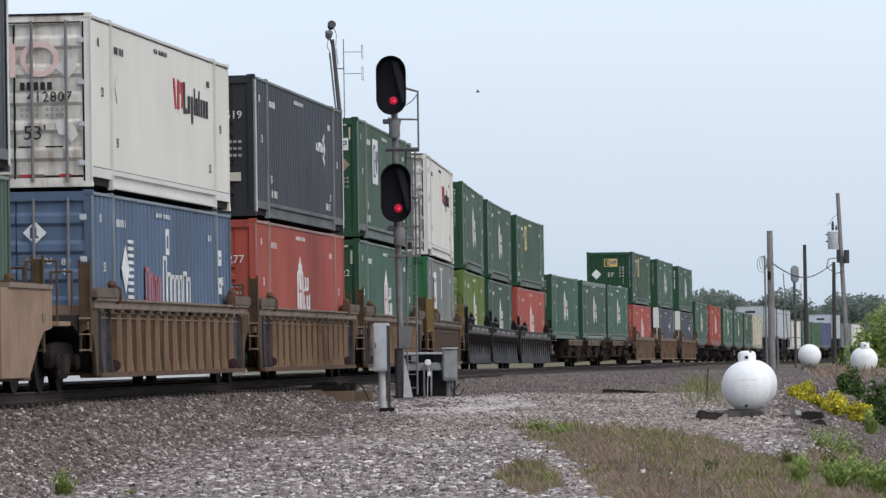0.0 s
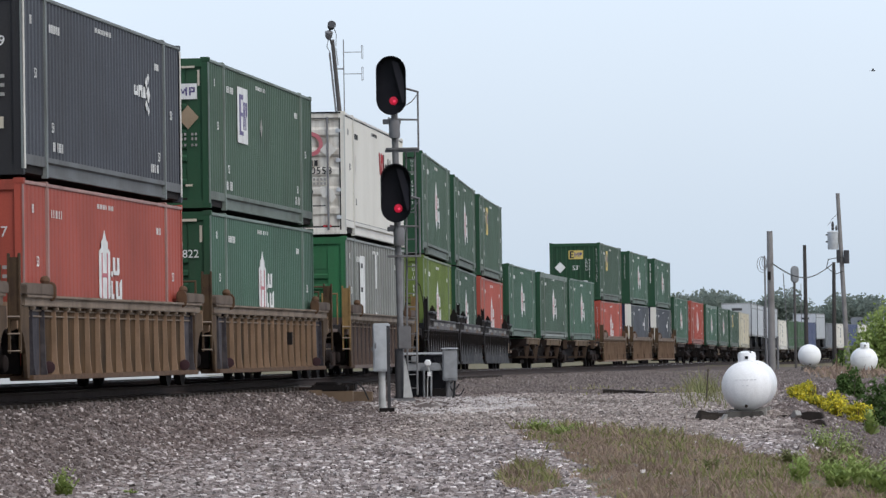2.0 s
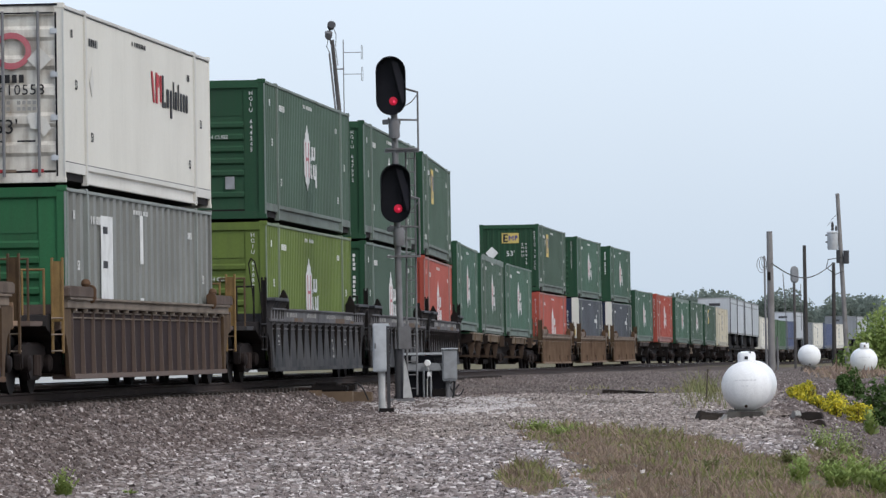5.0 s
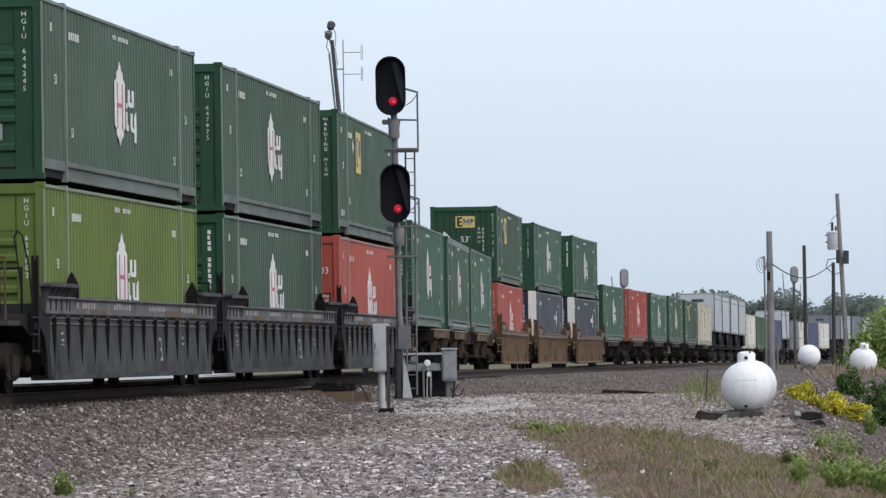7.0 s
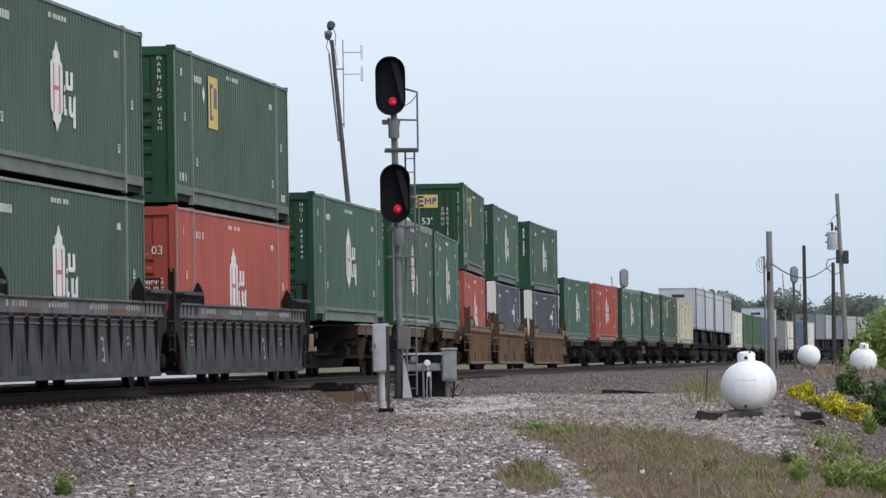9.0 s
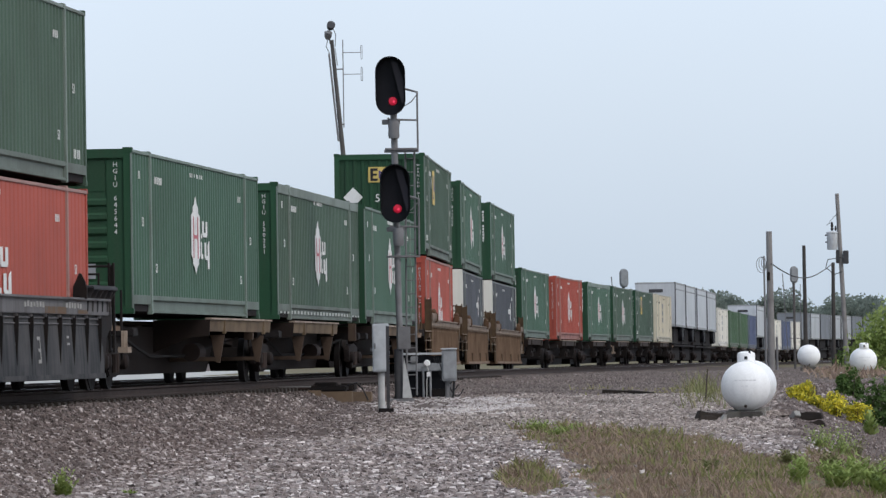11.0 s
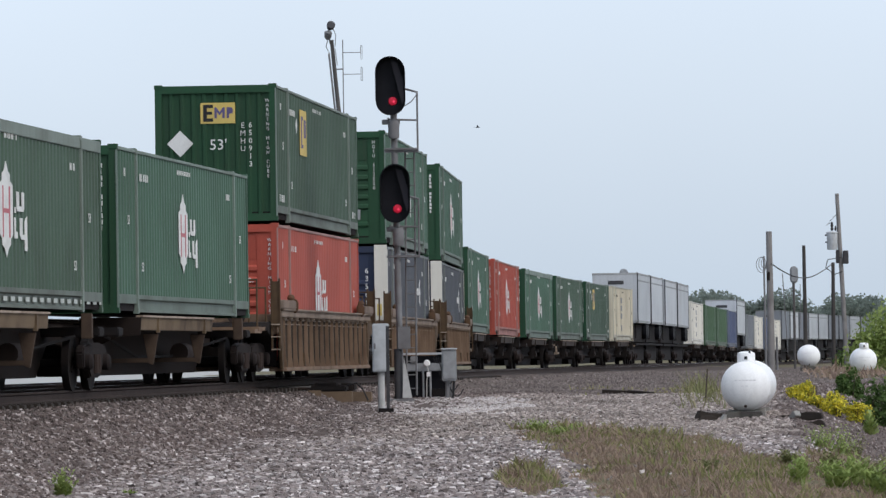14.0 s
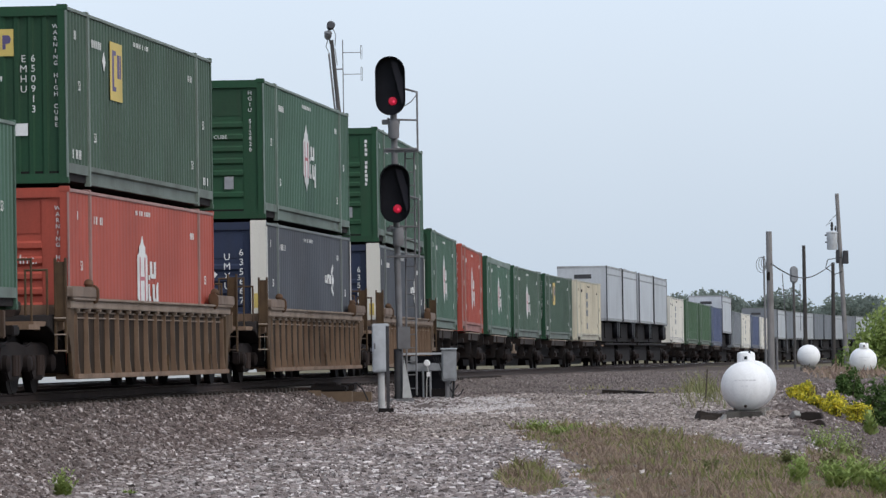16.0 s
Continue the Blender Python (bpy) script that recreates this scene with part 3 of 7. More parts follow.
def tracks():
    ya = np.concatenate([np.arange(-120, 60, 20), np.arange(60, 260, 4), np.arange(260, 700, 10)])
    def line(p0, d):
        out = []
        for y in ya:
            x = p0.x + (y - p0.y) * math.tan(d)
            z = float(rail_z(y))
            if y > 250:    # both mains bend away together in the distance
                x += float(np.interp(y, TY, TX)) - (B0.x + (y - B0.y) * math.tan(B_DIR))
            out.append((Vector((x, float(y), z)), d))
        return out
    cross = [(on_track(s), float(np.interp(s, S, HEAD))) for s in np.arange(8, 152, 2.0)]
    for name, pts, label in (("track_1", line(A0, A_DIR), "near main railway track with worn steel rails on ties"),
                             ("track_2", line(B0, B_DIR), "far main railway track with worn steel rails on ties"),
                             ("track_3", cross, "crossover track between the two main lines")):
        root = thing(name, label, "railway track", kind="structure")
        for side in (-0.7525, 0.7525):
            part("rail", rail_mesh("rail", pts, side, M["rust"], M["railhead"]), root)
        # ties, half sunk in the ballast
        tie = cached("tie", lambda: Build().box(-1.3, 1.3, -0.115, 0.115, -0.15, 0.0).mesh("tie", M["timber"], 0.012))
        if name != "track_3":
            p0, d = (A0, A_DIR) if name == "track_1" else (B0, B_DIR)
            count = 150 if name == "track_1" else 60
            for k in range(count):
                y = 72 + k * 0.6 if name == "track_1" else 76 + k * 0.6
                x = p0.x + (y - p0.y) * math.tan(d)
                part("tie", tie, root, m=pose(x, y, float(rail_z(y)) - 0.165, 0, 0, -math.degrees(d)))


def stone_field(name, n, region, mat, size, label, seed, sink=0.3, blocky=False):
    """Angular stones strewn over the ground, one mesh."""
    rng = np.random.default_rng(seed)
    x, y = region(rng, n)
    n = len(x)
    z = ground_top(x, y)
    if blocky:
        base = np.array([(1.0, 0.1, -0.5), (-0.55, 0.85, -0.5), (-0.5, -0.9, -0.5), (0.55, -0.35, 0.6), (0.15, 0.65, 0.7), (-0.65, -0.1, 0.6)], float)
        faces = np.array([(3, 4, 5), (0, 1, 4), (0, 4, 3), (1, 2, 5), (1, 5, 4), (2, 0, 3), (2, 3, 5)])
    else:
        base = np.array([(1, 0, -0.5), (-1, 0, -0.5), (0, 1, -0.5), (0, -1, -0.5), (0, 0, 1)], float)
        faces = np.array([(0, 2, 4), (2, 1, 4), (1, 3, 4), (3, 0, 4)])   # the underside is sunk in the ground
    k = len(base)
    r = size[0] + (size[1] - size[0]) * rng.random(n) ** 2
    q = base[None] * (0.7 + 0.6 * rng.random((n, k, 1))) + (0.15 if blocky else 0.25) * rng.standard_normal((n, k, 3))
    q *= np.stack([0.9 + 0.5 * rng.random(n), 0.9 + 0.5 * rng.random(n), 0.6 + 0.3 * rng.random(n)], 1)[:, None]
    a = rng.random(n) * 6.283
    c, s = np.cos(a)[:, None], np.sin(a)[:, None]
    v = np.stack([q[..., 0] * c - q[..., 1] * s, q[..., 0] * s + q[..., 1] * c, q[..., 2]], -1) * r[:, None, None]
    v += np.stack([x, y, z + r * (0.5 - sink)], 1)[:, None]
    f = faces[None] + k * np.arange(n)[:, None, None]
    me = raw(name, v.reshape(-1, 3), f.reshape(-1, 3), mat)
    return tagged(new(name, me), label, "gravel", kind="stuff")


def on_mound(x, y):
    """The bank of brown spoil right of the near tank."""
    return (y > 86) & (y < 140) & (x > 6.35 + 0.055 * (y - 98) + 0.3 * bumps(x, y, 1.4, 6.0))


def at_foot(x, y):
    """The pad of pale chips round the signal's foot."""
    return ((x - 0.05) / 1.85) ** 2 + ((y - 110.5) / 6.5) ** 2 < 1 + 0.35 * bumps(x, y, 2.2, 7.0)


def beside(lo, hi, y0, y1, grass=0.0, mound=False, pad=False):
    def region(rng, n):
        y = y0 + (y1 - y0) * rng.random(n)
        w = lo + (hi - lo) * rng.random(n)
        w = w + 0.45 * rng.standard_normal(n)
        x = A0.x + (y - A0.y) * math.tan(A_DIR) + w
        x = np.where(w > 4, x + 0.9 * bumps(x, y, 0.55, 3.0), x)
        keep = (np.abs(x) < 0.0875 * y + 0.5)
        g = grass_zone(x, y)
        keep &= ~g | (rng.random(n) < grass)
        keep &= (at_foot(x, y) == pad) | (rng.random(n) < (0.05 if pad else 0.15))
        keep &= on_mound(x, y) if mound else ~on_mound(x, y)
        return x[keep], y[keep]
    return region


def blade_field(name, n, x0, x1, y0, y1, mat, height, label, seed, keep=None, width=0.012):
    """Grass blades: narrow bent tapering strips."""
    rng = np.random.default_rng(seed)
    x, y = x0 + (x1 - x0) * rng.random(n), y0 + (y1 - y0) * rng.random(n)
    ok = (np.abs(x) < 0.0885 * y + 0.4)
    if keep is not None:
        ok &= keep(x, y, rng)
    x, y = x[ok], y[ok]
    n = len(x)
    ok = rng.random(n) < np.clip(0.5 + 0.75 * bumps(x, y, 3.3, seed + 5) + 0.5 * bumps(x, y, 9.0, seed + 8), 0.05, 1)
    x, y = x[ok], y[ok]
    n = len(x)
    clump = 0.32 + 0.62 * np.clip(0.5 + 0.9 * bumps(x, y, 2.3, seed) + 0.4 * bumps(x, y, 6.1, seed + 1), 0, 1.3)
    h = height * clump * (0.45 + 0.75 * rng.random(n))
    a = rng.random(n) * 6.283
    lean = h * (0.25 + 1.1 * rng.random(n))
    z = ground_top(x, y) - 0.02
    cx, sy = np.cos(a), np.sin(a)
    w = width * (0.6 + 0.8 * rng.random(n))
    p = np.stack([x, y, z], 1)
    side = np.stack([-sy * w, cx * w, 0 * w], 1)
    side[:, 0] += np.sign(side[:, 0]) * w * 0.5
    mid = p + np.stack([cx * lean * 0.35, sy * lean * 0.35, h * 0.6], 1)
    tip = p + np.stack([cx * lean, sy * lean, h], 1)
    v = np.stack([p - side, p + side, mid + side * 0.7, mid - side * 0.7, tip], 1)
    k = 5 * np.arange(n)[:, None]
    f = np.concatenate([k + np.array([[0, 1, 2]]), k + np.array([[0, 2, 3]]), k + np.array([[3, 2, 4]])])
    me = raw(name, v.reshape(-1, 3), f, mat)
    return tagged(new(name, me), label, "grass", kind="stuff")


def foliage(n, centre, radii, leaf, seed, lumps=7, mat=None, name="crown", hollow=0.45, loose=0.18):
    """A crown of many small leaves, gathered in uneven lumps with gaps between them."""
    rng = np.random.default_rng(seed)
    c = rng.standard_normal((lumps, 3))
    c /= np.linalg.norm(c, axis=1)[:, None]
    c *= 0.25 + 0.5 * rng.random((lumps, 1))
    size = 0.32 + 0.3 * rng.random(lumps)
    pick = rng.integers(0, lumps, n)
    d = rng.standard_normal((n, 3))
    d /= np.linalg.norm(d, axis=1)[:, None]
    rad = (hollow + (1 - hollow) * rng.random(n) ** 0.5) * (1 + loose * rng.standard_normal(n))
    p = (c[pick] + d * (size[pick] * rad)[:, None]) * np.array(radii) + np.array(centre)
    u = rng.standard_normal((n, 3))
    u /= np.linalg.norm(u, axis=1)[:, None]
    w = np.cross(u, rng.standard_normal((n, 3)))
    w /= np.linalg.norm(w, axis=1)[:, None]
    s = leaf * (0.6 + 0.8 * rng.random(n))[:, None]
    v = np.stack([p - u * s, p + w * s * 0.55, p + u * s, p - w * s * 0.55], 1)
    f = 4 * np.arange(n)[:, None] + np.array([[0, 1, 2, 3]])
    return raw(name, v.reshape(-1, 3), f, mat)



def stems(n, height, spread, leaf, seed, mat):
    """A weed: leaning stems with leaves set along them, one mesh of leaves."""
    rng = np.random.default_rng(seed)
    a = rng.random(n) * 6.283
    reach = spread * rng.random(n)
    h = height * (0.5 + 0.6 * rng.random(n))
    v, f = [], []
    for k in range(n):
        m = int(6 + 7 * rng.random())
        for j in range(m):
            q = (j + 1) / m
            p = np.array([math.cos(a[k]) * reach[k] * (0.25 + 0.75 * q ** 1.5), math.sin(a[k]) * reach[k] * (0.25 + 0.75 * q ** 1.5), h[k] * q])
            b = a[k] + 2.4 * j + rng.random()
            u = np.array([math.cos(b), math.sin(b), 0.5 + 0.6 * rng.random()]) * leaf * (1.25 - 0.7 * q)
            w = np.array([-math.sin(b), math.cos(b), 0.2]) * leaf * 0.30 * (1.25 - 0.7 * q)
            i = len(v)
            v += [p, p + u * 0.5 + w, p + u, p + u * 0.5 - w]
            f.append((i, i + 1, i + 2, i + 3))
    return raw("leaves", v, f, mat)


# ---- the signal and its apparatus ----
def oval(w, h, n=14):
    """Outline of a tall plate with round ends, in (x, z)."""
    r = w / 2
    pts = [(r * math.cos(a), h / 2 - r + r * math.sin(a)) for a in np.linspace(0, math.pi, n)]
    return pts + [(r * math.cos(a), -h / 2 + r + r * math.sin(a)) for a in np.linspace(math.pi, 2 * math.pi, n)]


def signal_head(root, x, z):
    """A tall black backplate with rounded ends, a deep hood and two lamps, one of them lit red."""
    m = pose(x, 0, z)
    plate = part("backplate", cached("plate", lambda: Build().poly(oval(0.66, 1.29), 1, -0.17, -0.11).mesh("backplate", M["hood"], 0.012)), root, "black oval backplate", m)
    part("lamp_case", cached("lamp_case", lambda: Build().poly(oval(0.40, 1.02), 1, -0.11, 0.16).mesh("lamp_case", M["hood"], 0.02)), plate)

    def rim():
        """The hood: a shell round the plate, deep above and on one side, cut back on a slant."""
        b, o, i = Build(), oval(0.66, 1.29, 12), oval(0.62, 1.25, 12)
        k = len(o)
        for (ox, oz), (ix, iz) in zip(o, i):
            d = 0.10 + 0.20 * max(0.0, min(1.0, (oz + 0.55) / 1.0))
            b.v += [(ox, -0.17, oz), (ox, -0.17 - d, oz), (ix, -0.17 - d, iz), (ix, -0.17, iz)]
        for j in range(k):
            p, q = 4 * j, 4 * ((j + 1) % k)
            b.f += [(p, q, q + 1, p + 1), (p + 1, q + 1, q + 2, p + 2), (p + 2, q + 2, q + 3, p + 3)]
        return b.mesh("hood", M["hood"])
    part("hood", cached("rim", rim), plate, "deep black hood")
    part("hood_fin", cached("fin", lambda: Build().poly([(0.02, 0.54), (0.16, 0.50), (0.29, 0.10), (0.29, -0.36), (0.25, -0.40), (0.15, 0.02)], 1, -0.33, -0.30).mesh("hood_fin", M["fin"])), plate, "slanting grey edge of the hood's cut-away side")
    lens = cached("lens", lambda: Build().lathe([(0.094, 0.0), (0.082, 0.02), (0.045, 0.03)], 20, pose(0, -0.17, 0, 90, 0, 0)).mesh("lens", M["red_lens"], smooth=True))
    lamp = part("lens", lens, plate, "glowing red lens", pose(0.05, 0, -0.335))
    part("filament", cached("filament", lambda: Build().lathe([(0.028, 0.0), (0.022, 0.012), (0.008, 0.016)], 12, pose(0, -0.195, 0, 90, 0, 0)).mesh("filament", M["spark"])), lamp, "bright lamp centre", pose(0.02, 0, -0.012))
    part("clamp", cached("clamp", lambda: Build().box(-0.20, 0.20, -0.02, 0.30, -0.05, 0.05).mesh("clamp", M["mast"], 0.01)), root, m=pose(x, 0, z - 0.78))
    part("junction_box", cached("junction", lambda: Build().lathe([(0.11, -0.20), (0.125, -0.14), (0.12, 0.0), (0.13, 0.10), (0.09, 0.20)], 14).mesh("junction_box", M["mast"], smooth=True)), root, m=pose(x + 0.06, -0.05, z - 0.95))
    return plate


def signal():
    root = thing("railway_signal", "grey steel mast with two black signal heads showing red", "railway signal", m=pose(-0.95, 114, 0.60))
    part("mast", Build().tube((0, 0.12, 0), (-0.09, 0.12, 7.1), 0.068, 16, 0.075).mesh("mast", M["mast"], smooth=True), root, "tall grey tubular mast")
    part("base_plate", Build().box(-0.3, 0.3, -0.18, 0.42, -0.35, 0.03).mesh("base_plate", M["mast"], 0.03), root)
    part("base_flange", Build().lathe([(0.17, 0.04), (0.17, 0.08), (0.11, 0.10), (0.09, 0.35)], 16, pose(0, 0.12, 0)).mesh("base_flange", M["dark2"], smooth=True), root)
    signal_head(root, -0.14, 6.92)
    signal_head(root, -0.07, 4.55)
    # platforms and cages behind the heads
    for z in (6.92, 4.55):
        platform = part("platform", Build().box(-0.28, 0.46, 0.0, 0.72, z - 1.40, z - 1.36).mesh("platform", M["mast"]), root)
        part("guard_rail", Build().path([(0.44, 0.7, z - 1.38), (0.44, 0.7, z - 0.10), (0.20, 0.7, z - 0.03), (-0.05, 0.3, z)], 0.022).path([(0.44, 0.7, z - 0.72), (-0.2, 0.7, z - 0.70), (-0.2, 0.1, z - 0.70)], 0.02)
             .path([(0.44, 0.7, z - 0.15), (0.30, 0.7, z - 0.32), (0.16, 0.7, z - 0.40)], 0.012).mesh("guard_rail", M["mast"]), root, "grey pipe guard rail")
        if z > 5:
            part("bracket", Build().box(-0.30, 0.46, 0.05, 0.09, z - 1.46, z - 1.40).mesh("bracket", M["mast"]), root)
    ladder = part("ladder", Build().path([(0.12, 0.75, 0.1), (0.16, 0.75, 5.5)], 0.022).path([(0.34, 0.75, 0.1), (0.36, 0.75, 5.5)], 0.022).mesh("ladder", M["mast"]), root, "narrow grey ladder")
    rung = Build().tube((0.13, 0.75, 0), (0.35, 0.75, 0), 0.012, 5).mesh("rung", M["mast"])
    for k in range(18):
        part("rung", rung, ladder, m=pose(0, 0, 0.25 + k * 0.3))
    part("case", Build().box(-0.06, 0.22, -0.14, -0.02, 1.12, 1.62).mesh("case", M["mast"], 0.015), root, "grey relay case bolted to the mast")
    part("gusset", Build().poly([(0.03, 0.05), (0.24, 0.05), (0.14, 0.6), (0.07, 0.95)], 1, -0.14, -0.08).mesh("gusset", M["pale"]), root, "pale sloping gusset plate")
    part("lower_sleeve", Build().tube((-0.05, 0.0, -0.1), (-0.06, 0.0, 1.13), 0.092, 14).mesh("lower_sleeve", M["dark2"], smooth=True), root, "dark lower sleeve of the mast")

    post = thing("signal_cabinet", "tall galvanised cabinet on a pale round post", "signal cabinet", m=pose(-1.295, 106.5, 0.42))
    part("body", Build().box(-0.173, 0.173, -0.15, 0.15, 0.843, 1.843).mesh("body", M["galv"], 0.02), post, "mottled galvanised cabinet")
    part("door", Build().box(-0.15, 0.15, -0.165, -0.15, 0.89, 1.795).mesh("door", M["galv"], 0.006), post)
    part("handle", Build().box(-0.135, -0.105, -0.19, -0.165, 1.32, 1.44).mesh("handle", M["mast"], 0.004), post)
    part("hinge", Build().tube((0.16, -0.16, 0.96), (0.16, -0.16, 1.73), 0.012).mesh("hinge", M["mast"]), post)
    part("post", Build().tube((0, 0, -0.2), (0, 0, 0.845), 0.072, 14).mesh("post", M["pale"], smooth=True), post, "pale grey round post")
    part("lug", Build().box(-0.22, -0.173, -0.03, 0.03, 1.27, 1.35).mesh("lug", M["mast"], 0.005), post)
    iron = thing("marker_post", "thin dark iron post with a flat foot beside a cabinet", "post", m=pose(-1.150, 106.0, 0.47))
    part("shaft", Build().box(-0.034, 0.034, -0.03, 0.03, -0.1, 1.735).mesh("shaft", M["dark2"], 0.006), iron)
    part("foot", Build().box(-0.20, 0.11, -0.12, 0.12, -0.06, 0.055).mesh("foot", M["dark"], 0.01), iron)

    # switch apparatus behind: frame, motor box, disc and cabinet
    stand = thing("equipment_rack", "low steel rack with control boxes and hanging cables", "railway equipment", m=pose(-0.45, 116.2, 0.60))
    part("rail", Build().box(-0.56, 0.70, -0.04, 0.04, 0.99, 1.035).mesh("rail", M["galv"]), stand)
    for x in (-0.52, 0.60):
        part("leg", Build().box(x - 0.03, x + 0.03, -0.03, 0.03, -0.1, 1.0).mesh("leg", M["mast"]), stand)
    part("motor", Build().box(-0.42, 0.46, -0.14, 0.0, 0.62, 0.80).mesh("motor", M["galv_dull"], 0.02), stand, "flat grey control box")
    part("junction_box", Build().box(-0.30, -0.14, -0.18, -0.02, 0.80, 0.96).mesh("junction_box", M["galv_dull"], 0.02), stand)
    part("disc", Build().lathe([(0.06, -0.02), (0.075, 0.0), (0.06, 0.02)], 18, pose(0.07, -0.24, 0.80, 90, 0, 0)).mesh("disc", M["tank"], smooth=True), stand, "white round disc")
    part("arm", Build().path([(0.08, -0.22, 0.72), (0.10, -0.22, 0.60), (0.06, -0.22, 0.42), (0.05, -0.22, 0.0)], 0.014).mesh("arm", M["pale"]), stand)
    part("tag", Build().box(0.06, 0.14, -0.25, -0.235, 0.50, 0.60).mesh("tag", M["tank"], 0.004), stand, "small white tag")
    part("backing", Build().box(-0.46, 0.60, 0.1, 0.14, -0.1, 0.97).mesh("backing", M["hood"]), stand, "dark backing plate")
    part("motor", Build().box(0.16, 0.52, -0.16, 0.05, 0.0, 0.22).mesh("motor", M["dark"], 0.02), stand, "low black motor case")
    for k in range(4):
        pts = [(0.22 + 0.05 * k + 0.32 * q * (1 + 0.2 * k), -0.1 - 0.02 * k, 0.92 - 0.85 * math.sin(q * 2.2) * (0.55 + 0.16 * k)) for q in np.linspace(0, 1, 9)]
        part("cable", Build().path(pts, 0.013).mesh("cable", M["cable"]), stand)
    for x in (-0.02, 0.14):
        part("conduit", Build().tube((x, -0.12, -0.1), (x, -0.12, 0.62), 0.025).mesh("conduit", M["galv_dull"]), stand)
    case = thing("signal_cabinet", "grey upright equipment cabinet on a short post", "signal cabinet", m=pose(0.12, 115, 0.55))
    part("body", Build().box(-0.17, 0.16, -0.16, 0.16, 0.45, 1.15).mesh("body", M["galv_dull"], 0.02), case)
    part("door", Build().box(-0.14, 0.13, -0.18, -0.16, 0.50, 1.10).mesh("door", M["galv_dull"], 0.006), case)
    part("lid", Build().box(-0.19, 0.18, -0.19, 0.18, 1.15, 1.18).mesh("lid", M["galv"], 0.005), case)
    part("post", Build().tube((-0.05, 0, -0.2), (-0.05, 0, 0.45), 0.05, 10).mesh("post", M["mast"]), case)
    part("conduit", Build().path([(0.10, 0, 0.45), (0.08, -0.05, 0.15), (0.0, -0.08, -0.1)], 0.025).mesh("conduit", M["cable"]), case)
    # switch machine on long ties beside the rails
    mach = thing("switch_machine", "dark switch machine on long brown ties beside the rail", "railway equipment", m=pose(-2.62, 112.0, 0.83, 0, 0, -5.8))
    part("motor", Build().box(-0.30, 0.50, 0.0, 0.45, 0.0, 0.13).box(-0.22, 0.30, 0.05, 0.40, 0.13, 0.20).mesh("motor", M["dark"], 0.03), mach)
    part("gearbox", Build().box(0.30, 0.62, 0.45, 0.95, 0.0, 0.17).mesh("gearbox", M["dark"], 0.03), mach)
    part("lid", Build().box(-0.28, 0.26, 0.46, 0.9, 0.13, 0.16).mesh("lid", M["rust"], 0.01), mach, "flat rusty cover")
    part("rod", Build().tube((-1.6, 0.2, 0.07), (-0.3, 0.2, 0.07), 0.03).mesh("rod", M["rust"]), mach)
    part("rod", Build().tube((-1.6, 0.62, 0.10), (0.35, 0.62, 0.10), 0.022).mesh("rod", M["steel"]), mach)
    part("cable", Build().path([(0.5, 0.1, 0.12), (0.72, 0.05, 0.18), (0.86, 0.0, 0.05), (0.98, -0.05, -0.2)], 0.018).mesh("cable", M["cable"]), mach)
    for q, (a, b, h) in enumerate(((-1.6, 0.62, 0.0), (-1.6, 0.98, -0.02))):
        part("tie", Build().box(a, b, 0.0 + q * 0.55, 0.24 + q * 0.55, -0.26, h).mesh("tie", M["new_timber"], 0.012), mach, "long pale brown timber tie")
    chock = thing("timber", "short pale timber block bedded in ballast", "debris", m=pose(-2.78, 110.9, 0.80, 0, 0, 4))
    part("board", Build().box(-0.14, 0.14, -0.09, 0.09, -0.08, 0.07).mesh("board", M["new_timber"], 0.012), chock)


# ---- propane tanks ----
def tank_mesh(r, length):
    prof = [(0.01, -length / 2)]
    for a in np.linspace(0.1, math.pi / 2, 12):
        prof.append((r * math.sin(a), -length / 2 + 0.80 * r * (1 - math.cos(a))))
    prof += [(r * math.sin(a), length / 2 - 0.80 * r * (1 - math.cos(a))) for a in np.linspace(math.pi / 2, 0.1, 12)] + [(0.01, length / 2)]
    return Build().lathe(prof, 40, pose(0, 0, 0, -90, 0, 0)).mesh("shell", M["tank"], smooth=True)


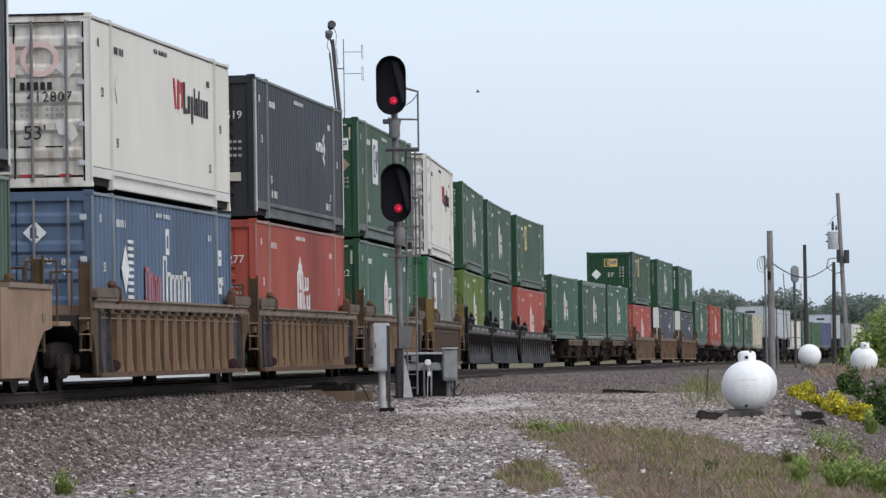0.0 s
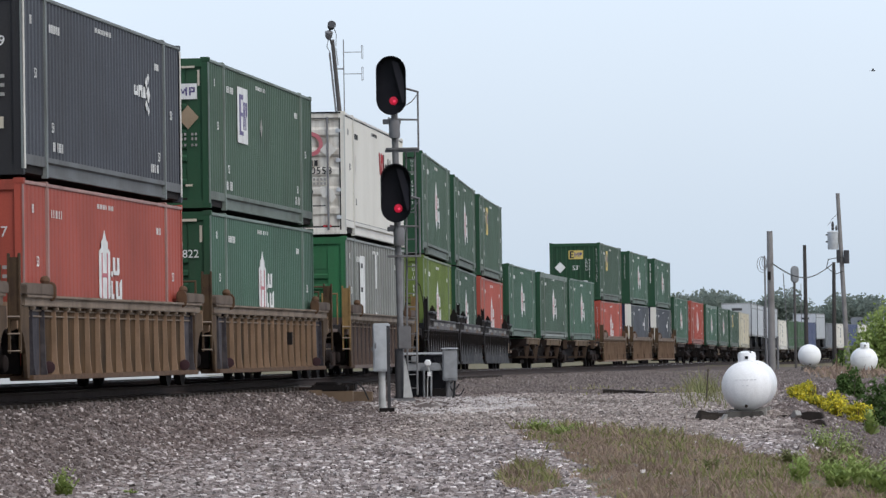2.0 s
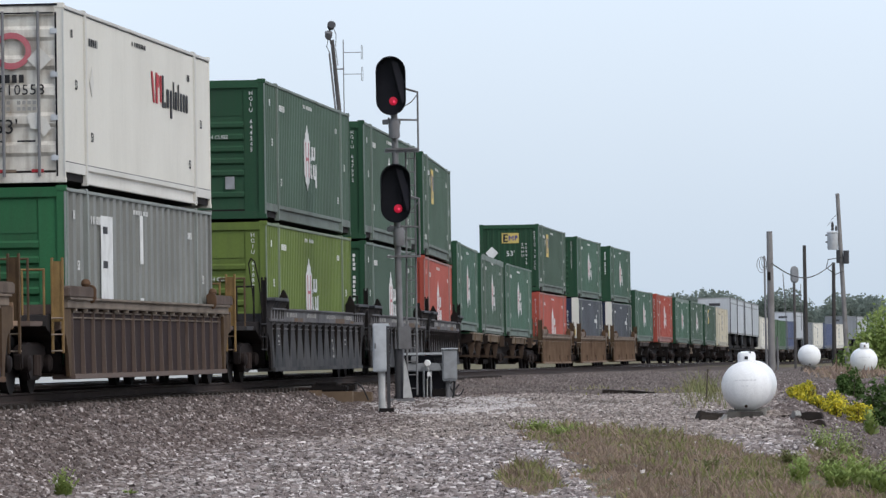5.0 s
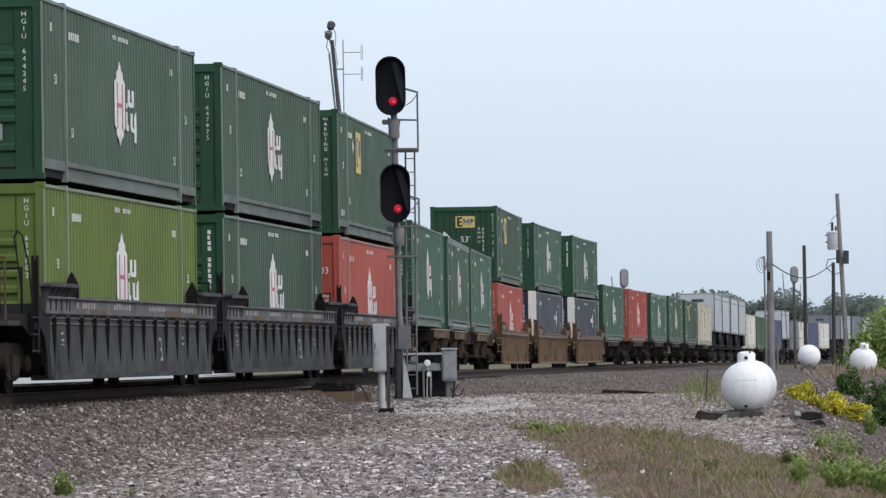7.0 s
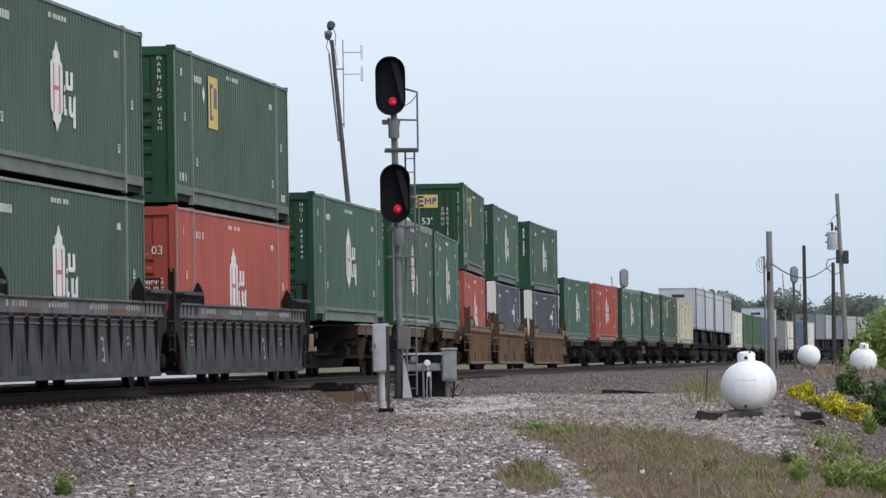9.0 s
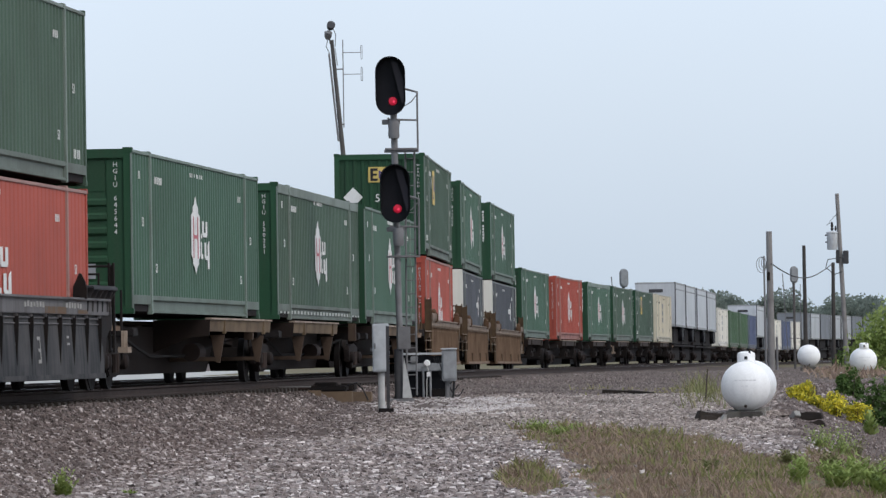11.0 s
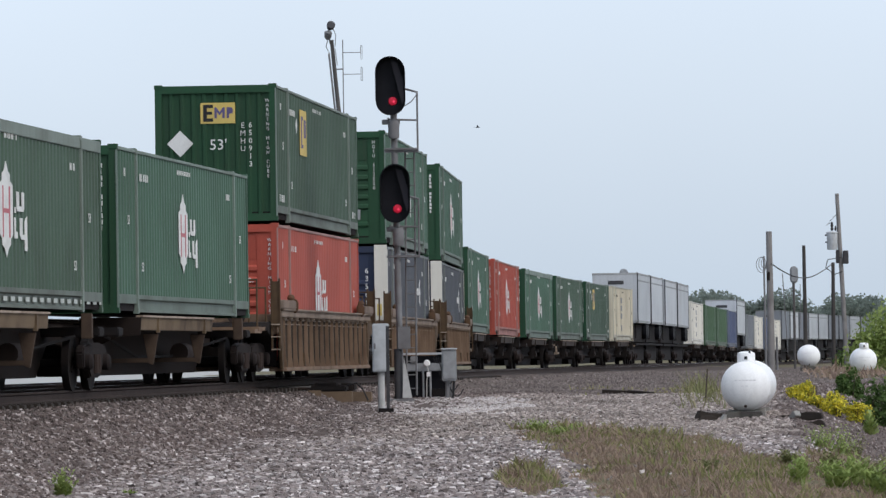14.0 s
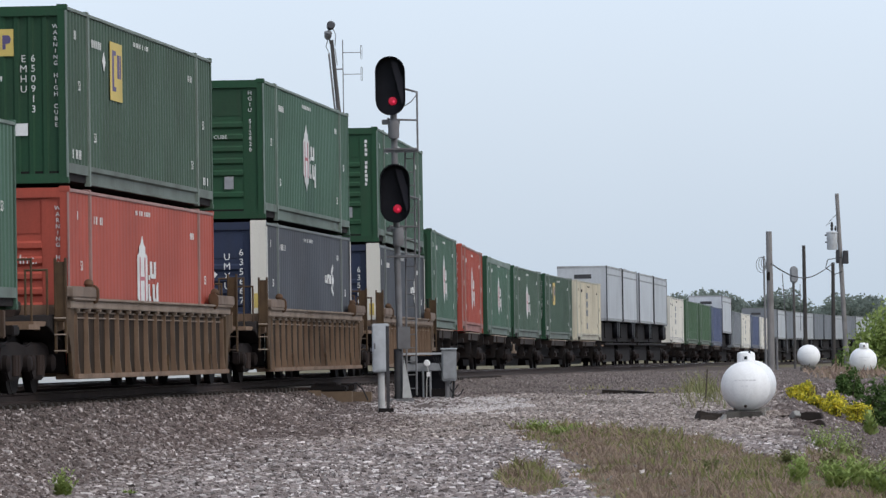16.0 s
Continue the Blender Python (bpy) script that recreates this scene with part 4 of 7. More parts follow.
def propane_tank(m, label, r, length, saddle=True, dome=True, dome_y=0.0):
    root = thing("propane_tank", label, "gas tank", "white propane tanks", m=m)
    z = r + 0.20
    part("shell", tank_mesh(r, length), root, "white cylindrical shell with rounded ends", pose(0, 0, z))
    seam = Build().lathe([(r + 0.004, -0.012), (r + 0.007, 0.0), (r + 0.004, 0.012)], 40, pose(0, 0, 0, -90, 0, 0)).mesh("weld_seam", M["tank"], smooth=True)
    for k in (-1, 1):
        part("weld_seam", seam, root, m=pose(0, k * (length / 2 - 0.8 * r), z))
    if dome:
        d = part("dome", Build().lathe([(0.36 * r, 0.0), (0.37 * r, 0.30 * r), (0.34 * r, 0.40 * r), (0.22 * r, 0.46 * r), (0.01, 0.47 * r)], 24).mesh("dome", M["tank"], smooth=True), root,
                 "white valve dome", pose(0, dome_y, z + r - 0.06 * r))
        part("latch", Build().box(-0.03, 0.03, -0.37 * r - 0.03, -0.37 * r + 0.02, 0.14 * r, 0.26 * r).mesh("latch", M["hood"], 0.004), d)
        part("knob", Build().box(0.05, 0.09, -0.3 * r, -0.24 * r, 0.36 * r, 0.46 * r).mesh("knob", M["hood"], 0.004), d)
    part("plug", Build().lathe([(0.03, 0), (0.03, 0.05), (0.015, 0.06)], 10, pose(0, -length / 2 + 0.09, z - 0.80 * r, 90, 0, 0)).mesh("plug", M["rust"]), root)
    for x, h, w in [(-0.20 + 0.07 * k, 0.11, 0.05) for k in range(6)] + [(-0.08, 0.0, 0.05), (0.0, 0.0, 0.05)]:
        back = -length / 2 + 0.80 * r * (1 - math.sqrt(1 - ((x + w / 2) ** 2 + h * h) / (r * r)))
        part("lettering", Build().box(x, x + w, back - 0.006, back + 0.01, h, h + 0.016).mesh("lettering", M["faint"]), root, "faded grey lettering", pose(0, 0, z))
    if saddle:
        part("footing", Build().box(-0.38, 0.33, -length / 2 - 0.30, -length / 2 + 0.40, -0.14, 0.195).mesh("footing", M["stained"], 0.02), root, "stained concrete block under the tank's end")
        for k in (-1, 1):
            part("saddle", Build().poly([(-0.75 * r, -0.1), (0.75 * r, -0.1), (0.75 * r, 0.24), (0.35 * r, 0.205), (0, 0.195), (-0.35 * r, 0.205), (-0.75 * r, 0.24)], 1, k * length * 0.3 - 0.14, k * length * 0.3 + 0.14)
                 .mesh("saddle", M["concrete"], 0.01), root, "concrete saddle block")
    return root


def tanks():
    propane_tank(pose(5.95, 101.0, 0.25, 0, 0, -5.25), "large white propane tank with a valve dome on concrete blocks", 0.475, 4.6, dome_y=-1.5)
    propane_tank(pose(15.3, 217, 0.46, 0, 0, -3.0), "white propane tank standing on the gravel plain", 0.46, 3.0, dome=False)
    propane_tank(pose(15.42, 190.3, 0.34, 0, 0, -2.8), "white propane tank half hidden by a green bush", 0.465, 3.0, dome_y=-1.15)
    cap = thing("valve_cap", "small white cap lying on the gravel", "cap", m=pose(14.75, 192, 0.38))
    part("shell", Build().lathe([(0.17, 0), (0.16, 0.10), (0.09, 0.17), (0.01, 0.18)], 16).mesh("shell", M["tank"], smooth=True), cap)
    twig = thing("stalk", "thin dark dead stalk standing in the weeds", "stalk", m=pose(5.45, 108, float(ground_top(5.45, 108))))
    part("stem", Build().path([(0, 0, -0.05), (0.02, 0, 0.35), (0.05, 0, 0.72)], 0.016, 5).mesh("stem", M["bark"]), twig)
    stake = thing("stake", "thin pale wooden stake", "stake", m=pose(14.55, 192, 0.35))
    part("shaft", Build().box(-0.02, 0.02, -0.02, 0.02, -0.1, 0.85).mesh("shaft", M["new_timber"]), stake)
    # broken timbers and plates round the near tank
    for x, y, a, ln, w, tilt, mat, lab in ((5.15, 98.7, 12, 0.75, 0.22, 8, "timber", "short dark rotten timber"), (6.75, 98.6, -28, 1.0, 0.10, -6, "timber", "long dark rotten timber"),
                                          (7.05, 98.2, -14, 0.35, 0.16, -12, "timber", "short dark rotten timber"), (5.0, 98.2, 35, 0.5, 0.06, 3, "timber", "split dark timber lying on gravel"),
                                          (6.62, 98.0, -70, 0.36, 0.12, -30, "concrete", "broken slab of pale concrete"), (5.29, 98.2, 20, 0.12, 0.12, 20, "concrete", "broken lump of pale concrete")):
        z = float(ground_top(x, y))
        t = thing("timber" if mat == "timber" else "concrete_block", lab, "debris", m=pose(x, y, z + 0.05, 0, tilt, a))
        part("board", Build().poly([(-ln / 2, -0.09), (ln / 2, -0.09), (ln / 2 - 0.03, 0.03), (ln * 0.2, 0.075), (-ln * 0.15, 0.055), (-ln / 2 + 0.05, 0.07)], 1, -w / 2, w / 2).mesh("board", M[mat], 0.012), t)
    for x, y, a, ln in ((4.05, 121, -25, 0.75), (4.55, 120, -55, 0.9)):
        t = thing("log", "old dark tie lying on the gravel", "debris", m=pose(x, y, float(ground_top(x, y)) + 0.06, 0, 3, a))
        part("board", Build().box(-ln / 2, ln / 2, -0.07, 0.07, -0.08, 0.03).mesh("board", M["timber"], 0.015), t)


# ---- poles ----
def poles():
    def pole(x, y, base, top, r, mat, label, lean=0.0, name="utility_pole"):
        root = thing(name, label, "pole", m=pose(x, y, base))
        part("shaft", Build().tube((0, 0, -0.4), (lean, 0, top - base), r * 1.15, 14, r * 0.85).mesh("shaft", mat, smooth=True), root)
        return root
    p = pole(14.25, 225, 0.35, 6.53, 0.15, M["pole"], "weathered grey wooden pole cut off flat at the top", -0.03)
    part("bracket", Build().box(-0.16, -0.02, -0.19, -0.14, 4.05, 4.42).mesh("bracket", M["dark"], 0.01), p)
    part("conduit", Build().path([(0.25, -0.1, -0.3), (0.23, -0.1, 1.6)], 0.05).mesh("conduit", M["mast"]), p)
    q = pole(13.95, 224, 0.35, 5.45, 0.045, M["mast"], "thin grey conduit post with coiled cable at its top", -0.03, "conduit_post")
    for k in range(3):
        ring = [(-0.14 + 0.05 * k + (0.22 - 0.06 * k) * math.cos(a), 0.03 * k, 4.72 + 0.04 * k + (0.34 - 0.06 * k) * math.sin(a)) for a in np.linspace(0, 6.283, 17)]
        part("cable_coil", Build().path(ring, 0.012).mesh("cable_coil", M["mast"]), q)
    pole(21.0, 300, -0.1, 7.27, 0.115, M["pole_dark"], "slim dark creosoted pole", -0.03)
    pole(22.6, 300, -0.1, 6.25, 0.115, M["pole_dark"], "short dark creosoted pole", 0.05)
    t = pole(20.3, 260, -0.1, 9.12, 0.115, M["pole"], "tall leaning power pole with a transformer", -0.42, "power_pole")
    can = part("transformer", Build().lathe([(0.24, -0.45), (0.265, -0.40), (0.275, 0.36), (0.295, 0.38), (0.295, 0.42), (0.20, 0.48)], 20).mesh("transformer", M["galv"], smooth=True), t,
               "pale grey transformer can", pose(-0.70, -0.1, 6.85))
    part("bushing", Build().lathe([(0.05, 0.5), (0.08, 0.6), (0.05, 0.68), (0.075, 0.76), (0.04, 0.95)], 10).mesh("bushing", M["dark2"]), can)
    part("bushing", Build().lathe([(0.04, 0.5), (0.06, 0.6), (0.03, 0.75)], 10, pose(0.18, 0, 0)).mesh("bushing", M["dark2"]), can)
    for z in (-0.1, 0.25):
        part("lug", Build().box(-0.36, -0.26, -0.04, 0.04, z, z + 0.07).mesh("lug", M["dark2"]), can)
    part("box", Build().box(-0.52, -0.36, -0.25, 0.1, 5.72, 6.38).mesh("box", M["dark2"], 0.02), t, "black meter box")
    part("box", Build().box(-0.16, 0.10, -0.25, 0.1, 5.68, 6.35).mesh("box", M["dark2"], 0.02), t, "black meter box")
    part("jumper", Build().path([(-0.42, -0.1, 8.2), (-0.7, -0.1, 7.95), (-0.98, -0.1, 7.6), (-0.78, -0.1, 7.75)], 0.012).mesh("jumper", M["cable"]), t)
    part("jumper", Build().path([(-0.3, -0.2, 6.0), (-0.95, -0.2, 5.9), (-1.05, -0.2, 5.5), (-0.6, -0.2, 5.15), (-0.2, -0.2, 5.3)], 0.02).mesh("jumper", M["cable"]), t)
    # slack service cable from the cut pole to the transformer pole
    a, b = Vector((14.3, 224.8, 5.12)), Vector((22.55, 299.5, 6.15))
    pts = [a.lerp(b, q) - Vector((0, 0, 0.78 * math.sin(math.pi * q) * (1 - 0.2 * q))) for q in np.linspace(0, 1, 15)]
    c = thing("overhead_cable", "slack black service cable between poles", "cable")
    part("cable", Build().path(pts, 0.028).mesh("cable", M["cable"]), c)

    m = thing("antenna_pole", "leaning grey wooden pole with floodlights and an antenna", "pole", m=pose(-2.22, 150, 0.55))
    part("shaft", Build().tube((0, 0, -0.3), (-0.90, 0, 10.15), 0.10, 14, 0.055).mesh("shaft", M["pole_grey"], smooth=True), m)
    part("conduit", Build().path([(-0.74, -0.15, 7.2), (-0.98, -0.15, 9.75)], 0.03).path([(-0.80, -0.15, 9.9), (-0.74, -0.15, 9.4)], 0.012).mesh("conduit", M["mast"]), m)
    part("floodlight", Build().lathe([(0.04, -0.10), (0.10, -0.08), (0.125, 0.06), (0.12, 0.09)], 16, pose(-0.92, -0.1, 10.55, 60, 25, 0)).mesh("floodlight", M["dark2"], smooth=True), m, "dark floodlight")
    part("floodlight", Build().lathe([(0.05, -0.13), (0.10, -0.06), (0.115, 0.10), (0.06, 0.13)], 16, pose(-1.00, -0.1, 10.28, 20, 5, 0)).mesh("floodlight", M["mast"], smooth=True), m, "grey floodlight")
    part("lamp_arm", Build().path([(-0.90, 0, 9.9), (-0.96, -0.04, 10.15), (-0.97, -0.08, 10.45), (-0.93, -0.1, 10.55)], 0.022).mesh("lamp_arm", M["pole_grey"]), m, "bent arm holding the floodlights")
    part("wire", Build().path([(-1.0, -0.1, 10.2), (-1.06, -0.1, 9.95), (-0.96, -0.1, 9.75)], 0.01).path([(-0.86, -0.1, 10.5), (-0.78, -0.1, 10.3), (-0.80, -0.1, 9.95)], 0.01).mesh("wire", M["cable"]), m)
    ant = part("antenna", Build().path([(-0.58, 0, 7.6), (-0.58, 0, 10.15)], 0.015).mesh("antenna", M["mast"]), m, "grey folded dipole antenna")
    for z in (9.15, 9.78):
        part("boom", Build().tube((-0.58, 0, z), (-0.06, 0, z), 0.010).mesh("boom", M["mast"]), ant)
        part("dipole", Build().path([(-0.04, 0, z - 0.20), (-0.06, 0, z - 0.18), (-0.06, 0, z + 0.18), (-0.04, 0, z + 0.20), (-0.02, 0, z + 0.18), (-0.02, 0, z - 0.18), (-0.04, 0, z - 0.20)], 0.008).mesh("dipole", M["mast"]), ant)
    part("bracket", Build().tube((-0.78, 0, 9.3), (-0.58, 0, 9.3), 0.02).mesh("bracket", M["mast"]), m)
    part("bracket", Build().tube((-0.70, 0, 7.7), (-0.56, 0, 7.7), 0.02).mesh("bracket", M["mast"]), m)

    # distant signals, seen from behind
    for x, y, z in ((22.42, 330, 5.95), (10.51, 300, 5.52)):
        base = float(ground_z(x, y))
        root = thing("railway_signal", "distant grey signal mast seen from behind", "railway signal", m=pose(x, y, base))
        part("mast", Build().tube((-0.02, 0, -0.2), (-0.04, 0, z - base - 0.5), 0.085, 10).mesh("mast", M["pole_grey"]), root)
        part("backplate", Build().poly(oval(0.52, 1.10), 1, 0.10, 0.14).mesh("backplate", M["galv_dull"]), root, "grey back of an oval signal head", pose(0, 0, z - base))
        part("lamp_case", Build().poly(oval(0.42, 0.98), 1, -0.14, 0.10).mesh("lamp_case", M["galv_dull"], 0.05), root, m=pose(0, 0, z - base))
        part("ladder", Build().path([(-0.45, 0.3, 1.0), (-0.72, 0.3, z - base + 0.1)], 0.03).path([(0.40, 0.3, 2.4), (0.40, 0.3, z - base - 0.6)], 0.02).mesh("ladder", M["mast"]), root)
        part("platform", Build().box(-0.4, 0.45, 0, 0.6, z - base - 1.35, z - base - 1.3).box(-0.4, 0.45, 0, 0.6, 1.9, 1.95).mesh("platform", M["mast"]), root)


# ---- plants ----
def plants():
    blade_field("dry_grass", 95000, -1, 9, 60, 96, M["blades"], 0.15, "dry brown weeds and grass in the dip", 11, lambda x, y, r: grass_zone(x, y), 0.008)
    blade_field("green_grass", 52000, -1, 9, 60, 96, M["green_blades"], 0.19, "patches of fresh green grass among dry weeds", 12,
                lambda x, y, r: grass_zone(x, y) & (bumps(x, y, 1.9, 3.0) + 0.6 * bumps(x, y, 4.7, 5.0) + 0.45 * (y > 80) + 0.8 * (y > 90) + 0.8 * (x < 1.6) > 0.35))
    blade_field("tall_weeds", 1500, 4.4, 6.4, 105, 128, M["leaf_mute"], 0.58, "tall dry weeds beside the white tank", 13, lambda x, y, r: np.abs(x - 5.42 - (y - 110) * 0.055) < 0.42 + 0.25 * bumps(x, y, 1.2), 0.006)
    blade_field("low_weeds", 3000, 3.2, 6.4, 118, 134, M["green_blades"], 0.16, "low green weeds on the far bank", 16, lambda x, y, r: bumps(x, y, 1.1, 2.5) > 0.25)
    blade_field("verge_weeds", 16000, 9, 30, 150, 300, M["blades"], 0.34, "dry weeds along the far verge", 14, lambda x, y, r: grass_zone(x, y), 0.03)
    blade_field("brown_tufts", 30000, 0, 9, 60, 95, M["dead_blades"], 0.24, "tufts of dead brown weeds in the dip", 17, lambda x, y, r: grass_zone(x, y) & (bumps(x, y, 2.6, 9.0) + 0.7 * bumps(x, y, 6.3, 7.0) > 0.35), 0.007)
    blade_field("green_tufts", 16000, 0, 9, 60, 96, M["leaf_mute"], 0.26, "tufts of fresh green weeds in the dip", 18, lambda x, y, r: grass_zone(x, y) & (bumps(x, y, 2.2, 1.0) + 0.7 * bumps(x, y, 7.1, 3.0) + 0.5 * (y > 88) > 0.62), 0.010)
    blade_field("dry_stalks", 2600, -1, 9, 60, 94, M["blades"], 0.42, "tall thin dry stalks in the weedy dip", 15, lambda x, y, r: grass_zone(x, y), 0.004)

    def bush(name, label, x, y, radii, n, leaf, mat, seed, z=None, lumps=9):
        base = float(ground_top(x, y)) if z is None else z
        root = thing(name, label, "bush", m=pose(x, y, base))
        part("leaves", foliage(n, (0, 0, radii[2] * 0.75), radii, leaf, seed, lumps, mat, "leaves", 0.3), root)
        b = Build()
        r = random.Random(seed)
        for k in range(9):
            a = r.random() * 6.283
            b.tube((0.1 * math.cos(a), 0.1 * math.sin(a), -0.1), (radii[0] * 0.6 * math.cos(a), radii[1] * 0.6 * math.sin(a), radii[2] * (0.7 + 0.6 * r.random())), 0.02, 5, 0.006)
        tagged(part("stems", b.mesh("stems", M["bark"]), root), kind="stuff")

    bush("bush", "tall fresh green bush at the edge of the gravel", 10.85, 118, (0.95, 1.5, 1.2), 5600, 0.075, M["leaf"], 21, -0.6, 16)
    bush("bush", "dense dark green bush beside yellow flowers", 9.75, 114, (0.75, 1.1, 0.95), 3200, 0.06, M["leaf_dark"], 22, -0.75, 12)
    bush("bush", "rounded dark green shrub before a white tank", 9.80, 126, (0.36, 0.5, 0.52), 2400, 0.045, M["leaf_dark"], 23, 0.2)
    bush("bush", "fresh green bush behind the white tank", 17.45, 205, (1.6, 2.0, 2.1), 7000, 0.085, M["leaf"], 24, -0.2, 14)
    bush("bush", "small grey-green bush beside a pole", 20.6, 262, (1.0, 1.0, 0.9), 1400, 0.09, M["leaf_dark"], 25, 0.0)
    for x, y, r, h, seed in ((7.7, 112, 0.32, 0.22, 31), (8.0, 111, 0.28, 0.16, 32), (8.35, 111, 0.30, 0.26, 33), (8.25, 109.5, 0.36, 0.2, 34), (8.72, 109.5, 0.30, 0.28, 35), (7.95, 112.5, 0.25, 0.3, 36)):
        bush("flowering_weed", "low clump of bright yellow flowers", x, y, (r, r, h), 1500, 0.035, M["flower"], seed)
    for x, y, r, h, n, leaf, seed in ((6.25, 82, 0.40, 0.52, 46, 0.065, 41), (6.55, 83, 0.35, 0.42, 34, 0.065, 42), (5.15, 70, 0.22, 0.32, 16, 0.10, 43), (5.55, 70, 0.25, 0.40, 20, 0.11, 44), (5.85, 70.5, 0.25, 0.36, 20, 0.11, 45),
                                      (1.65, 92.5, 0.45, 0.22, 34, 0.07, 46), (2.25, 92.0, 0.40, 0.18, 28, 0.07, 47), (1.95, 90.5, 0.4, 0.16, 22, 0.07, 52), (-4.88, 66.0, 0.20, 0.34, 34, 0.085, 48), (-4.02, 66.0, 0.12, 0.08, 10, 0.06, 49), (6.15, 72, 0.3, 0.5, 22, 0.11, 50),
                                      (4.75, 69, 0.22, 0.30, 16, 0.10, 51), (5.35, 72, 0.28, 0.36, 20, 0.10, 53), (3.1, 78, 0.25, 0.16, 16, 0.07, 54), (3.7, 72, 0.25, 0.16, 16, 0.07, 55), (8.55, 104, 0.22, 0.5, 12, 0.16, 56),
                                      (4.55, 66.5, 0.20, 0.42, 18, 0.11, 57), (5.05, 66.8, 0.26, 0.34, 26, 0.11, 58), (5.30, 68.0, 0.22, 0.46, 24, 0.11, 59), (5.62, 67.5, 0.24, 0.50, 24, 0.12, 60), (5.95, 73.0, 0.34, 0.42, 34, 0.10, 61),
                                      (4.95, 75.0, 0.30, 0.22, 24, 0.08, 62), (4.2, 70.0, 0.30, 0.14, 20, 0.07, 63), (6.05, 83.5, 0.34, 0.36, 40, 0.06, 64), (2.6, 90.5, 0.45, 0.15, 30, 0.06, 65), (3.4, 88.5, 0.35, 0.13, 24, 0.06, 66)):
        weed = thing("weed", "leafy fresh green weed growing from gravel", "weed", m=pose(x, y, float(ground_top(x, y)) - 0.02))
        part("leaves", stems(n, h, r, leaf, seed, M["leaf_mute"] if seed in (42, 53, 54, 55, 50, 61, 62, 63, 65, 66) else M["leaf"]), weed)

    # distant woods: a few tree shapes, repeated
    kinds = []
    for k in range(4):
        r = random.Random(60 + k)
        wide = 4.2 + 1.6 * r.random()
        root = thing("tree", "distant broad green deciduous tree in full leaf", "tree", "far woods", m=pose(0, 0, 0))
        b = Build().tube((0, 0, -0.5), (0.2, 0, 3.5), 0.35, 8, 0.22)
        for j in range(5):
            a = r.random() * 6.283
            b.tube((0.15, 0, 2.2 + 0.3 * j), (wide * 0.5 * math.cos(a), wide * 0.5 * math.sin(a), 4.5 + 0.5 * j), 0.14, 6, 0.04)
        part("trunk", b.mesh("trunk", M["bark"]), root)
        part("crown", foliage(9000, (0, 0, 5.4), (wide, wide, 4.3), 0.27, 70 + k, 18, M["leaf_hazy"], "crown", 0.25, 0.06), root)
        kinds.append(root)
    spots = []
    r = random.Random(77)
    for k in range(34):
        x = 20 + k * 2.55 + r.uniform(-0.8, 0.8)
        y = r.uniform(720, 800)
        spots.append((x, y, -0.9, r.uniform(0.92, 1.12), r.uniform(0, 360)))
    spots += [(55.6, 690, -1.0, 1.02, 40), (57.2, 695, -1.8, 0.9, 140), (54.2, 700, -1.6, 1.0, 80)]
    for k, (x, y, z, s, a) in enumerate(spots):
        if k < len(kinds):
            kinds[k].matrix_basis = pose(x, y, z, 0, 0, a)
        else:
            copy_thing(kinds[k % 4], pose(x, y, z - (-0.2 if x < 45 else 2.6 if 51 < x < 58 and k < 34 else 0.4 if k < 34 and x < 51 else 1.9 if k < 34 else 0.8) + 1.2 * (s - 0.9), 0, 0, a))


def birds():
    made = []
    for k in range(2):
        root = thing("bird", "small dark swallow in flight", "bird", "birds")
        body = Build().lathe([(0.004, -0.09), (0.018, -0.06), (0.022, 0.0), (0.015, 0.05), (0.012, 0.07), (0.002, 0.09)], 8, pose(0, 0, 0, 0, 90, 0)).mesh("body", M["feather"], smooth=True)
        part("body", body, root)
        for s in (-1, 1):
            part("wing", Build().poly([(0.03, 0.0), (0.0, s * 0.17), (-0.04, s * 0.18), (-0.03, 0.0)], 2, 0.0, 0.008).mesh("wing", M["feather"]), root, m=pose(0, 0, 0.005, s * 22, 0, 0))
        part("tail", Build().poly([(-0.08, -0.012), (-0.08, 0.012), (-0.15, 0.03), (-0.12, 0.0), (-0.15, -0.03)], 2, -0.003, 0.003).mesh("tail", M["feather"]), root)
        for o in root.children:
            o.data.transform(Matrix.Scale(0.6, 4))
        made.append(root)
    return made


# ---- containers: 53 ft boxes; x along the train (away from the viewer), the seen side at -y ----
L, WID, HGT = 16.15, 2.59, 2.896
POST = 6.05


def side_sheet(pitch, depth, x0, x1, z0, z1, mat, soft=0.25):
    """Upright corrugated sheet, troughs pressed inwards from the y=0 plane."""
    n = max(1, round((x1 - x0) / pitch))
    p = (x1 - x0) / n
    xs, ys = [x0], [0.0]
    for k in range(n):
        a = x0 + k * p
        xs += [a + p * 0.42, a + p * 0.58, a + p * 0.84, a + p]
        ys += [0.0, depth, depth, 0.0]
    m = len(xs)
    v = [(x, y, z) for z in (z0, z1) for x, y in zip(xs, ys)]
    f = [(i, i + 1, m + i + 1, m + i) for i in range(m - 1)]
    return raw("side_panel", v, f, mat)


def plates(rects, mat, name="marking", thick=0.006):
    """Flat marks on the side: (x0, x1, z0, z1) each."""
    b = Build()
    for x0, x1, z0, z1 in rects:
        b.box(x0, x1, -thick, 0, z0, z1)
    return b.mesh(name, mat)


def tick_marks(rng, x, z, w, h, n):
    """A line of unreadable small lettering as bars."""
    step = w / n
    return [(x + (k + q) * step, x + (k + q + 0.2) * step, z, z + h) for k in range(n) for q in (0.0, 0.42) if rng.random() < 0.85]


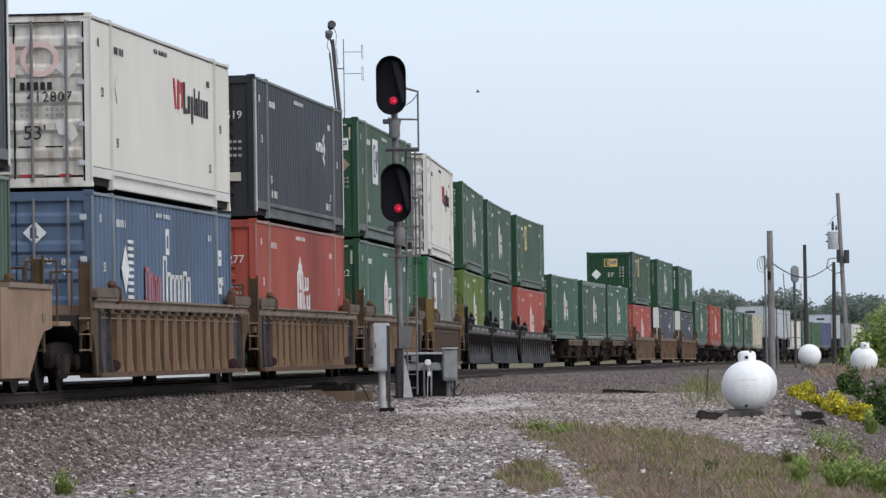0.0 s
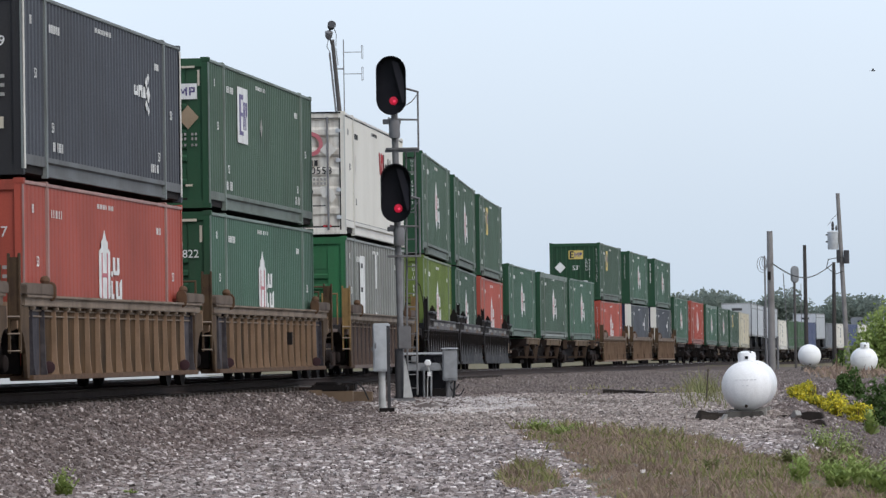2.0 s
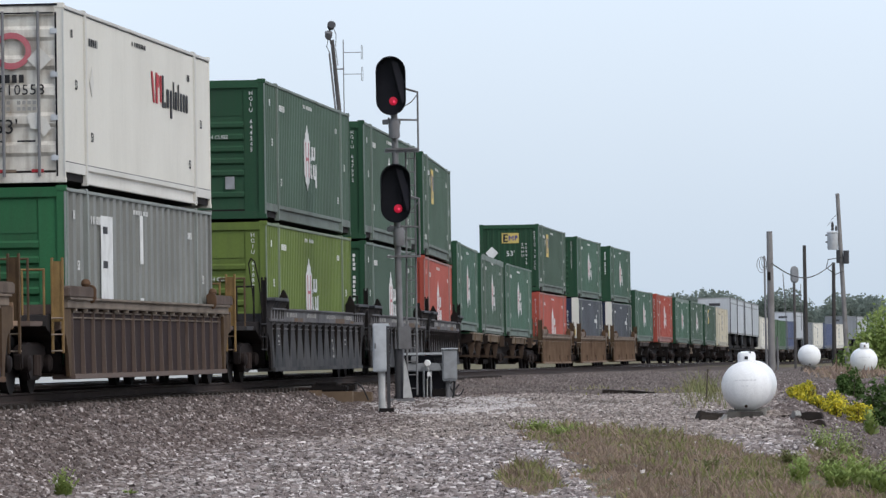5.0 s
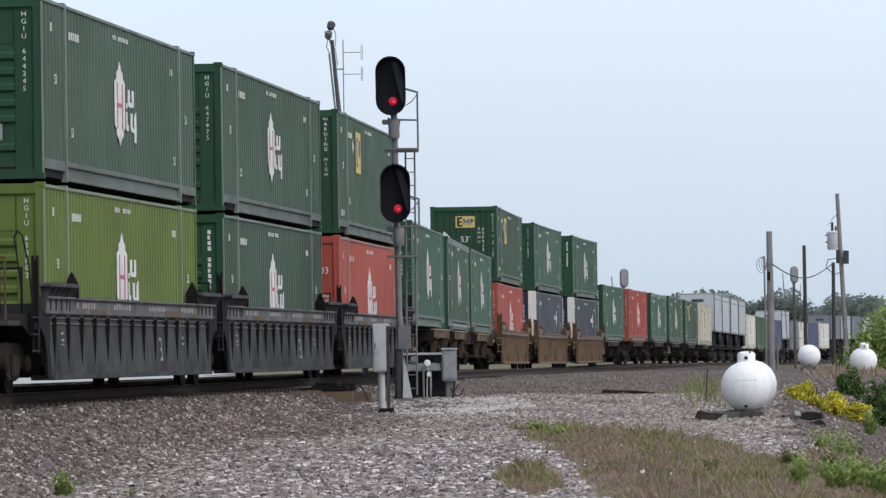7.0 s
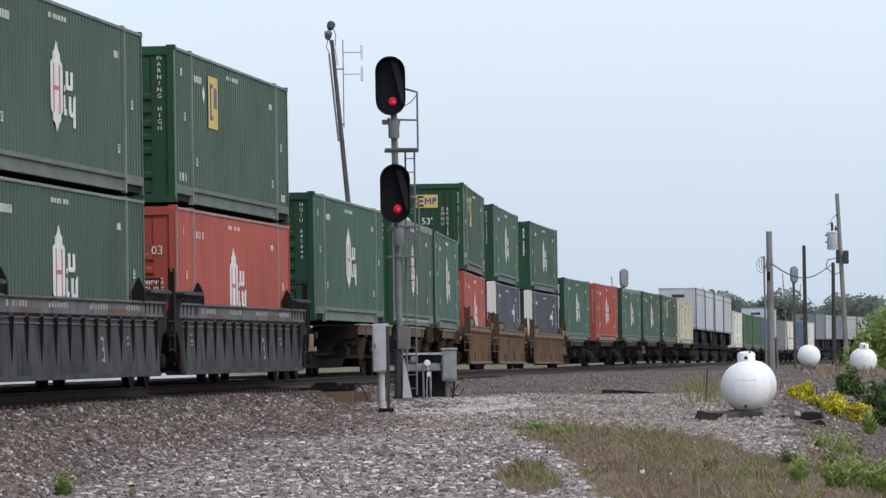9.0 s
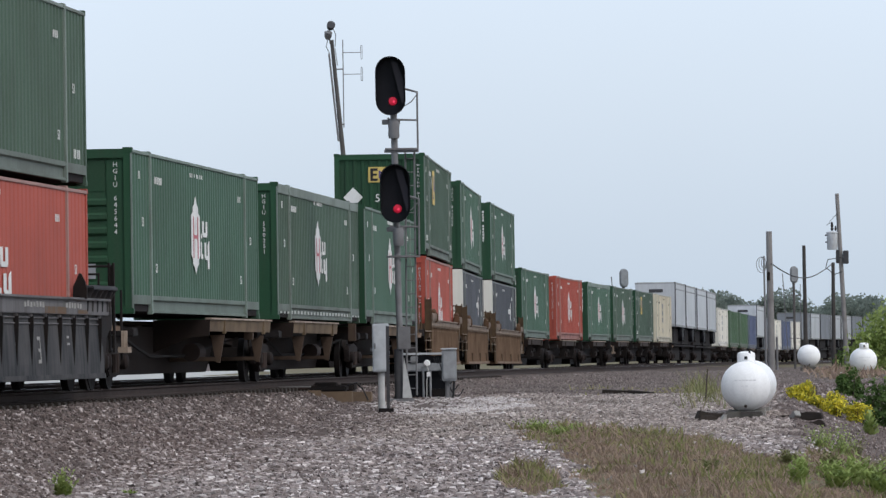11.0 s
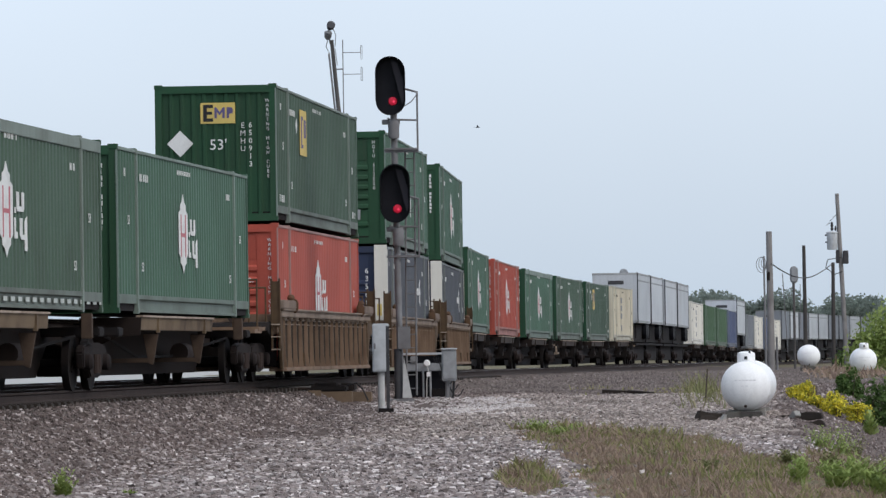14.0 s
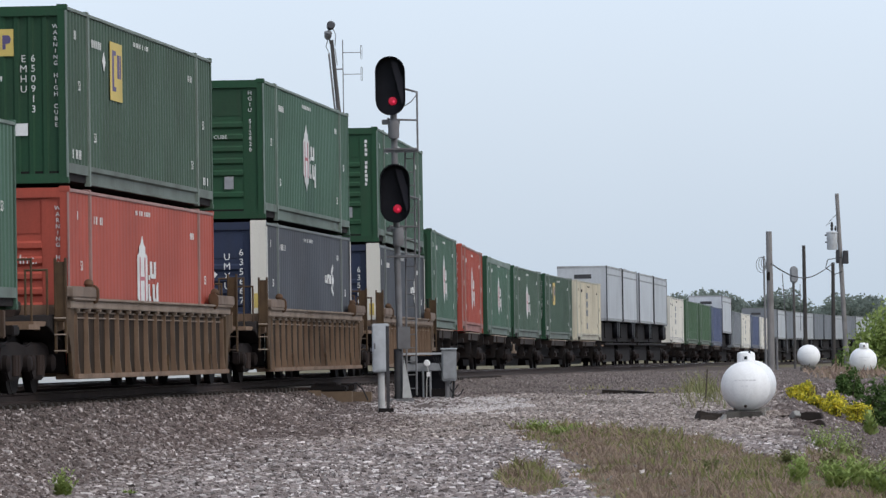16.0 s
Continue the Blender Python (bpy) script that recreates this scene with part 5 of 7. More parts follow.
def ring_plate(rx0, rx1, rz0, rz1, mat, n=24, thick=0.010, name="logo", turn=6.2832):
    """A flat ring, or an arc of one, standing in the x-z plane."""
    v, f = [], []
    for i in range(n + 1):
        a = turn * i / n
        c, q = math.cos(a), math.sin(a)
        v += [(rx0 * c, 0, rz0 * q), (rx1 * c, 0, rz1 * q), (rx1 * c, -thick, rz1 * q), (rx0 * c, -thick, rz0 * q)]
    for i in range(n):
        k = 4 * i
        f += [(k + j, k + (j + 1) % 4, k + 4 + (j + 1) % 4, k + 4 + j) for j in range(4)]
    return raw(name, v, f, mat)


def hub_logo(root, y):
    """Tall white pointed lozenge with a red letter-like figure on it, and white figures beside it."""
    o = [(0, 1.0), (0.10, 0.80), (0.20, 0.74), (0.20, 0.60), (0.34, 0.52), (0.34, -0.50), (0.22, -0.60), (0.22, -0.72), (0.10, -0.80), (0, -0.98), (-0.10, -0.80), (-0.22, -0.72), (-0.22, -0.60),
         (-0.34, -0.50), (-0.34, 0.52), (-0.20, 0.60), (-0.20, 0.74), (-0.10, 0.80)]
    lg = part("logo", cached("hub_logo", lambda: Build().poly([(x * 1.60, z * 0.74) for x, z in o], 1, -0.008, 0).mesh("logo", M["ink_white"])), root, "white pointed emblem", pose(-0.65, y, 1.51))
    ladder = [(-0.32, -0.42), (-0.24, -0.42), (-0.24, -0.05), (0.20, -0.05), (0.20, -0.42), (0.30, -0.42), (0.30, 0.36), (0.20, 0.36), (0.20, 0.02), (-0.24, 0.02), (-0.24, 0.36), (-0.32, 0.36)]
    part("letter", cached("hub_letter", lambda: Build().poly(ladder, 1, -0.013, -0.008).mesh("letter", M["ink_fadered"])), lg, "faded red figure")
    cup = [(0.85, 0.30), (0.85, 0.05), (0.92, 0.0), (1.42, 0.0), (1.50, 0.05), (1.50, 0.30), (1.28, 0.30), (1.28, 0.08), (1.07, 0.08), (1.07, 0.30)]
    part("letter", cached("hub_cup", lambda: Build().poly(cup, 1, -0.008, 0).mesh("letter", M["ink_white"])), lg)
    tail = [(1.12, -0.10), (1.12, -0.36), (1.22, -0.43), (1.52, -0.43), (1.52, -0.60), (1.74, -0.60), (1.74, -0.06), (1.60, -0.10), (1.52, -0.16), (1.52, -0.35), (1.34, -0.35), (1.34, -0.10)]
    part("letter", cached("hub_tail", lambda: Build().poly(tail, 1, -0.008, 0).mesh("letter", M["ink_white"])), lg)
    part("letter", cached("hub_dot", lambda: Build().box(0.68, 0.80, -0.008, 0, -0.03, 0.06).mesh("letter", M["ink_white"])), lg)
    part("letter", cached("hub_bar", lambda: Build().poly([(0.66, -0.10), (0.66, -0.42), (0.92, -0.42), (0.92, -0.32), (0.78, -0.32), (0.78, -0.10)], 1, -0.008, 0).mesh("letter", M["ink_white"])), lg)


def side_marks(root, style, seed, y):
    rng = random.Random(seed)
    ink = M["ink_black"] if style in ("xpo", "cream", "plainwhite") else M["ink_white"]
    rects = tick_marks(rng, -7.35, 2.38, 0.22, 0.14, 1) + tick_marks(rng, -5.65, 2.34, 1.0, 0.13, 5) + tick_marks(rng, -1.3, 2.60, 1.7, 0.08, 6) + tick_marks(rng, 5.0, 2.3, 0.5, 0.12, 3)
    for x, z in ((-6.9, 1.62), (-5.40, 0.82), (5.42, 0.74), (6.85, 1.55)):
        part("marking", writing("53", 0.23, ink), root, "small length marking", pose(x, y - 0.003, z))
    part("marking", plates(rects, ink), root, "small stencilled markings", pose(0, y, 0))
    if style == "hub":
        hub_logo(root, y)
    elif style == "emp":
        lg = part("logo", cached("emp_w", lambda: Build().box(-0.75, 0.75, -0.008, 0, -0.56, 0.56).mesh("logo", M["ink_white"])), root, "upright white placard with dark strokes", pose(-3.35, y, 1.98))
        part("letter", cached("emp_wl", lambda: Build().box(-0.5, -0.3, -0.013, -0.008, -0.4, 0.42).box(-0.3, 0.05, -0.013, -0.008, 0.32, 0.42).box(-0.3, 0.0, -0.013, -0.008, -0.02, 0.06).box(-0.3, 0.05, -0.013, -0.008, -0.4, -0.32)
                               .box(0.08, 0.17, -0.013, -0.008, -0.28, 0.28).box(0.17, 0.25, -0.013, -0.008, -0.02, 0.14).box(0.25, 0.34, -0.013, -0.008, -0.28, 0.28).box(0.42, 0.49, -0.013, -0.008, -0.28, 0.28).box(0.49, 0.60, -0.013, -0.008, 0.20, 0.28).box(0.56, 0.64, -0.013, -0.008, 0.02, 0.26).box(0.49, 0.60, -0.013, -0.008, 0.0, 0.08).mesh("letter", M["ink_purple"])), lg)
        part("marking", plates(tick_marks(rng, -5.75, 0.42, 0.9, 0.17, 3) + tick_marks(rng, 4.9, 0.42, 0.9, 0.17, 3), ink), root, m=pose(0, y, 0))
        part("placard", cached("emp_p", lambda: Build().poly([(0, 0.2), (0.18, 0), (0, -0.2), (-0.18, 0)], 1, -0.006, 0).mesh("placard", M["ink_dull"])), root, "small faded diamond placard", pose(-0.5, y, 1.85))
    elif style == "empy":
        lg = part("logo", cached("emp_y", lambda: Build().box(-0.62, 0.62, -0.008, 0, -0.5, 0.5).mesh("logo", M["ink_yellow"])), root, "upright yellow placard with dark strokes", pose(-3.2, y, 2.05))
        part("letter", cached("emp_yl", lambda: Build().box(-0.42, -0.26, -0.013, -0.008, -0.34, 0.36).box(-0.26, -0.05, -0.013, -0.008, -0.34, -0.26).box(-0.26, -0.05, -0.013, -0.008, 0.28, 0.36).box(0.36, 0.46, -0.013, -0.008, -0.1, 0.3).box(0.1, 0.3, -0.013, -0.008, -0.1, 0.3).mesh("letter", M["ink_purple"])), lg)
        part("placard", cached("empy_p", lambda: Build().poly([(0, 0.17), (0.17, 0), (0, -0.17), (-0.17, 0)], 1, -0.006, 0).mesh("placard", M["ink_white"])), root, "small white diamond placard", pose(-4.45, y, 2.16))
        part("marking", plates(tick_marks(rng, -7.6, 0.42, 0.9, 0.15, 3) + tick_marks(rng, 6.8, 0.42, 0.7, 0.15, 2), ink), root, m=pose(0, y, 0))
    elif style == "umax":
        cup = [(0, 0.16), (0, -0.10), (0.62, -0.10), (0.62, 0.16), (0.46, 0.16), (0.46, 0.0), (0.16, 0.0), (0.16, 0.16)]
        f = 0.66
        cup = [(a * f, c * f) for a, c in cup]
        lg = part("logo", cached("umax", lambda: Build().poly(cup, 1, -0.008, 0).mesh("logo", M["ink_white"])), root, "white block figures beside lozenges", pose(2.7, y, 1.82))
        arch = [(0, -0.12), (0.16, -0.12), (0.16, 0.06), (0.44, 0.06), (0.44, -0.12), (0.60, -0.12), (0.60, 0.20), (0, 0.20)]
        arch = [(a * f, c * f) for a, c in arch]
        part("letter", cached("umax_a", lambda: Build().poly(arch, 1, -0.008, 0).mesh("letter", M["ink_white"])), lg, "", pose(0.75 * f, 0, 0))
        part("letter", cached("umax_b", lambda: Build().poly([(0, -0.12 * f), (0.10 * f, 0.18 * f), (0.34 * f, 0.18 * f), (0.44 * f, -0.12 * f)], 1, -0.008, 0).mesh("letter", M["ink_white"])), lg, "", pose(1.45 * f, 0, 0))
        for q, dz, r in ((1.55, 0.0, 0.20), (1.35, 0.20, 0.13), (1.55, 0.29, 0.11), (1.35, -0.20, 0.13), (1.55, -0.29, 0.11)):
            part("lozenge", cached(("umax_l", r), lambda: Build().poly([(0.0, r * 0.75), (r, 0), (0, -r * 0.75), (-r, 0)], 1, -0.008, 0).mesh("lozenge", M["ink_white"])), lg, "", pose(q, 0, dz))
        part("marking", plates(tick_marks(rng, -5.4, 0.45, 1.1, 0.15, 4) + tick_marks(rng, 4.4, 0.45, 1.0, 0.15, 4), ink), root, m=pose(0, y, 0))
        for x in (-7.96, 7.96):
            part("edge_strip", cached("edgestrip", lambda: Build().box(-0.055, 0.055, -0.012, 0, 0.1, 2.8).mesh("edge_strip", M["white_rail"])), root, "pale edge strip", pose(x, y - 0.008, 0))
    elif style == "xpo":
        part("logo", cached("xpo_r", lambda: Build().poly([(0, 0.25), (0.18, 0.25), (0.40, -0.30), (0.22, -0.30)], 1, -0.008, 0).box(0.55, 0.72, -0.008, 0, -0.30, 0.25).box(0.72, 0.9, -0.008, 0, 0.0, 0.22).box(1.02, 1.16, -0.008, 0, -0.26, 0.22).mesh("logo", M["ink_red"])), root, "red lettering blocks", pose(0.9, y, 2.02))
        part("logo", cached("xpo_k", lambda: Build().box(0, 0.18, -0.008, 0, -0.30, 0.28).box(0.18, 0.4, -0.008, 0, -0.30, -0.2).box(0.55, 0.8, -0.008, 0, -0.28, 0.05).box(0.95, 1.15, -0.008, 0, -0.46, 0.05).box(1.3, 1.42, -0.008, 0, -0.28, 0.22).box(1.55, 1.75, -0.008, 0, -0.28, 0.05)
                            .box(1.9, 2.0, -0.008, 0, -0.28, 0.2).box(2.15, 2.35, -0.008, 0, -0.28, 0.05).box(2.5, 2.7, -0.008, 0, -0.28, 0.05).box(2.85, 3.05, -0.008, 0, -0.28, 0.05).mesh("logo", M["ink_black"])), root, "black lettering blocks", pose(2.15, y, 1.98))
        part("placard", cached("xpo_p", lambda: Build().poly([(0, 0.25), (0.2, 0), (0, -0.25), (-0.2, 0)], 1, -0.006, 0).mesh("placard", M["white_rail"])), root, "pale diamond placard", pose(-5.4, y, 1.75))
    elif style == "star":
        part("logo", plates([(-4.5, -3.9, 1.0 + 0.12 * k, 1.06 + 0.12 * k) for k in range(10)], M["ink_white"], "logo"), root, "white hatched emblem", pose(0, y, 0))
        part("logo", cached("star_d", lambda: Build().poly([(0, 0.42), (0.42, 0), (0, -0.42), (-0.42, 0)], 1, -0.012, -0.006).mesh("logo", M["ink_white"])), root, m=pose(-4.8, y, 1.62))
        def serif(x, w, h):
            """A block figure on two legs with a foot and a cap."""
            return [(x, x + 0.09, 0.98, 0.98 + h), (x + w - 0.09, x + w, 0.98, 0.98 + h), (x - 0.03, x + 0.14, 0.98, 1.04), (x, x + w, 0.98 + h - 0.08, 0.98 + h)]
        reds, whites = [], []
        for k, (w, h) in enumerate(((0.42, 0.72), (0.36, 0.62), (0.36, 0.58), (0.30, 0.55))):
            reds += serif(-2.6 + 0.47 * k, w, h)
        for k, (w, h) in enumerate(((0.46, 0.95), (0.42, 0.66), (0.40, 0.62), (0.40, 0.62), (0.36, 0.62), (0.46, 0.70), (0.40, 0.60))):
            whites += serif(-0.62 + 0.48 * k, w, h)
        part("logo", plates(reds, M["ink_fadered"], "logo"), root, "red lettering blocks", pose(0, y, 0))
        part("logo", plates(whites, M["ink_white"], "logo"), root, "white lettering blocks", pose(0, y, 0))
        for x0, z0, z1 in ((-0.25, 1.95, 2.42), (6.3, 1.85, 2.15), (6.3, 1.30, 1.62)):
            pl = part("placard", plates([(x0, x0 + 0.4, z0, z1)], M["ink_white"], "placard"), root, "small white placard", pose(0, y, 0))
            part("letter", plates([(x0 + 0.1, x0 + 0.28, z0 + 0.12, z1 - 0.12)], M["blue"], "letter", 0.010), pl)
    elif style == "greymark":
        part("logo", plates([(-4.7, -3.5, 0.85, 2.5)], M["ink_white"], "logo"), root, "tall white strip", pose(0, y, 0))
        part("letter", plates([(-4.5, -4.05, 2.20, 2.32), (-4.5, -4.05, 1.62, 1.74), (-4.5, -4.05, 0.98, 1.10)], M["ink_black"], "letter", 0.010), root, m=pose(0, y, 0))
        part("logo", plates([(-0.6, -0.25, 1.75, 2.60), (-0.6, -0.25, 0.55, 1.15)], M["ink_white"], "logo"), root, "white upright bars", pose(0, y, 0))
    elif style == "cream":
        part("logo", plates([(-2.2, -1.1, 1.2 + 0.42 * k, 1.5 + 0.42 * k) for k in range(3)] + [(-2.0, -1.3, 0.55, 0.85)], M["slate"], "logo"), root, "faded dark markings", pose(0, y, 0))


def end_face(root, style, key, x, facing, seed):
    """The end wall that faces along the train, with its ribs, doors and writing."""
    m = pose(x, 0, 0, 0, 0, -90 if facing < 0 else 90)     # local x runs across, -y looks outwards
    wall = M[key]

    def pressed(levels, half, z0, z1, name="end_wall", deep=0.05, tall=0.075):
        """One sheet with level pressed ribs."""
        prof = [(0.0, z0)]
        for z in sorted(levels):
            prof += [(0.0, z - tall), (-deep, z - tall * 0.5), (-deep, z + tall * 0.5), (0.0, z + tall)]
        prof.append((0.0, z1))
        return Build().poly(prof + [(0.05, z1), (0.05, z0)], 0, -half, half).mesh(name, wall)

    def ribbed():
        return pressed((1.95, 1.70, 1.45, 1.20, 0.95, 0.5), 0.84, 0.12, 2.74)

    def flutes():
        prof = [(-1.16, 0.0)]
        for k in range(9):
            c = -0.95 + k * 0.235
            prof += [(c - 0.06, 0.0), (c - 0.03, -0.03), (c + 0.03, -0.03), (c + 0.06, 0.0)]
        prof += [(1.16, 0.0), (1.16, 0.05), (-1.16, 0.05)]
        return Build().poly(prof, 2, 0.12, 2.74).mesh("end_wall", wall)

    number = style[6:] if style.startswith("doors:") else ""
    if number or style == "doors_dark":
        w = part("end_wall", cached(("doorback", key), lambda: Build().box(-1.16, 1.16, 0.02, 0.06, 0.1, 2.76).mesh("end_wall", wall)), root, m=m)
        dm = cached(("leaf", key), lambda: pressed((0.55, 1.02, 1.48, 1.95, 2.42), 0.57, 0.14, 2.72, "door", 0.045, 0.12))
        bar = cached("lockbar", lambda: Build().tube((0, -0.085, 0.1), (0, -0.085, 2.78), 0.026, 8).mesh("locking_bar", M["mast"]))
        for s in (-0.585, 0.585):
            d = part("door", dm, root, m=m @ pose(s, 0, 0))
            for q in (-0.28, 0.30):
                part("locking_bar", bar, d, m=pose(q, 0, 0))
            for z in (0.4, 1.05, 1.75, 2.45):
                part("hinge", cached("hinges", lambda: Build().box(-0.07, 0.05, -0.07, 0, -0.05, 0.05).mesh("hinge", M["galv"], 0.01)), d, m=pose(0.56 if s > 0 else -0.56, 0, z))
        if number:
            for x0, x1, z0, z1 in ((-1.185, -1.155, 0.1, 2.76), (1.155, 1.185, 0.1, 2.76), (-0.012, 0.012, 0.14, 2.72), (-1.14, 1.14, 2.735, 2.76), (-1.2, 1.2, 2.865, 2.90)):
                part("gasket", cached(("gasket", x0, x1, z0), lambda: Build().box(x0, x1, -0.062 if z0 < 2.8 else -0.078, 0.02, z0, z1).mesh("gasket", M["hood"])), root, "black rubber gasket", m)
            faded = M["ink_ghost"] if number == "412807" else M["ink_fadered"]
            part("logo", cached(("ringmark", number), lambda: ring_plate(0.24, 0.33, 0.20, 0.30, faded)), root, "faded red ring", m @ pose(0.44, -0.058, 2.14))
            part("logo", cached(("ringside", number), lambda: Build().box(-0.05, 0.05, -0.012, 0, -0.28, 0.28).mesh("logo", faded)), root, m=m @ pose(-0.02, -0.058, 2.12))
            part("marking", plates([(0.10 + 0.115 * k, 0.18 + 0.115 * k, 1.62, 1.755) for k in range(5)], M["ink_black"]), root, "black identification marks", m @ pose(0, -0.058, 0))
            part("marking", writing(number, 0.24, M["ink_black"], "RIGHT", 1.08), root, "black digits", m @ pose(0.98, -0.06, 1.50))
            part("marking", plates([(0.10 + 0.085 * k, 0.155 + 0.085 * k, z, z + 0.06) for k in range(10) if k % 5 != 4 for z in (1.27, 1.17)], M["ink_dull"]), root, "small faded load marks", m @ pose(0, -0.058, 0))
            for q in (0.22, 0.86):
                part("reflector", cached("redreflect", lambda: plates([(-0.11, 0.09, 0.17, 0.22)], M["ink_red"], "reflector")), root, "red reflective strip", m @ pose(q, -0.062, 0))
            part("sticker", cached("peeled", lambda: Build().poly([(-0.18, 0.12), (-0.02, 0.16), (0.14, 0.05), (0.22, -0.10), (0.10, -0.24), (0.02, -0.12), (-0.12, -0.10)], 1, -0.006, 0).mesh("sticker", M["white_rail"])), root, "peeled sticker remains", m @ pose(0.86, -0.058, 0.98))
            part("marking", plates([(0.06, 0.30, 0.66, 0.69), (0.52, 0.82, 0.66, 0.69)], M["ink_black"]), root, m=m @ pose(0, -0.06, 0))
            part("marking", writing("53'", 0.34, M["ink_black"]), root, "black length marking", m @ pose(0.34, -0.06, 0.90))
            part("placard", cached("diamond", lambda: Build().poly([(0, 0.20), (0.20, 0), (0, -0.20), (-0.20, 0)], 1, -0.012, 0).mesh("placard", M["white_rail"])), root, "stained diamond placard", m @ pose(0.90, -0.058, 2.0))
            part("stain", cached("smudge", lambda: Build().box(-0.6, 0.5, -0.004, 0, -0.05, 0.0).mesh("stain", M["tan_top"])), root, m=m @ pose(0, -0.057, 0.22))
        else:
            part("placard", cached("diamond_w", lambda: Build().poly([(0, 0.2), (0.2, 0), (0, -0.2), (-0.2, 0)], 1, -0.012, 0).mesh("placard", M["ink_white"])), root, "white diamond placard", m @ pose(0.32, -0.058, 2.2))
            part("placard", cached("hatch", lambda: plates([(0.05, 0.5, 1.62 + 0.06 * k, 1.65 + 0.06 * k) for k in range(4)], M["blue_rail"], "placard")), root, m=m @ pose(0, -0.058, 0))
            part("placard_mark", cached("diamond_k", lambda: Build().poly([(-0.08, 0.09), (0.03, 0.09), (0.03, -0.03), (0.08, -0.09), (-0.08, -0.09)], 1, -0.016, -0.012).mesh("placard_mark", M["blue"])), root, m=m @ pose(0.32, -0.058, 2.2))
            part("marking", writing("UMXU", 0.15, M["ink_white"]), root, "white owner code", m @ pose(0.39, -0.060, 1.72))
            part("marking", writing("89\n46", 0.17, M["ink_white"]), root, "white digits in two rows", m @ pose(0.84, -0.060, 1.62))
    elif style == "panel":
        part("end_wall", cached(("flutes", key), flutes), root, m=m)
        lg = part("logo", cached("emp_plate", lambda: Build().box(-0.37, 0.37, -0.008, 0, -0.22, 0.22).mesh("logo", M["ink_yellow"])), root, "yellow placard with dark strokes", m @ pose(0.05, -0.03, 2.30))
        part("letter", cached("emp_pl", lambda: Build().box(-0.31, -0.23, -0.013, -0.008, -0.18, 0.18).box(-0.23, -0.10, -0.013, -0.008, 0.11, 0.18).box(-0.23, -0.12, -0.013, -0.008, -0.03, 0.03).box(-0.23, -0.10, -0.013, -0.008, -0.18, -0.11).mesh("letter", M["ink_black"])), lg)
        peak = [(-0.07, -0.11), (-0.02, -0.11), (-0.02, 0.03), (0.04, -0.05), (0.10, 0.03), (0.10, -0.11), (0.15, -0.11), (0.15, 0.12), (0.11, 0.12), (0.04, 0.02), (-0.03, 0.12), (-0.07, 0.12)]
        flag = [(0.19, -0.11), (0.24, -0.11), (0.24, -0.02), (0.31, -0.01), (0.33, 0.05), (0.31, 0.11), (0.27, 0.12), (0.19, 0.12)]
        for key2, outline in (("peak", peak), ("flag", flag)):
            part("letter", cached(("emp", key2), lambda: Build().poly(outline, 1, -0.013, -0.008).mesh("letter", M["ink_purple"])), lg)
        part("placard", cached("diamond_b", lambda: Build().poly([(0, 0.28), (0.28, 0), (0, -0.28), (-0.28, 0)], 1, -0.012, 0).mesh("placard", M["ink_white"])), root, "white diamond placard", m @ pose(-0.76, -0.03, 1.66))
        part("marking", writing("53'", 0.32, M["ink_white"]), root, "white length marking", m @ pose(0.05, -0.03, 1.62))
        part("marking", writing("E\nM\nH\nU", 0.165, M["ink_white"]), root, "white owner code one letter below the other", m @ pose(0.58, -0.034, 1.78))
        part("marking", writing("6\n5\n0\n9\n1\n3", 0.165, M["ink_white"]), root, "white digits one below the other", m @ pose(0.74, -0.034, 1.62))
        part("placard", plates([(0.42, 0.64, 0.78, 0.98)], M["ink_white"], "placard"), root, m=m @ pose(0, -0.03, 0))
    else:
        part("end_wall", cached(("ribbed", key), ribbed), root, m=m)
        for q in (-1.0, 1.0):
            part("border_panel", cached(("border", key), lambda: Build().box(-0.16, 0.16, -0.02, 0.05, 0.12, 2.74).mesh("border_panel", wall, 0.006)), root, m=m @ pose(q, 0, 0))
        part("top_panel", cached(("tpanel", key), lambda: Build().box(-0.82, 0.82, -0.012, 0.04, 2.14, 2.70).mesh("top_panel", wall, 0.006)), root, m=m)
        if style == "ribs":
            part("marking", writing("HIGH CUBE", 0.115, M["ink_white"]), root, "white stencilled words", m @ pose(0.22, -0.052, 1.70))
            part("marking", writing("53'", 0.24, M["ink_white"]), root, "white length marking", m @ pose(-0.05, -0.052, 1.34))
            part("placard", plates([(0.45, 0.64, 0.62, 0.88)], M["galv_dull"], "placard"), root, "grey document plate", m @ pose(0, -0.052, 0))
            part("placard", plates([(-0.55, -0.05, 0.70, 0.84)], M["ink_dull"], "placard"), root, "dull load plate", m @ pose(0, -0.052, 0))
        elif style == "empend":
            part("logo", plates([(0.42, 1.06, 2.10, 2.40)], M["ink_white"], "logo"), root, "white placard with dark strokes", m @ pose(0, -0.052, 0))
            part("letter", plates([(0.50, 0.54, 2.13, 2.37), (0.54, 0.64, 2.33, 2.37), (0.54, 0.62, 2.235, 2.27), (0.54, 0.64, 2.13, 2.17)], M["ink_black"], "letter"), root, m=m @ pose(0, -0.060, 0))
            part("letter", plates([(0.70, 0.73, 2.17, 2.33), (0.73, 0.77, 2.25, 2.30), (0.77, 0.81, 2.21, 2.26), (0.81, 0.84, 2.25, 2.30), (0.84, 0.87, 2.17, 2.33), (0.91, 0.94, 2.17, 2.33), (0.94, 1.02, 2.30, 2.33), (0.99, 1.02, 2.25, 2.33), (0.94, 1.02, 2.23, 2.26)], M["ink_purple"], "letter"), root, m=m @ pose(0, -0.060, 0))
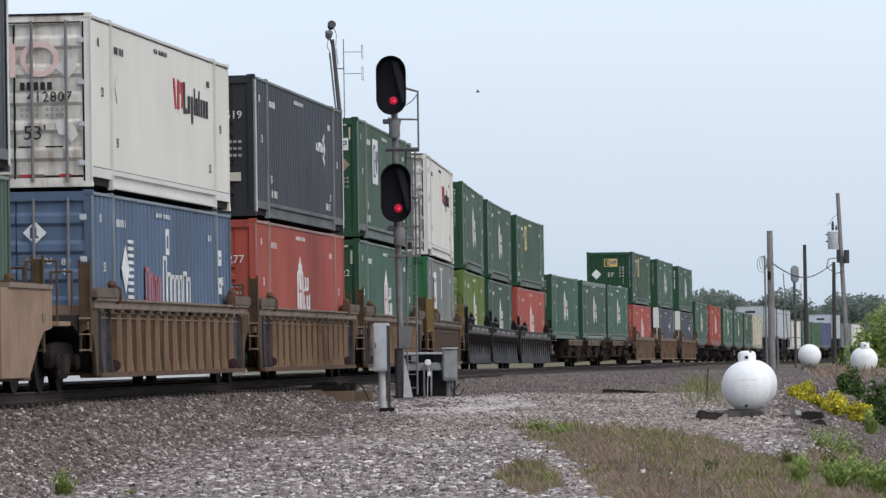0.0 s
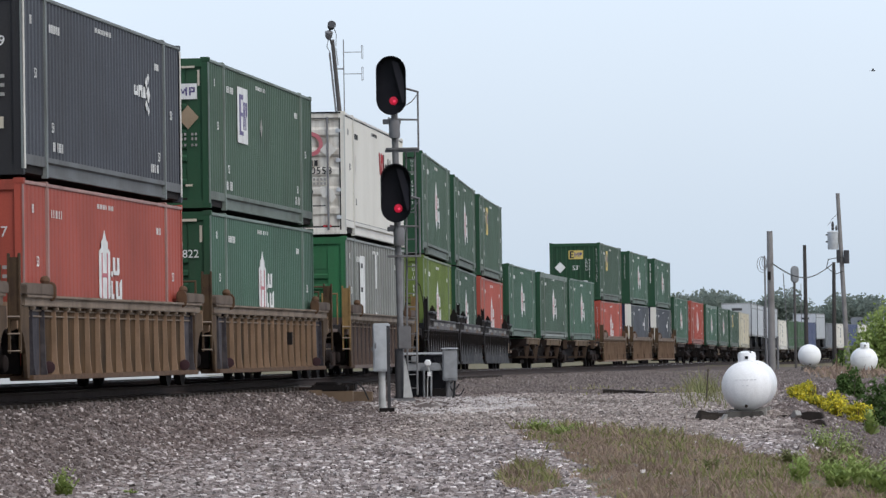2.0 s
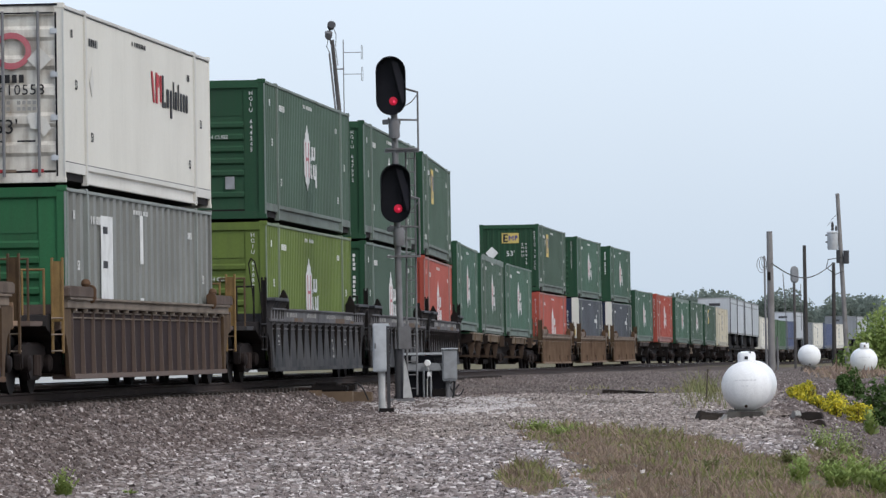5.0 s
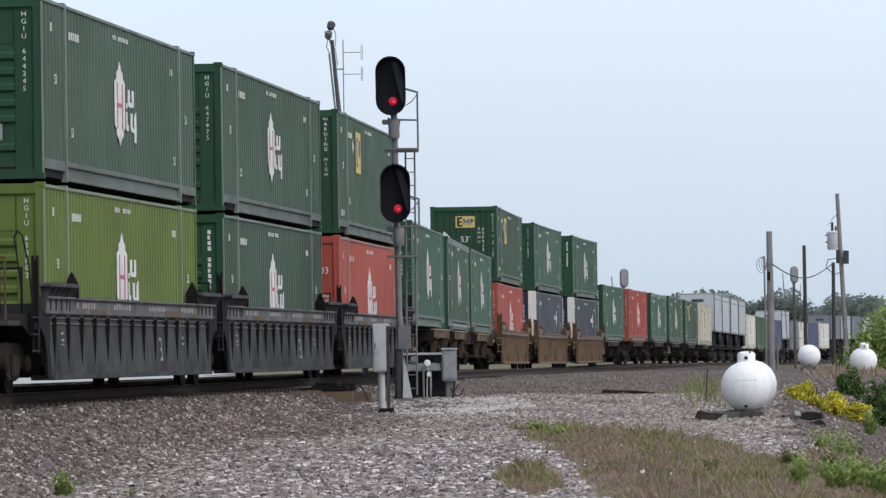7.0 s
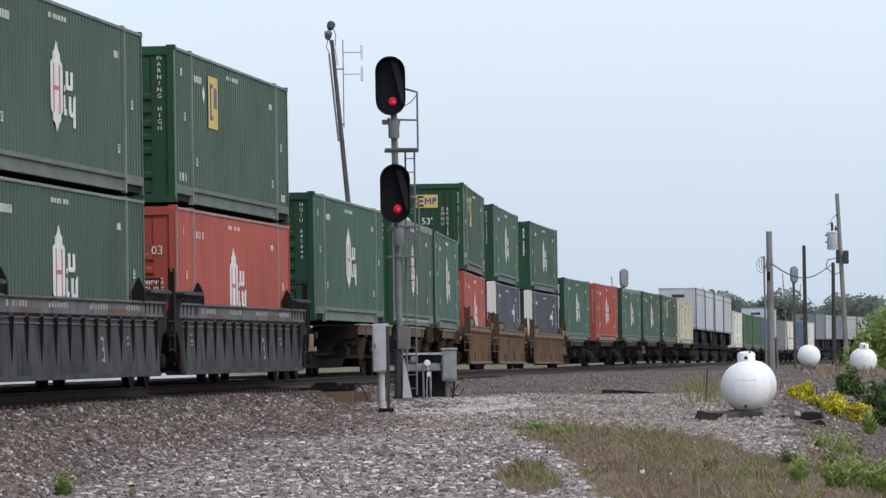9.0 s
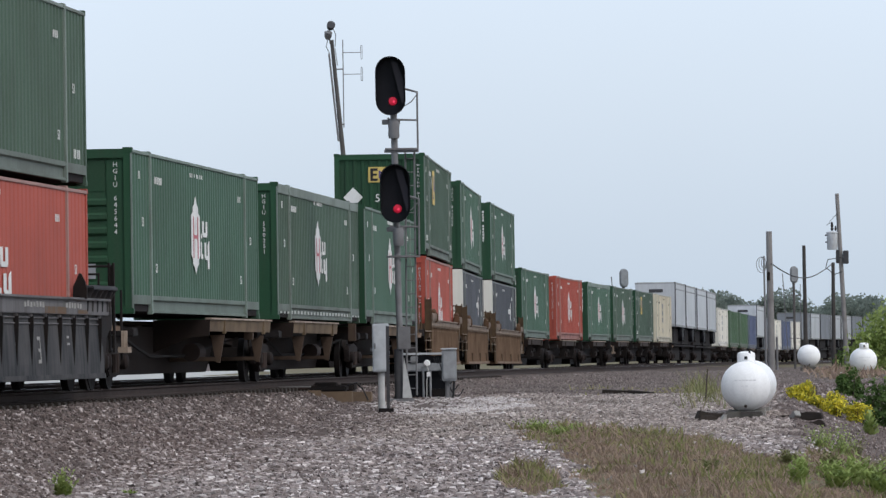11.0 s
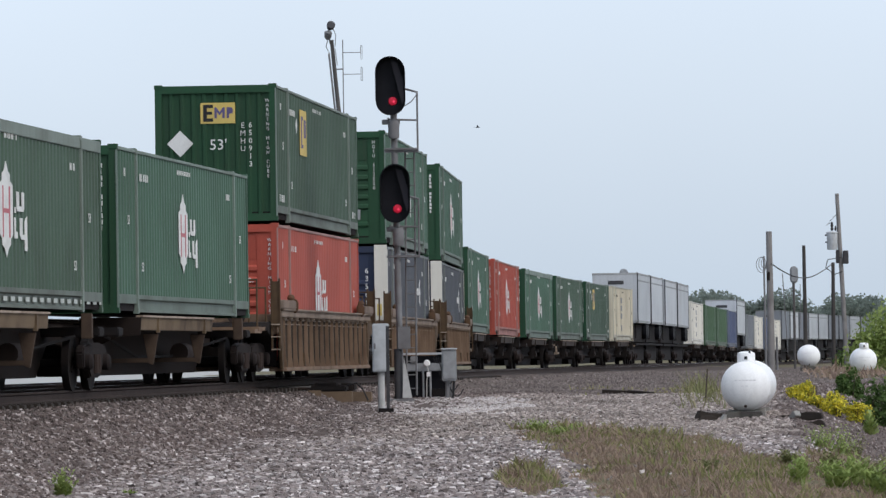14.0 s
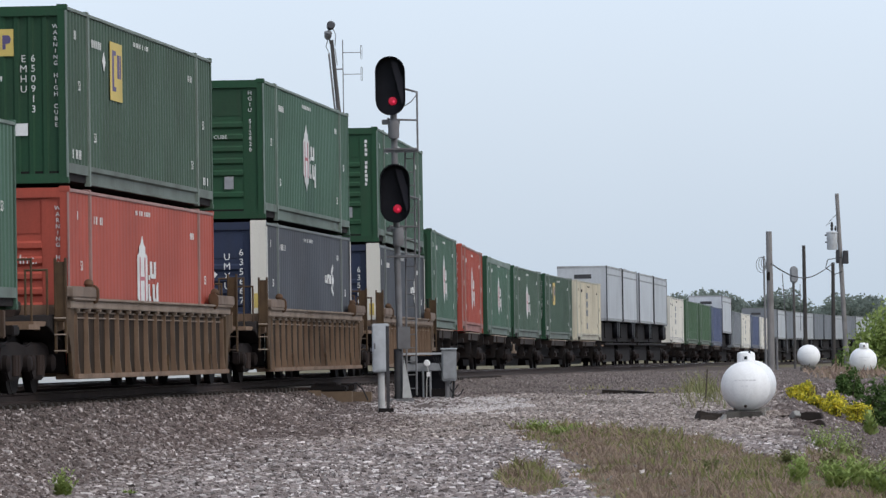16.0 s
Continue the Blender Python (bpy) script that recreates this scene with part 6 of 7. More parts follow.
            part("placard", cached("diamond_t", lambda: Build().poly([(0, 0.23), (0.21, 0), (0, -0.23), (-0.21, 0)], 1, -0.012, 0).mesh("placard", M["ink_tan"])), root, "tan diamond placard", m @ pose(0.88, -0.055, 1.75))
            part("marking", plates([(0.66 + 0.07 * k, 0.70 + 0.07 * k, z, z + 0.05) for k in range(6) if k != 3 for z in (1.40, 1.31, 1.19)], M["ink_dull"]), root, "small white load marks", m @ pose(0, -0.055, 0))
            part("reflector", plates([(0.72, 1.02, 2.70, 2.74), (0.82, 0.95, 0.42, 0.46)], M["ink_cream"], "reflector"), root, "pale reflective strips", m @ pose(0, -0.057, 0))
            part("reflector", plates([(1.07, 1.11, 2.36, 2.66)], M["ink_cream"], "reflector"), root, m=m @ pose(0, -0.024, 0))
        elif style == "idend":
            part("marking", writing("822", 0.22, M["ink_white"], "RIGHT"), root, "white digits", m @ pose(1.06, -0.052, 2.07))
            part("marking", plates([(0.70, 0.74, 2.20, 2.34)], M["ink_white"]), root, m=m @ pose(0, -0.052, 0))
            part("reflector", plates([(0.66, 1.02, 2.70, 2.75)], M["ink_cream"], "reflector"), root, "pale reflective strip", m @ pose(0, -0.057, 0))
            part("reflector", plates([(1.07, 1.12, 2.30, 2.62)], M["ink_cream"], "reflector"), root, m=m @ pose(0, -0.024, 0))
        elif style.startswith("marks"):
            digits = style[5:]
            if digits:
                part("marking", writing(digits, 0.23, M["ink_white"], "RIGHT"), root, "white digits", m @ pose(1.04, -0.054, 2.07))
            if digits == "03":
                part("marking", writing("WARNING\nHIGH CUBE", 0.16, M["ink_white"], "RIGHT"), root, "white warning words", m @ pose(1.04, -0.054, 1.42))
            else:
                part("marking", plates([(0.55 + 0.10 * k, 0.62 + 0.10 * k, z, z + 0.055) for k in range(5) for z in (1.50, 1.36, 1.22)], M["ink_dull"]), root, "small white load marks", m @ pose(0, -0.054, 0))
                part("placard", plates([(0.62, 1.0, 0.72, 0.90)], M["ink_cream"], "placard"), root, "cream load plate", m @ pose(0, -0.054, 0))
        elif style == "redend":
            part("marking", writing("Inc.", 0.22, M["ink_white"]), root, "white lettering", m @ pose(0.62, -0.06, 1.72))
    # running letters down the border, as upright rows of bars
    if style == "ribs":
        if seed in CODES:
            part("marking", writing("\n".join(CODES[seed]), 0.118, M["ink_white"]), root, "white identification letters one below the other", m @ pose(1.0, -0.024, 2.02))
        else:
            part("marking", plates([(0.97, 1.035 - 0.015 * (k % 3 == 1), 2.50 - 0.108 * k, 2.58 - 0.108 * k) for k in range(11) if k != 4], M["ink_white"]), root, "white identification marks", m @ pose(0, -0.024, 0))
    if style in ("panel", "redend"):
        part("marking", writing("W\nA\nR\nN\nI\nN\nG\n\nH\nI\nG\nH\n\nC\nU\nB\nE", 0.10, M["ink_white"]), root, "white warning words down the edge", m @ pose(1.11, -0.035, 1.75))


def bottom_rail(mat):
    """Base rail: a lipped channel between the lifting posts, only its upper half past them."""
    b = Build().poly([(0.07, 0.03), (-0.02, 0.03), (-0.02, 0.075), (0.03, 0.085), (0.03, 0.235), (-0.022, 0.26), (-0.022, 0.335), (0.07, 0.335)], 0, -POST, POST)
    for s in (-1, 1):
        b.poly([(0.07, 0.175), (-0.012, 0.175), (-0.012, 0.335), (0.07, 0.335)], 0, s * POST, s * (L / 2 - 0.1))
    return b.mesh("bottom_rail", mat)


CODES = {11: "HGIU 638802", 12: "HGIU 644245", 14: "HGIU 647975", 16: "WARNING HIGH", 17: "HGIU 645644", 18: "HGIU 520251", 23: "HGIU 512820"}


def container(name, key, style, end, label, sheet="fine", seed=1, end_key=None, rail=None, stripe=None):
    """A 53 ft container with corrugated or plain sides."""
    root = thing(name, label, "container", "containers on the train")
    wall, rl = M[key], M[rail or key + "_rail"]
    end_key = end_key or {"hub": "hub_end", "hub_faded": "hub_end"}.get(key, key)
    pitch, depth = {"fine": (0.30, 0.032), "coarse": (0.42, 0.06), "deep": (0.66, 0.15), "plain": (1.22, 0.004), "shallow": (0.34, 0.010)}[sheet]
    for s in (-1, 1):
        turn = pose(0, -1.285, 0) if s < 0 else pose(0, 1.285, 0, 0, 0, 180)
        part("side_panel", cached(("side", key, sheet), lambda: side_sheet(pitch, depth, -L / 2 + 0.08, L / 2 - 0.08, 0.33, 2.83, wall)), root, m=turn)
        part("bottom_rail", cached(("brail", key, rail), lambda: bottom_rail(rl)), root, m=turn)
        part("top_rail", cached(("trail", key, stripe), lambda: Build().box(-L / 2 + 0.1, L / 2 - 0.1, -0.02, 0.07, 2.68 if stripe else 2.82, 2.875).mesh("top_rail", M[key + "_post"], 0.006)), root, m=turn)
        for x in (-POST, POST):
            part("side_post", cached(("post", key), lambda: Build().box(-0.065, 0.065, -0.036, 0.06, 0.0, 2.82).mesh("side_post", M[key + "_post"], 0.008)), root, m=turn @ pose(x, 0, 0))
            part("lifting_casting", cached(("casting", key), lambda: Build().box(-0.10, 0.10, -0.026, 0.12, 2.81, 2.905).mesh("lifting_casting", M[key + "_post"], 0.012)), root, m=turn @ pose(x, 0, 0))
        for x in (-L / 2 + 0.07, L / 2 - 0.07):
            front = (x < 0) == (s < 0)
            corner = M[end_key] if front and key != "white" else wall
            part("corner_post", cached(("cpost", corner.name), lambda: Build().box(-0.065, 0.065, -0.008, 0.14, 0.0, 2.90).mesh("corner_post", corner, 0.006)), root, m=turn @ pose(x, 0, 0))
            for z in (0.0, 2.82):
                part("corner_casting", cached(("corner", corner.name), lambda: Build().box(-0.075, 0.075, -0.018, 0.15, 0.0, 0.09).mesh("corner_casting", corner, 0.008)), root, m=turn @ pose(x, 0, z))
            if front and s < 0:
                # Pale strip stands in for the light caught by the corner edge.
                part("edge_strip", cached(("cedge", key), lambda: Build().box(-0.078, -0.04, -0.016, 0.012, 0.10, 2.81).mesh("edge_strip", M[key + "_post"])), root, "thin pale highlight along the corner", turn @ pose(x, 0, 0))
    part("roof", cached(("roof", key), lambda: Build().box(-L / 2 + 0.05, L / 2 - 0.05, -1.25, 1.25, 2.80, 2.862).mesh("roof", wall)), root)
    part("floor", cached(("floor", key), lambda: Build().box(-L / 2 + 0.05, L / 2 - 0.05, -1.25, 1.25, 0.05, 0.20).mesh("floor", M["dark"])), root)
    for x in (-L / 2 + 0.05, L / 2 - 0.05):
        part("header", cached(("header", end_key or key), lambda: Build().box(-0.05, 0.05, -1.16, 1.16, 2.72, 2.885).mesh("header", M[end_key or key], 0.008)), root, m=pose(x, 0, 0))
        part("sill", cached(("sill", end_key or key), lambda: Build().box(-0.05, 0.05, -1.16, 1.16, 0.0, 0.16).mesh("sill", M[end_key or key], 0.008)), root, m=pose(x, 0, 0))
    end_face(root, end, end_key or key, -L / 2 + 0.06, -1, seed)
    part("end_wall", cached(("rear", key), lambda: Build().box(-0.03, 0.03, -1.16, 1.16, 0.12, 2.74).mesh("end_wall", wall)), root, m=pose(L / 2 - 0.06, 0, 0))
    if style:
        side_marks(root, style, seed, -1.294)
    if key == "white":
        for z in (0.336, 2.800):
            part("seam", cached(("seam", z), lambda: Build().box(-L / 2 + 0.12, L / 2 - 0.12, -0.006, 0, z, z + 0.014).mesh("seam", M["dark2"])), root, "thin dark seam", pose(0, -1.288, 0))
    if stripe == "dots":
        part("stripe", plates([(-7.75 + 0.62 * k, -7.43 + 0.62 * k, 0.13, 0.20) for k in range(26)], M["ink_dots"], "stripe"), root, "row of white reflector dashes", pose(0, -1.286, 0))
    return root


def trailer(length, key, label):
    """A semi-trailer on a flat wagon: box, wheels at the rear, landing legs."""
    root = thing("semi_trailer", label, "trailer", "trailers on the train")
    h = length / 2
    part("box", cached(("tbox", key, length), lambda: Build().box(-h, h, -1.28, 1.28, 0.0, 2.85).mesh("box", M[key], 0.02)), root)
    for z in (0.02, 2.74):
        part("rail", cached(("trl", key, length, z), lambda: Build().box(-h - 0.01, h + 0.01, -1.30, 1.30, z, z + 0.12).mesh("rail", M[key + "_rail"], 0.01)), root)
    for k in (0, 1):
        part("side_post", cached(("tpost", key), lambda: Build().box(-0.04, 0.04, -1.293, -1.27, 0.1, 2.76).mesh("side_post", M[key + "_rail"])), root, m=pose(-h + 0.05 + k * (length - 0.1), 0, 0))
    part("marking", cached(("tmark", key), lambda: Build().box(-0.013, 0, -0.5, 0.4, 2.2, 2.42).mesh("marking", M["dark2"])), root, "dark lettering blocks", pose(-h - 0.002, 0, 0))
    # The wide lower box is added to close the bright gap under the trailer.
    part("chassis", cached(("chs", length), lambda: Build().box(-h + 0.3, h - 0.3, -0.95, 0.95, -1.08, -0.08).box(-h + 0.5, h - 0.4, -0.55, 0.55, -0.08, 0.0).mesh("chassis", M["dark"])), root, "dark underframe with an added filler box")
    part("landing_gear", cached("legs", lambda: Build().box(-0.08, 0.08, -1.0, -0.84, -0.85, 0).box(-0.08, 0.08, 0.84, 1.0, -0.85, 0).box(-0.16, 0.16, -1.05, -0.8, -0.88, -0.84).box(-0.05, 0.05, -0.9, 0.9, -0.4, -0.3).mesh("landing_gear", M["dark"])), root, m=pose(-h + 2.4, 0, 0))
    part("bogie_frame", cached("tbogie", lambda: Build().box(-1.3, 1.3, -0.6, 0.6, -0.35, 0.0).mesh("bogie_frame", M["dark"], 0.02)), root, m=pose(h - 2.2, 0, 0))
    wheel = cached("twheel", lambda: Build().lathe([(0.25, -0.16), (0.48, -0.15), (0.5, -0.08), (0.5, 0.08), (0.48, 0.15), (0.25, 0.16)], 20, pose(0, 0, 0, 90, 0, 0)).mesh("tyre", M["hood"], smooth=True))
    for x in (h - 2.85, h - 1.6):
        for y in (-1.08, 1.08):
            part("tyre", wheel, root, m=pose(x, y, -0.42))
    for y in (-1.0, 1.0):
        part("mud_flap", cached("flap", lambda: Build().box(-0.02, 0.02, -0.25, 0.25, -0.85, -0.1).mesh("mud_flap", M["dark"])), root, m=pose(h - 0.8, y, 0))
    # Gap shade between trailers is put into the dark frame and post colour.
    part("rear_frame", cached(("tdoor", key), lambda: Build().box(-0.02, 0.03, -1.31, 1.31, -0.05, 2.9).mesh("rear_frame", M["dark2"], 0.01)), root, "rear door frame darkened for the gap", pose(h + 0.02, 0, 0))
    part("front_edge", cached(("tedge", key), lambda: Build().box(-0.05, 0.05, -1.315, -1.26, 0.0, 2.87).mesh("front_edge", M["dark2"])), root, "front corner post darkened for the gap", pose(-h + 0.03, 0, 0))
    part("side_stripe", cached(("tstr", key, length), lambda: Build().box(-h + 0.4, h - 0.4, -1.288, -1.27, 2.38, 2.46).mesh("side_stripe", M[key + "_rail"])), root, "dull upper side band")
    return root


# ---- wagons ----
WHEELS = []
SPUN = []


def truck(root, x, name="truck"):
    """A two-axle bogie: side frames with springs, bolster, wheelsets."""
    t = part(name, cached("bolster", lambda: Build().box(-0.22, 0.22, -1.05, 1.05, 0.42, 0.72).mesh("truck", M["dark"], 0.03)), root, "dark cast-steel bogie", pose(x, 0, 0))
    sf = cached("sideframe", lambda: Build().poly([(-1.18, 0.62), (-1.10, 0.74), (-0.5, 0.80), (0.5, 0.80), (1.10, 0.74), (1.18, 0.62), (1.12, 0.36), (0.72, 0.40), (0.42, 0.20), (-0.42, 0.20), (-0.72, 0.40), (-1.12, 0.36)], 1, -0.07, 0.07).mesh("side_frame", M["frame_cast"], 0.025))
    cap = cached("axlecap", lambda: Build().lathe([(0.14, -0.06), (0.14, 0.04), (0.10, 0.08), (0.04, 0.09)], 14, pose(0, 0, 0, 90, 0, 0)).mesh("bearing", M["frame_cast"], smooth=True))
    spring = cached("springs", lambda: Build().tube((-0.12, 0, 0.28), (-0.12, 0, 0.6), 0.06, 8).tube((0.12, 0, 0.28), (0.12, 0, 0.6), 0.06, 8).mesh("spring", M["rust"]))
    for s in (-1, 1):
        part("side_frame", sf, t, m=pose(0, s * 1.0, 0))
        part("spring", spring, t, m=pose(0, s * 1.09, 0))
        for q in (-0.89, 0.89):
            part("bearing", cap, t, m=pose(q, s * 1.10, 0.47) if s < 0 else pose(q, s * 1.10, 0.47, 0, 0, 180))
    def ws():
        b = Build().tube((0, -0.95, 0), (0, 0.95, 0), 0.08, 10)
        for s in (-1, 1):
            b.lathe([(0.10, -0.07), (0.30, -0.05), (0.42, -0.06), (0.47, -0.065), (0.455, 0.06), (0.40, 0.065), (0.28, 0.03), (0.10, 0.07)], 28, pose(0, s * 0.775, 0, 90 * s, 0, 0))
        b.box(-0.02, 0.02, -0.86, -0.84, -0.25, 0.25)
        return b.mesh("wheelset", M["dark"], smooth=True)
    wm = cached("wheelset", ws)
    for q in (-0.89, 0.89):
        WHEELS.append(part("wheelset", wm, t, "rusty steel wheels on an axle", pose(q, 0, 0.455)))
    return t


def coupler(root, x, d):
    part("coupler", cached("coupler", lambda: Build().box(0, 1.5, -0.09, 0.09, 0.78, 0.98).box(1.3, 1.65, -0.17, 0.13, 0.72, 1.02).mesh("coupler", M["rust"], 0.02)), root, "rusty knuckle coupler", pose(x, 0, 0, 0, 0, 0 if d > 0 else 180))
    part("air_hose", cached("hose", lambda: Build().path([(0.9, -0.35, 0.75), (1.2, -0.32, 0.45), (1.55, -0.25, 0.4), (1.8, -0.2, 0.6)], 0.028).mesh("air_hose", M["cable"])), root, m=pose(x, 0, 0, 0, 0, 0 if d > 0 else 180))


def well_wagon(paint, label, front, rear, ribs=20, skirted=False):
    """One unit of a well wagon. front, rear: True where it has its own end, False where it shares a bogie with the next unit."""
    root = thing("well_wagon", label, "railway wagon", "wagons of the train")
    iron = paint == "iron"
    body, top, inner = M[paint], M[paint + "_top"], M[paint + "_in"]
    half, y = 9.0, 1.47
    low = 1.24 if iron else 1.345                           # underside of the chord
    base_in = {"iron": -y + 0.03}.get(paint, -y + 0.125)
    top_in = -y + (0.075 if iron else 0.115)
    chord = cached(("chord", paint), lambda: Build().box(-half, half, -y, -y + 0.17, low, 1.52).box(-half, half, -y - 0.05, -y + 0.17, 1.475, 1.52).mesh("chord", top, 0.012))
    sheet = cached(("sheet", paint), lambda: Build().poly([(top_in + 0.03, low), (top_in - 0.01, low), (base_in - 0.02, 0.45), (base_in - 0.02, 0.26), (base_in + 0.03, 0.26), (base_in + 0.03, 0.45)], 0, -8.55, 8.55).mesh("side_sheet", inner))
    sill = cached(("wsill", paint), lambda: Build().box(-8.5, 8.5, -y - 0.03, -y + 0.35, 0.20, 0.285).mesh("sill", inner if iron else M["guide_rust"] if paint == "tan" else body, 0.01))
    if iron:
        outline = [(-y + 0.075, low), (-y - 0.02, low), (-y - 0.02, low - 0.20), (-y + 0.01, 0.42), (-y + 0.03, 0.42)]
    elif paint == "umber":
        outline = [(top_in, low), (-y + 0.055, low), (-y + 0.05, 0.8), (-y + 0.03, 0.28), (base_in, 0.28)]
    else:
        outline = [(top_in, low), (-y + 0.035, low), (-y + 0.03, 0.95), (-y + 0.02, 0.5), (-y - 0.01, 0.28), (base_in, 0.28), (base_in, 0.45)]
    rib = cached(("rib", paint), lambda: Build().poly(outline, 0, -0.022, 0.022).mesh("rib", body if not iron else M["dark"], 0.005))
    end_rib = cached(("rib", paint, "end"), lambda: Build().poly(outline, 0, -0.022, 0.022).mesh("rib", M["end_rib"], 0.005))
    cap = cached(("ribcap", paint), lambda: Build().box(-0.05, 0.05, -y - 0.01, -y + 0.07, low - 0.05, low).mesh("rib_cap", top, 0.008))
    rod = cached(("rods", paint), lambda: Build().tube((-8.4, top_in - 0.03, 0), (8.4, top_in - 0.03, 0), 0.013, 6).mesh("rod", top))
    for s in (-1, 1):
        turn = pose(0, 0, 0) if s < 0 else pose(0, 0, 0, 0, 0, 180)
        part("chord", chord, root, "wide flat top chord", turn)
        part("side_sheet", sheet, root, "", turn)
        part("sill", sill, root, "", turn)
        if s < 0:
            for a, b in ((-8.56, -7.3), (7.55, 8.56)):
                if paint == "tan":
                    part("end_sheet", cached(("esheet", a, base_in), lambda: Build().poly([(top_in, low), (top_in - 0.017, low), (base_in - 0.027, 0.45), (base_in - 0.027, 0.29), (base_in, 0.29), (base_in, 0.45)], 0, a, b).mesh("end_sheet", M["end_rib"])), root, "black end sheet", turn)
            for z in (low - 0.06, low - 0.15):
                part("rod", rod, root, "", turn @ pose(0, 0, z))
        n = ribs if s < 0 else 6
        for k in range(n):
            x = -8.2 + 16.4 * k / (n - 1)
            dirty = s < 0 and paint == "tan" and k in (0, 1, n - 1)
            r = part("rib", end_rib if dirty else rib, root, "black end rib with pale streaks" if dirty else "", turn @ pose(x, 0, 0))
            if s < 0:
                part("rib_cap", cap, r)
            if s < 0 and paint == "brown" and k in (3, 9, 14):
                part("foot_gusset", cached("fgus", lambda: Build().poly([(-0.02, 0.29), (0.30, 0.29), (0.02, 0.58), (-0.02, 0.58)], 1, -y - 0.02, -y + 0.02).mesh("foot_gusset", M["post_brown"], 0.006)), r, "dark triangular gusset")
        for d in (-1, 1):
            gt = turn @ pose(d * 8.0, 0, 0)
            if iron:
                g = part("guide", cached("guide_i", lambda: Build().poly([(-1.2, 1.66), (1.2, 1.66), (1.2, 1.71), (1.0, 1.73), (-1.0, 1.73), (-1.2, 1.71)], 1, -y - 0.13, -y + 0.10).mesh("guide", M["iron_edge"], 0.01)), root, "raised black guide plate on fins", gt)
                for q in (-1.1, -0.62, -0.14, 0.34, 0.82, 1.1):
                    part("fin", cached("guide_fin", lambda: Build().poly([(-y + 0.06, 1.30), (-y - 0.015, 1.30), (-y - 0.03, 1.50), (-y - 0.12, 1.66), (-y + 0.06, 1.66)], 0, -0.02, 0.02).mesh("fin", body)), g, "", pose(q, 0, 0))
                part("spear", cached("spear", lambda: Build().poly([(-y - 0.08, 1.50), (-y + 0.15, 1.50), (-y + 0.15, 1.70), (-y + 0.10, 1.80), (-y + 0.05, 1.92), (-y + 0.02, 1.92), (-y - 0.05, 1.78), (-y - 0.08, 1.68)], 0, -0.05, 0.05).mesh("spear", M["dark"], 0.008)), g, "pointed black guide fin", pose(-d * 1.55, 0, 0))
            else:
                g = part("guide", cached(("guide", paint), lambda: Build().poly([(-1.15, 1.52), (1.15, 1.52), (1.15, 1.67), (1.05, 1.70), (-1.05, 1.70), (-1.15, 1.67)], 1, -y - 0.06, -y + 0.12).mesh("guide", M[paint + "_block"], 0.015)), root, "low dark guide block", gt)
                part("guide_plate", cached(("gplate", paint), lambda: Build().poly([(-y - 0.09, 1.52), (-y - 0.05, 1.44), (-y + 0.0, 1.43), (-y + 0.04, 1.47), (-y + 0.09, 1.56), (-y + 0.10, 1.70), (-y + 0.05, 1.74), (-y - 0.04, 1.735), (-y - 0.09, 1.67)], 0, -0.05, 0.05).mesh("guide_plate", M["guide_rust"], 0.012)), g, "rounded rusty end plate", pose(-d * 1.22, 0, 0))
                part("lump", cached("glump", lambda: Build().lathe([(0.06, 0.0), (0.085, 0.05), (0.07, 0.10), (0.03, 0.13)], 9, pose(0, -y + 0.03, 1.70)).mesh("lump", M["guide_rust"], smooth=True)), g, "", pose(-d * 0.9, 0, 0))
    for k, (x, z, s) in enumerate(((-6.9, 0.40, 0.10), (7.1, 0.38, 0.10))):
        if paint == "tan":
            part("lug", cached(("lug", s), lambda: Build().lathe([(s * 0.6, -0.03), (s, -0.02), (s, 0.02), (s * 0.6, 0.03)], 10, pose(0, 0, 0, 0, 90, 0)).mesh("lug", M["lug"], smooth=True)), root, "purple-brown round lug", pose(x, -y + 0.02, z))
    if iron:
        rng = random.Random(len(label) + ribs)
        for x0 in (-6.2, -2.6, 1.2, 4.6):
            rects = [(x0 + 0.26 * q, x0 + 0.26 * q + 0.17, 1.34 + 0.01 * (q % 2), 1.34 + 0.075 + 0.03 * rng.random()) for q in range(7) if rng.random() < 0.9]
            part("mark", plates(rects, M["ink_dull"], "mark", 0.004), root, "worn white lettering bars", pose(0, -y - 0.001, 0))
        for x0, w, z0, z1 in ((-4.9, 1.6, 1.25, 1.33), (3.0, 1.9, 1.25, 1.36), (6.0, 0.9, 1.26, 1.32)):
            part("rust_patch", plates([(x0, x0 + w, z0, z1)], M["rust_patch"], "rust_patch", 0.003), root, "brown rust patch", pose(0, -y - 0.001, 0))
        for x0, z0 in ((-7.5, 0.72), (0.6, 0.55), (5.1, 0.66)):
            part("mark", plates([(x0, x0 + 0.30, z0, z0 + 0.05), (x0 + 0.05, x0 + 0.28, z0 + 0.09, z0 + 0.13), (x0, x0 + 0.2, z0 + 0.2, z0 + 0.24)], M["ink_dull"], "mark", 0.004), root, "small stencilled marks", pose(0, -y + 0.035, 0))
        for x0 in (2.45,):
            part("figure", plates([(0, 0.25, 0.0, 0.055), (0.06, 0.25, 0.18, 0.23), (0, 0.25, 0.36, 0.415), (0.195, 0.25, 0.055, 0.18), (0.195, 0.25, 0.23, 0.36)], M["ink_dull"], "figure", 0.004),
                 root, "large worn white figure", pose(x0, -y + 0.008, 0.47, -4))
    elif paint == "tan" and rear and not front:
        part("mark", cached("mkplate", lambda: Build().box(-0.05, 0.05, -y - 0.02, -y + 0.10, 0.75, 1.02).mesh("mark", M["dark"])), root, "dark patch plate", pose(2.6, 0, 0))
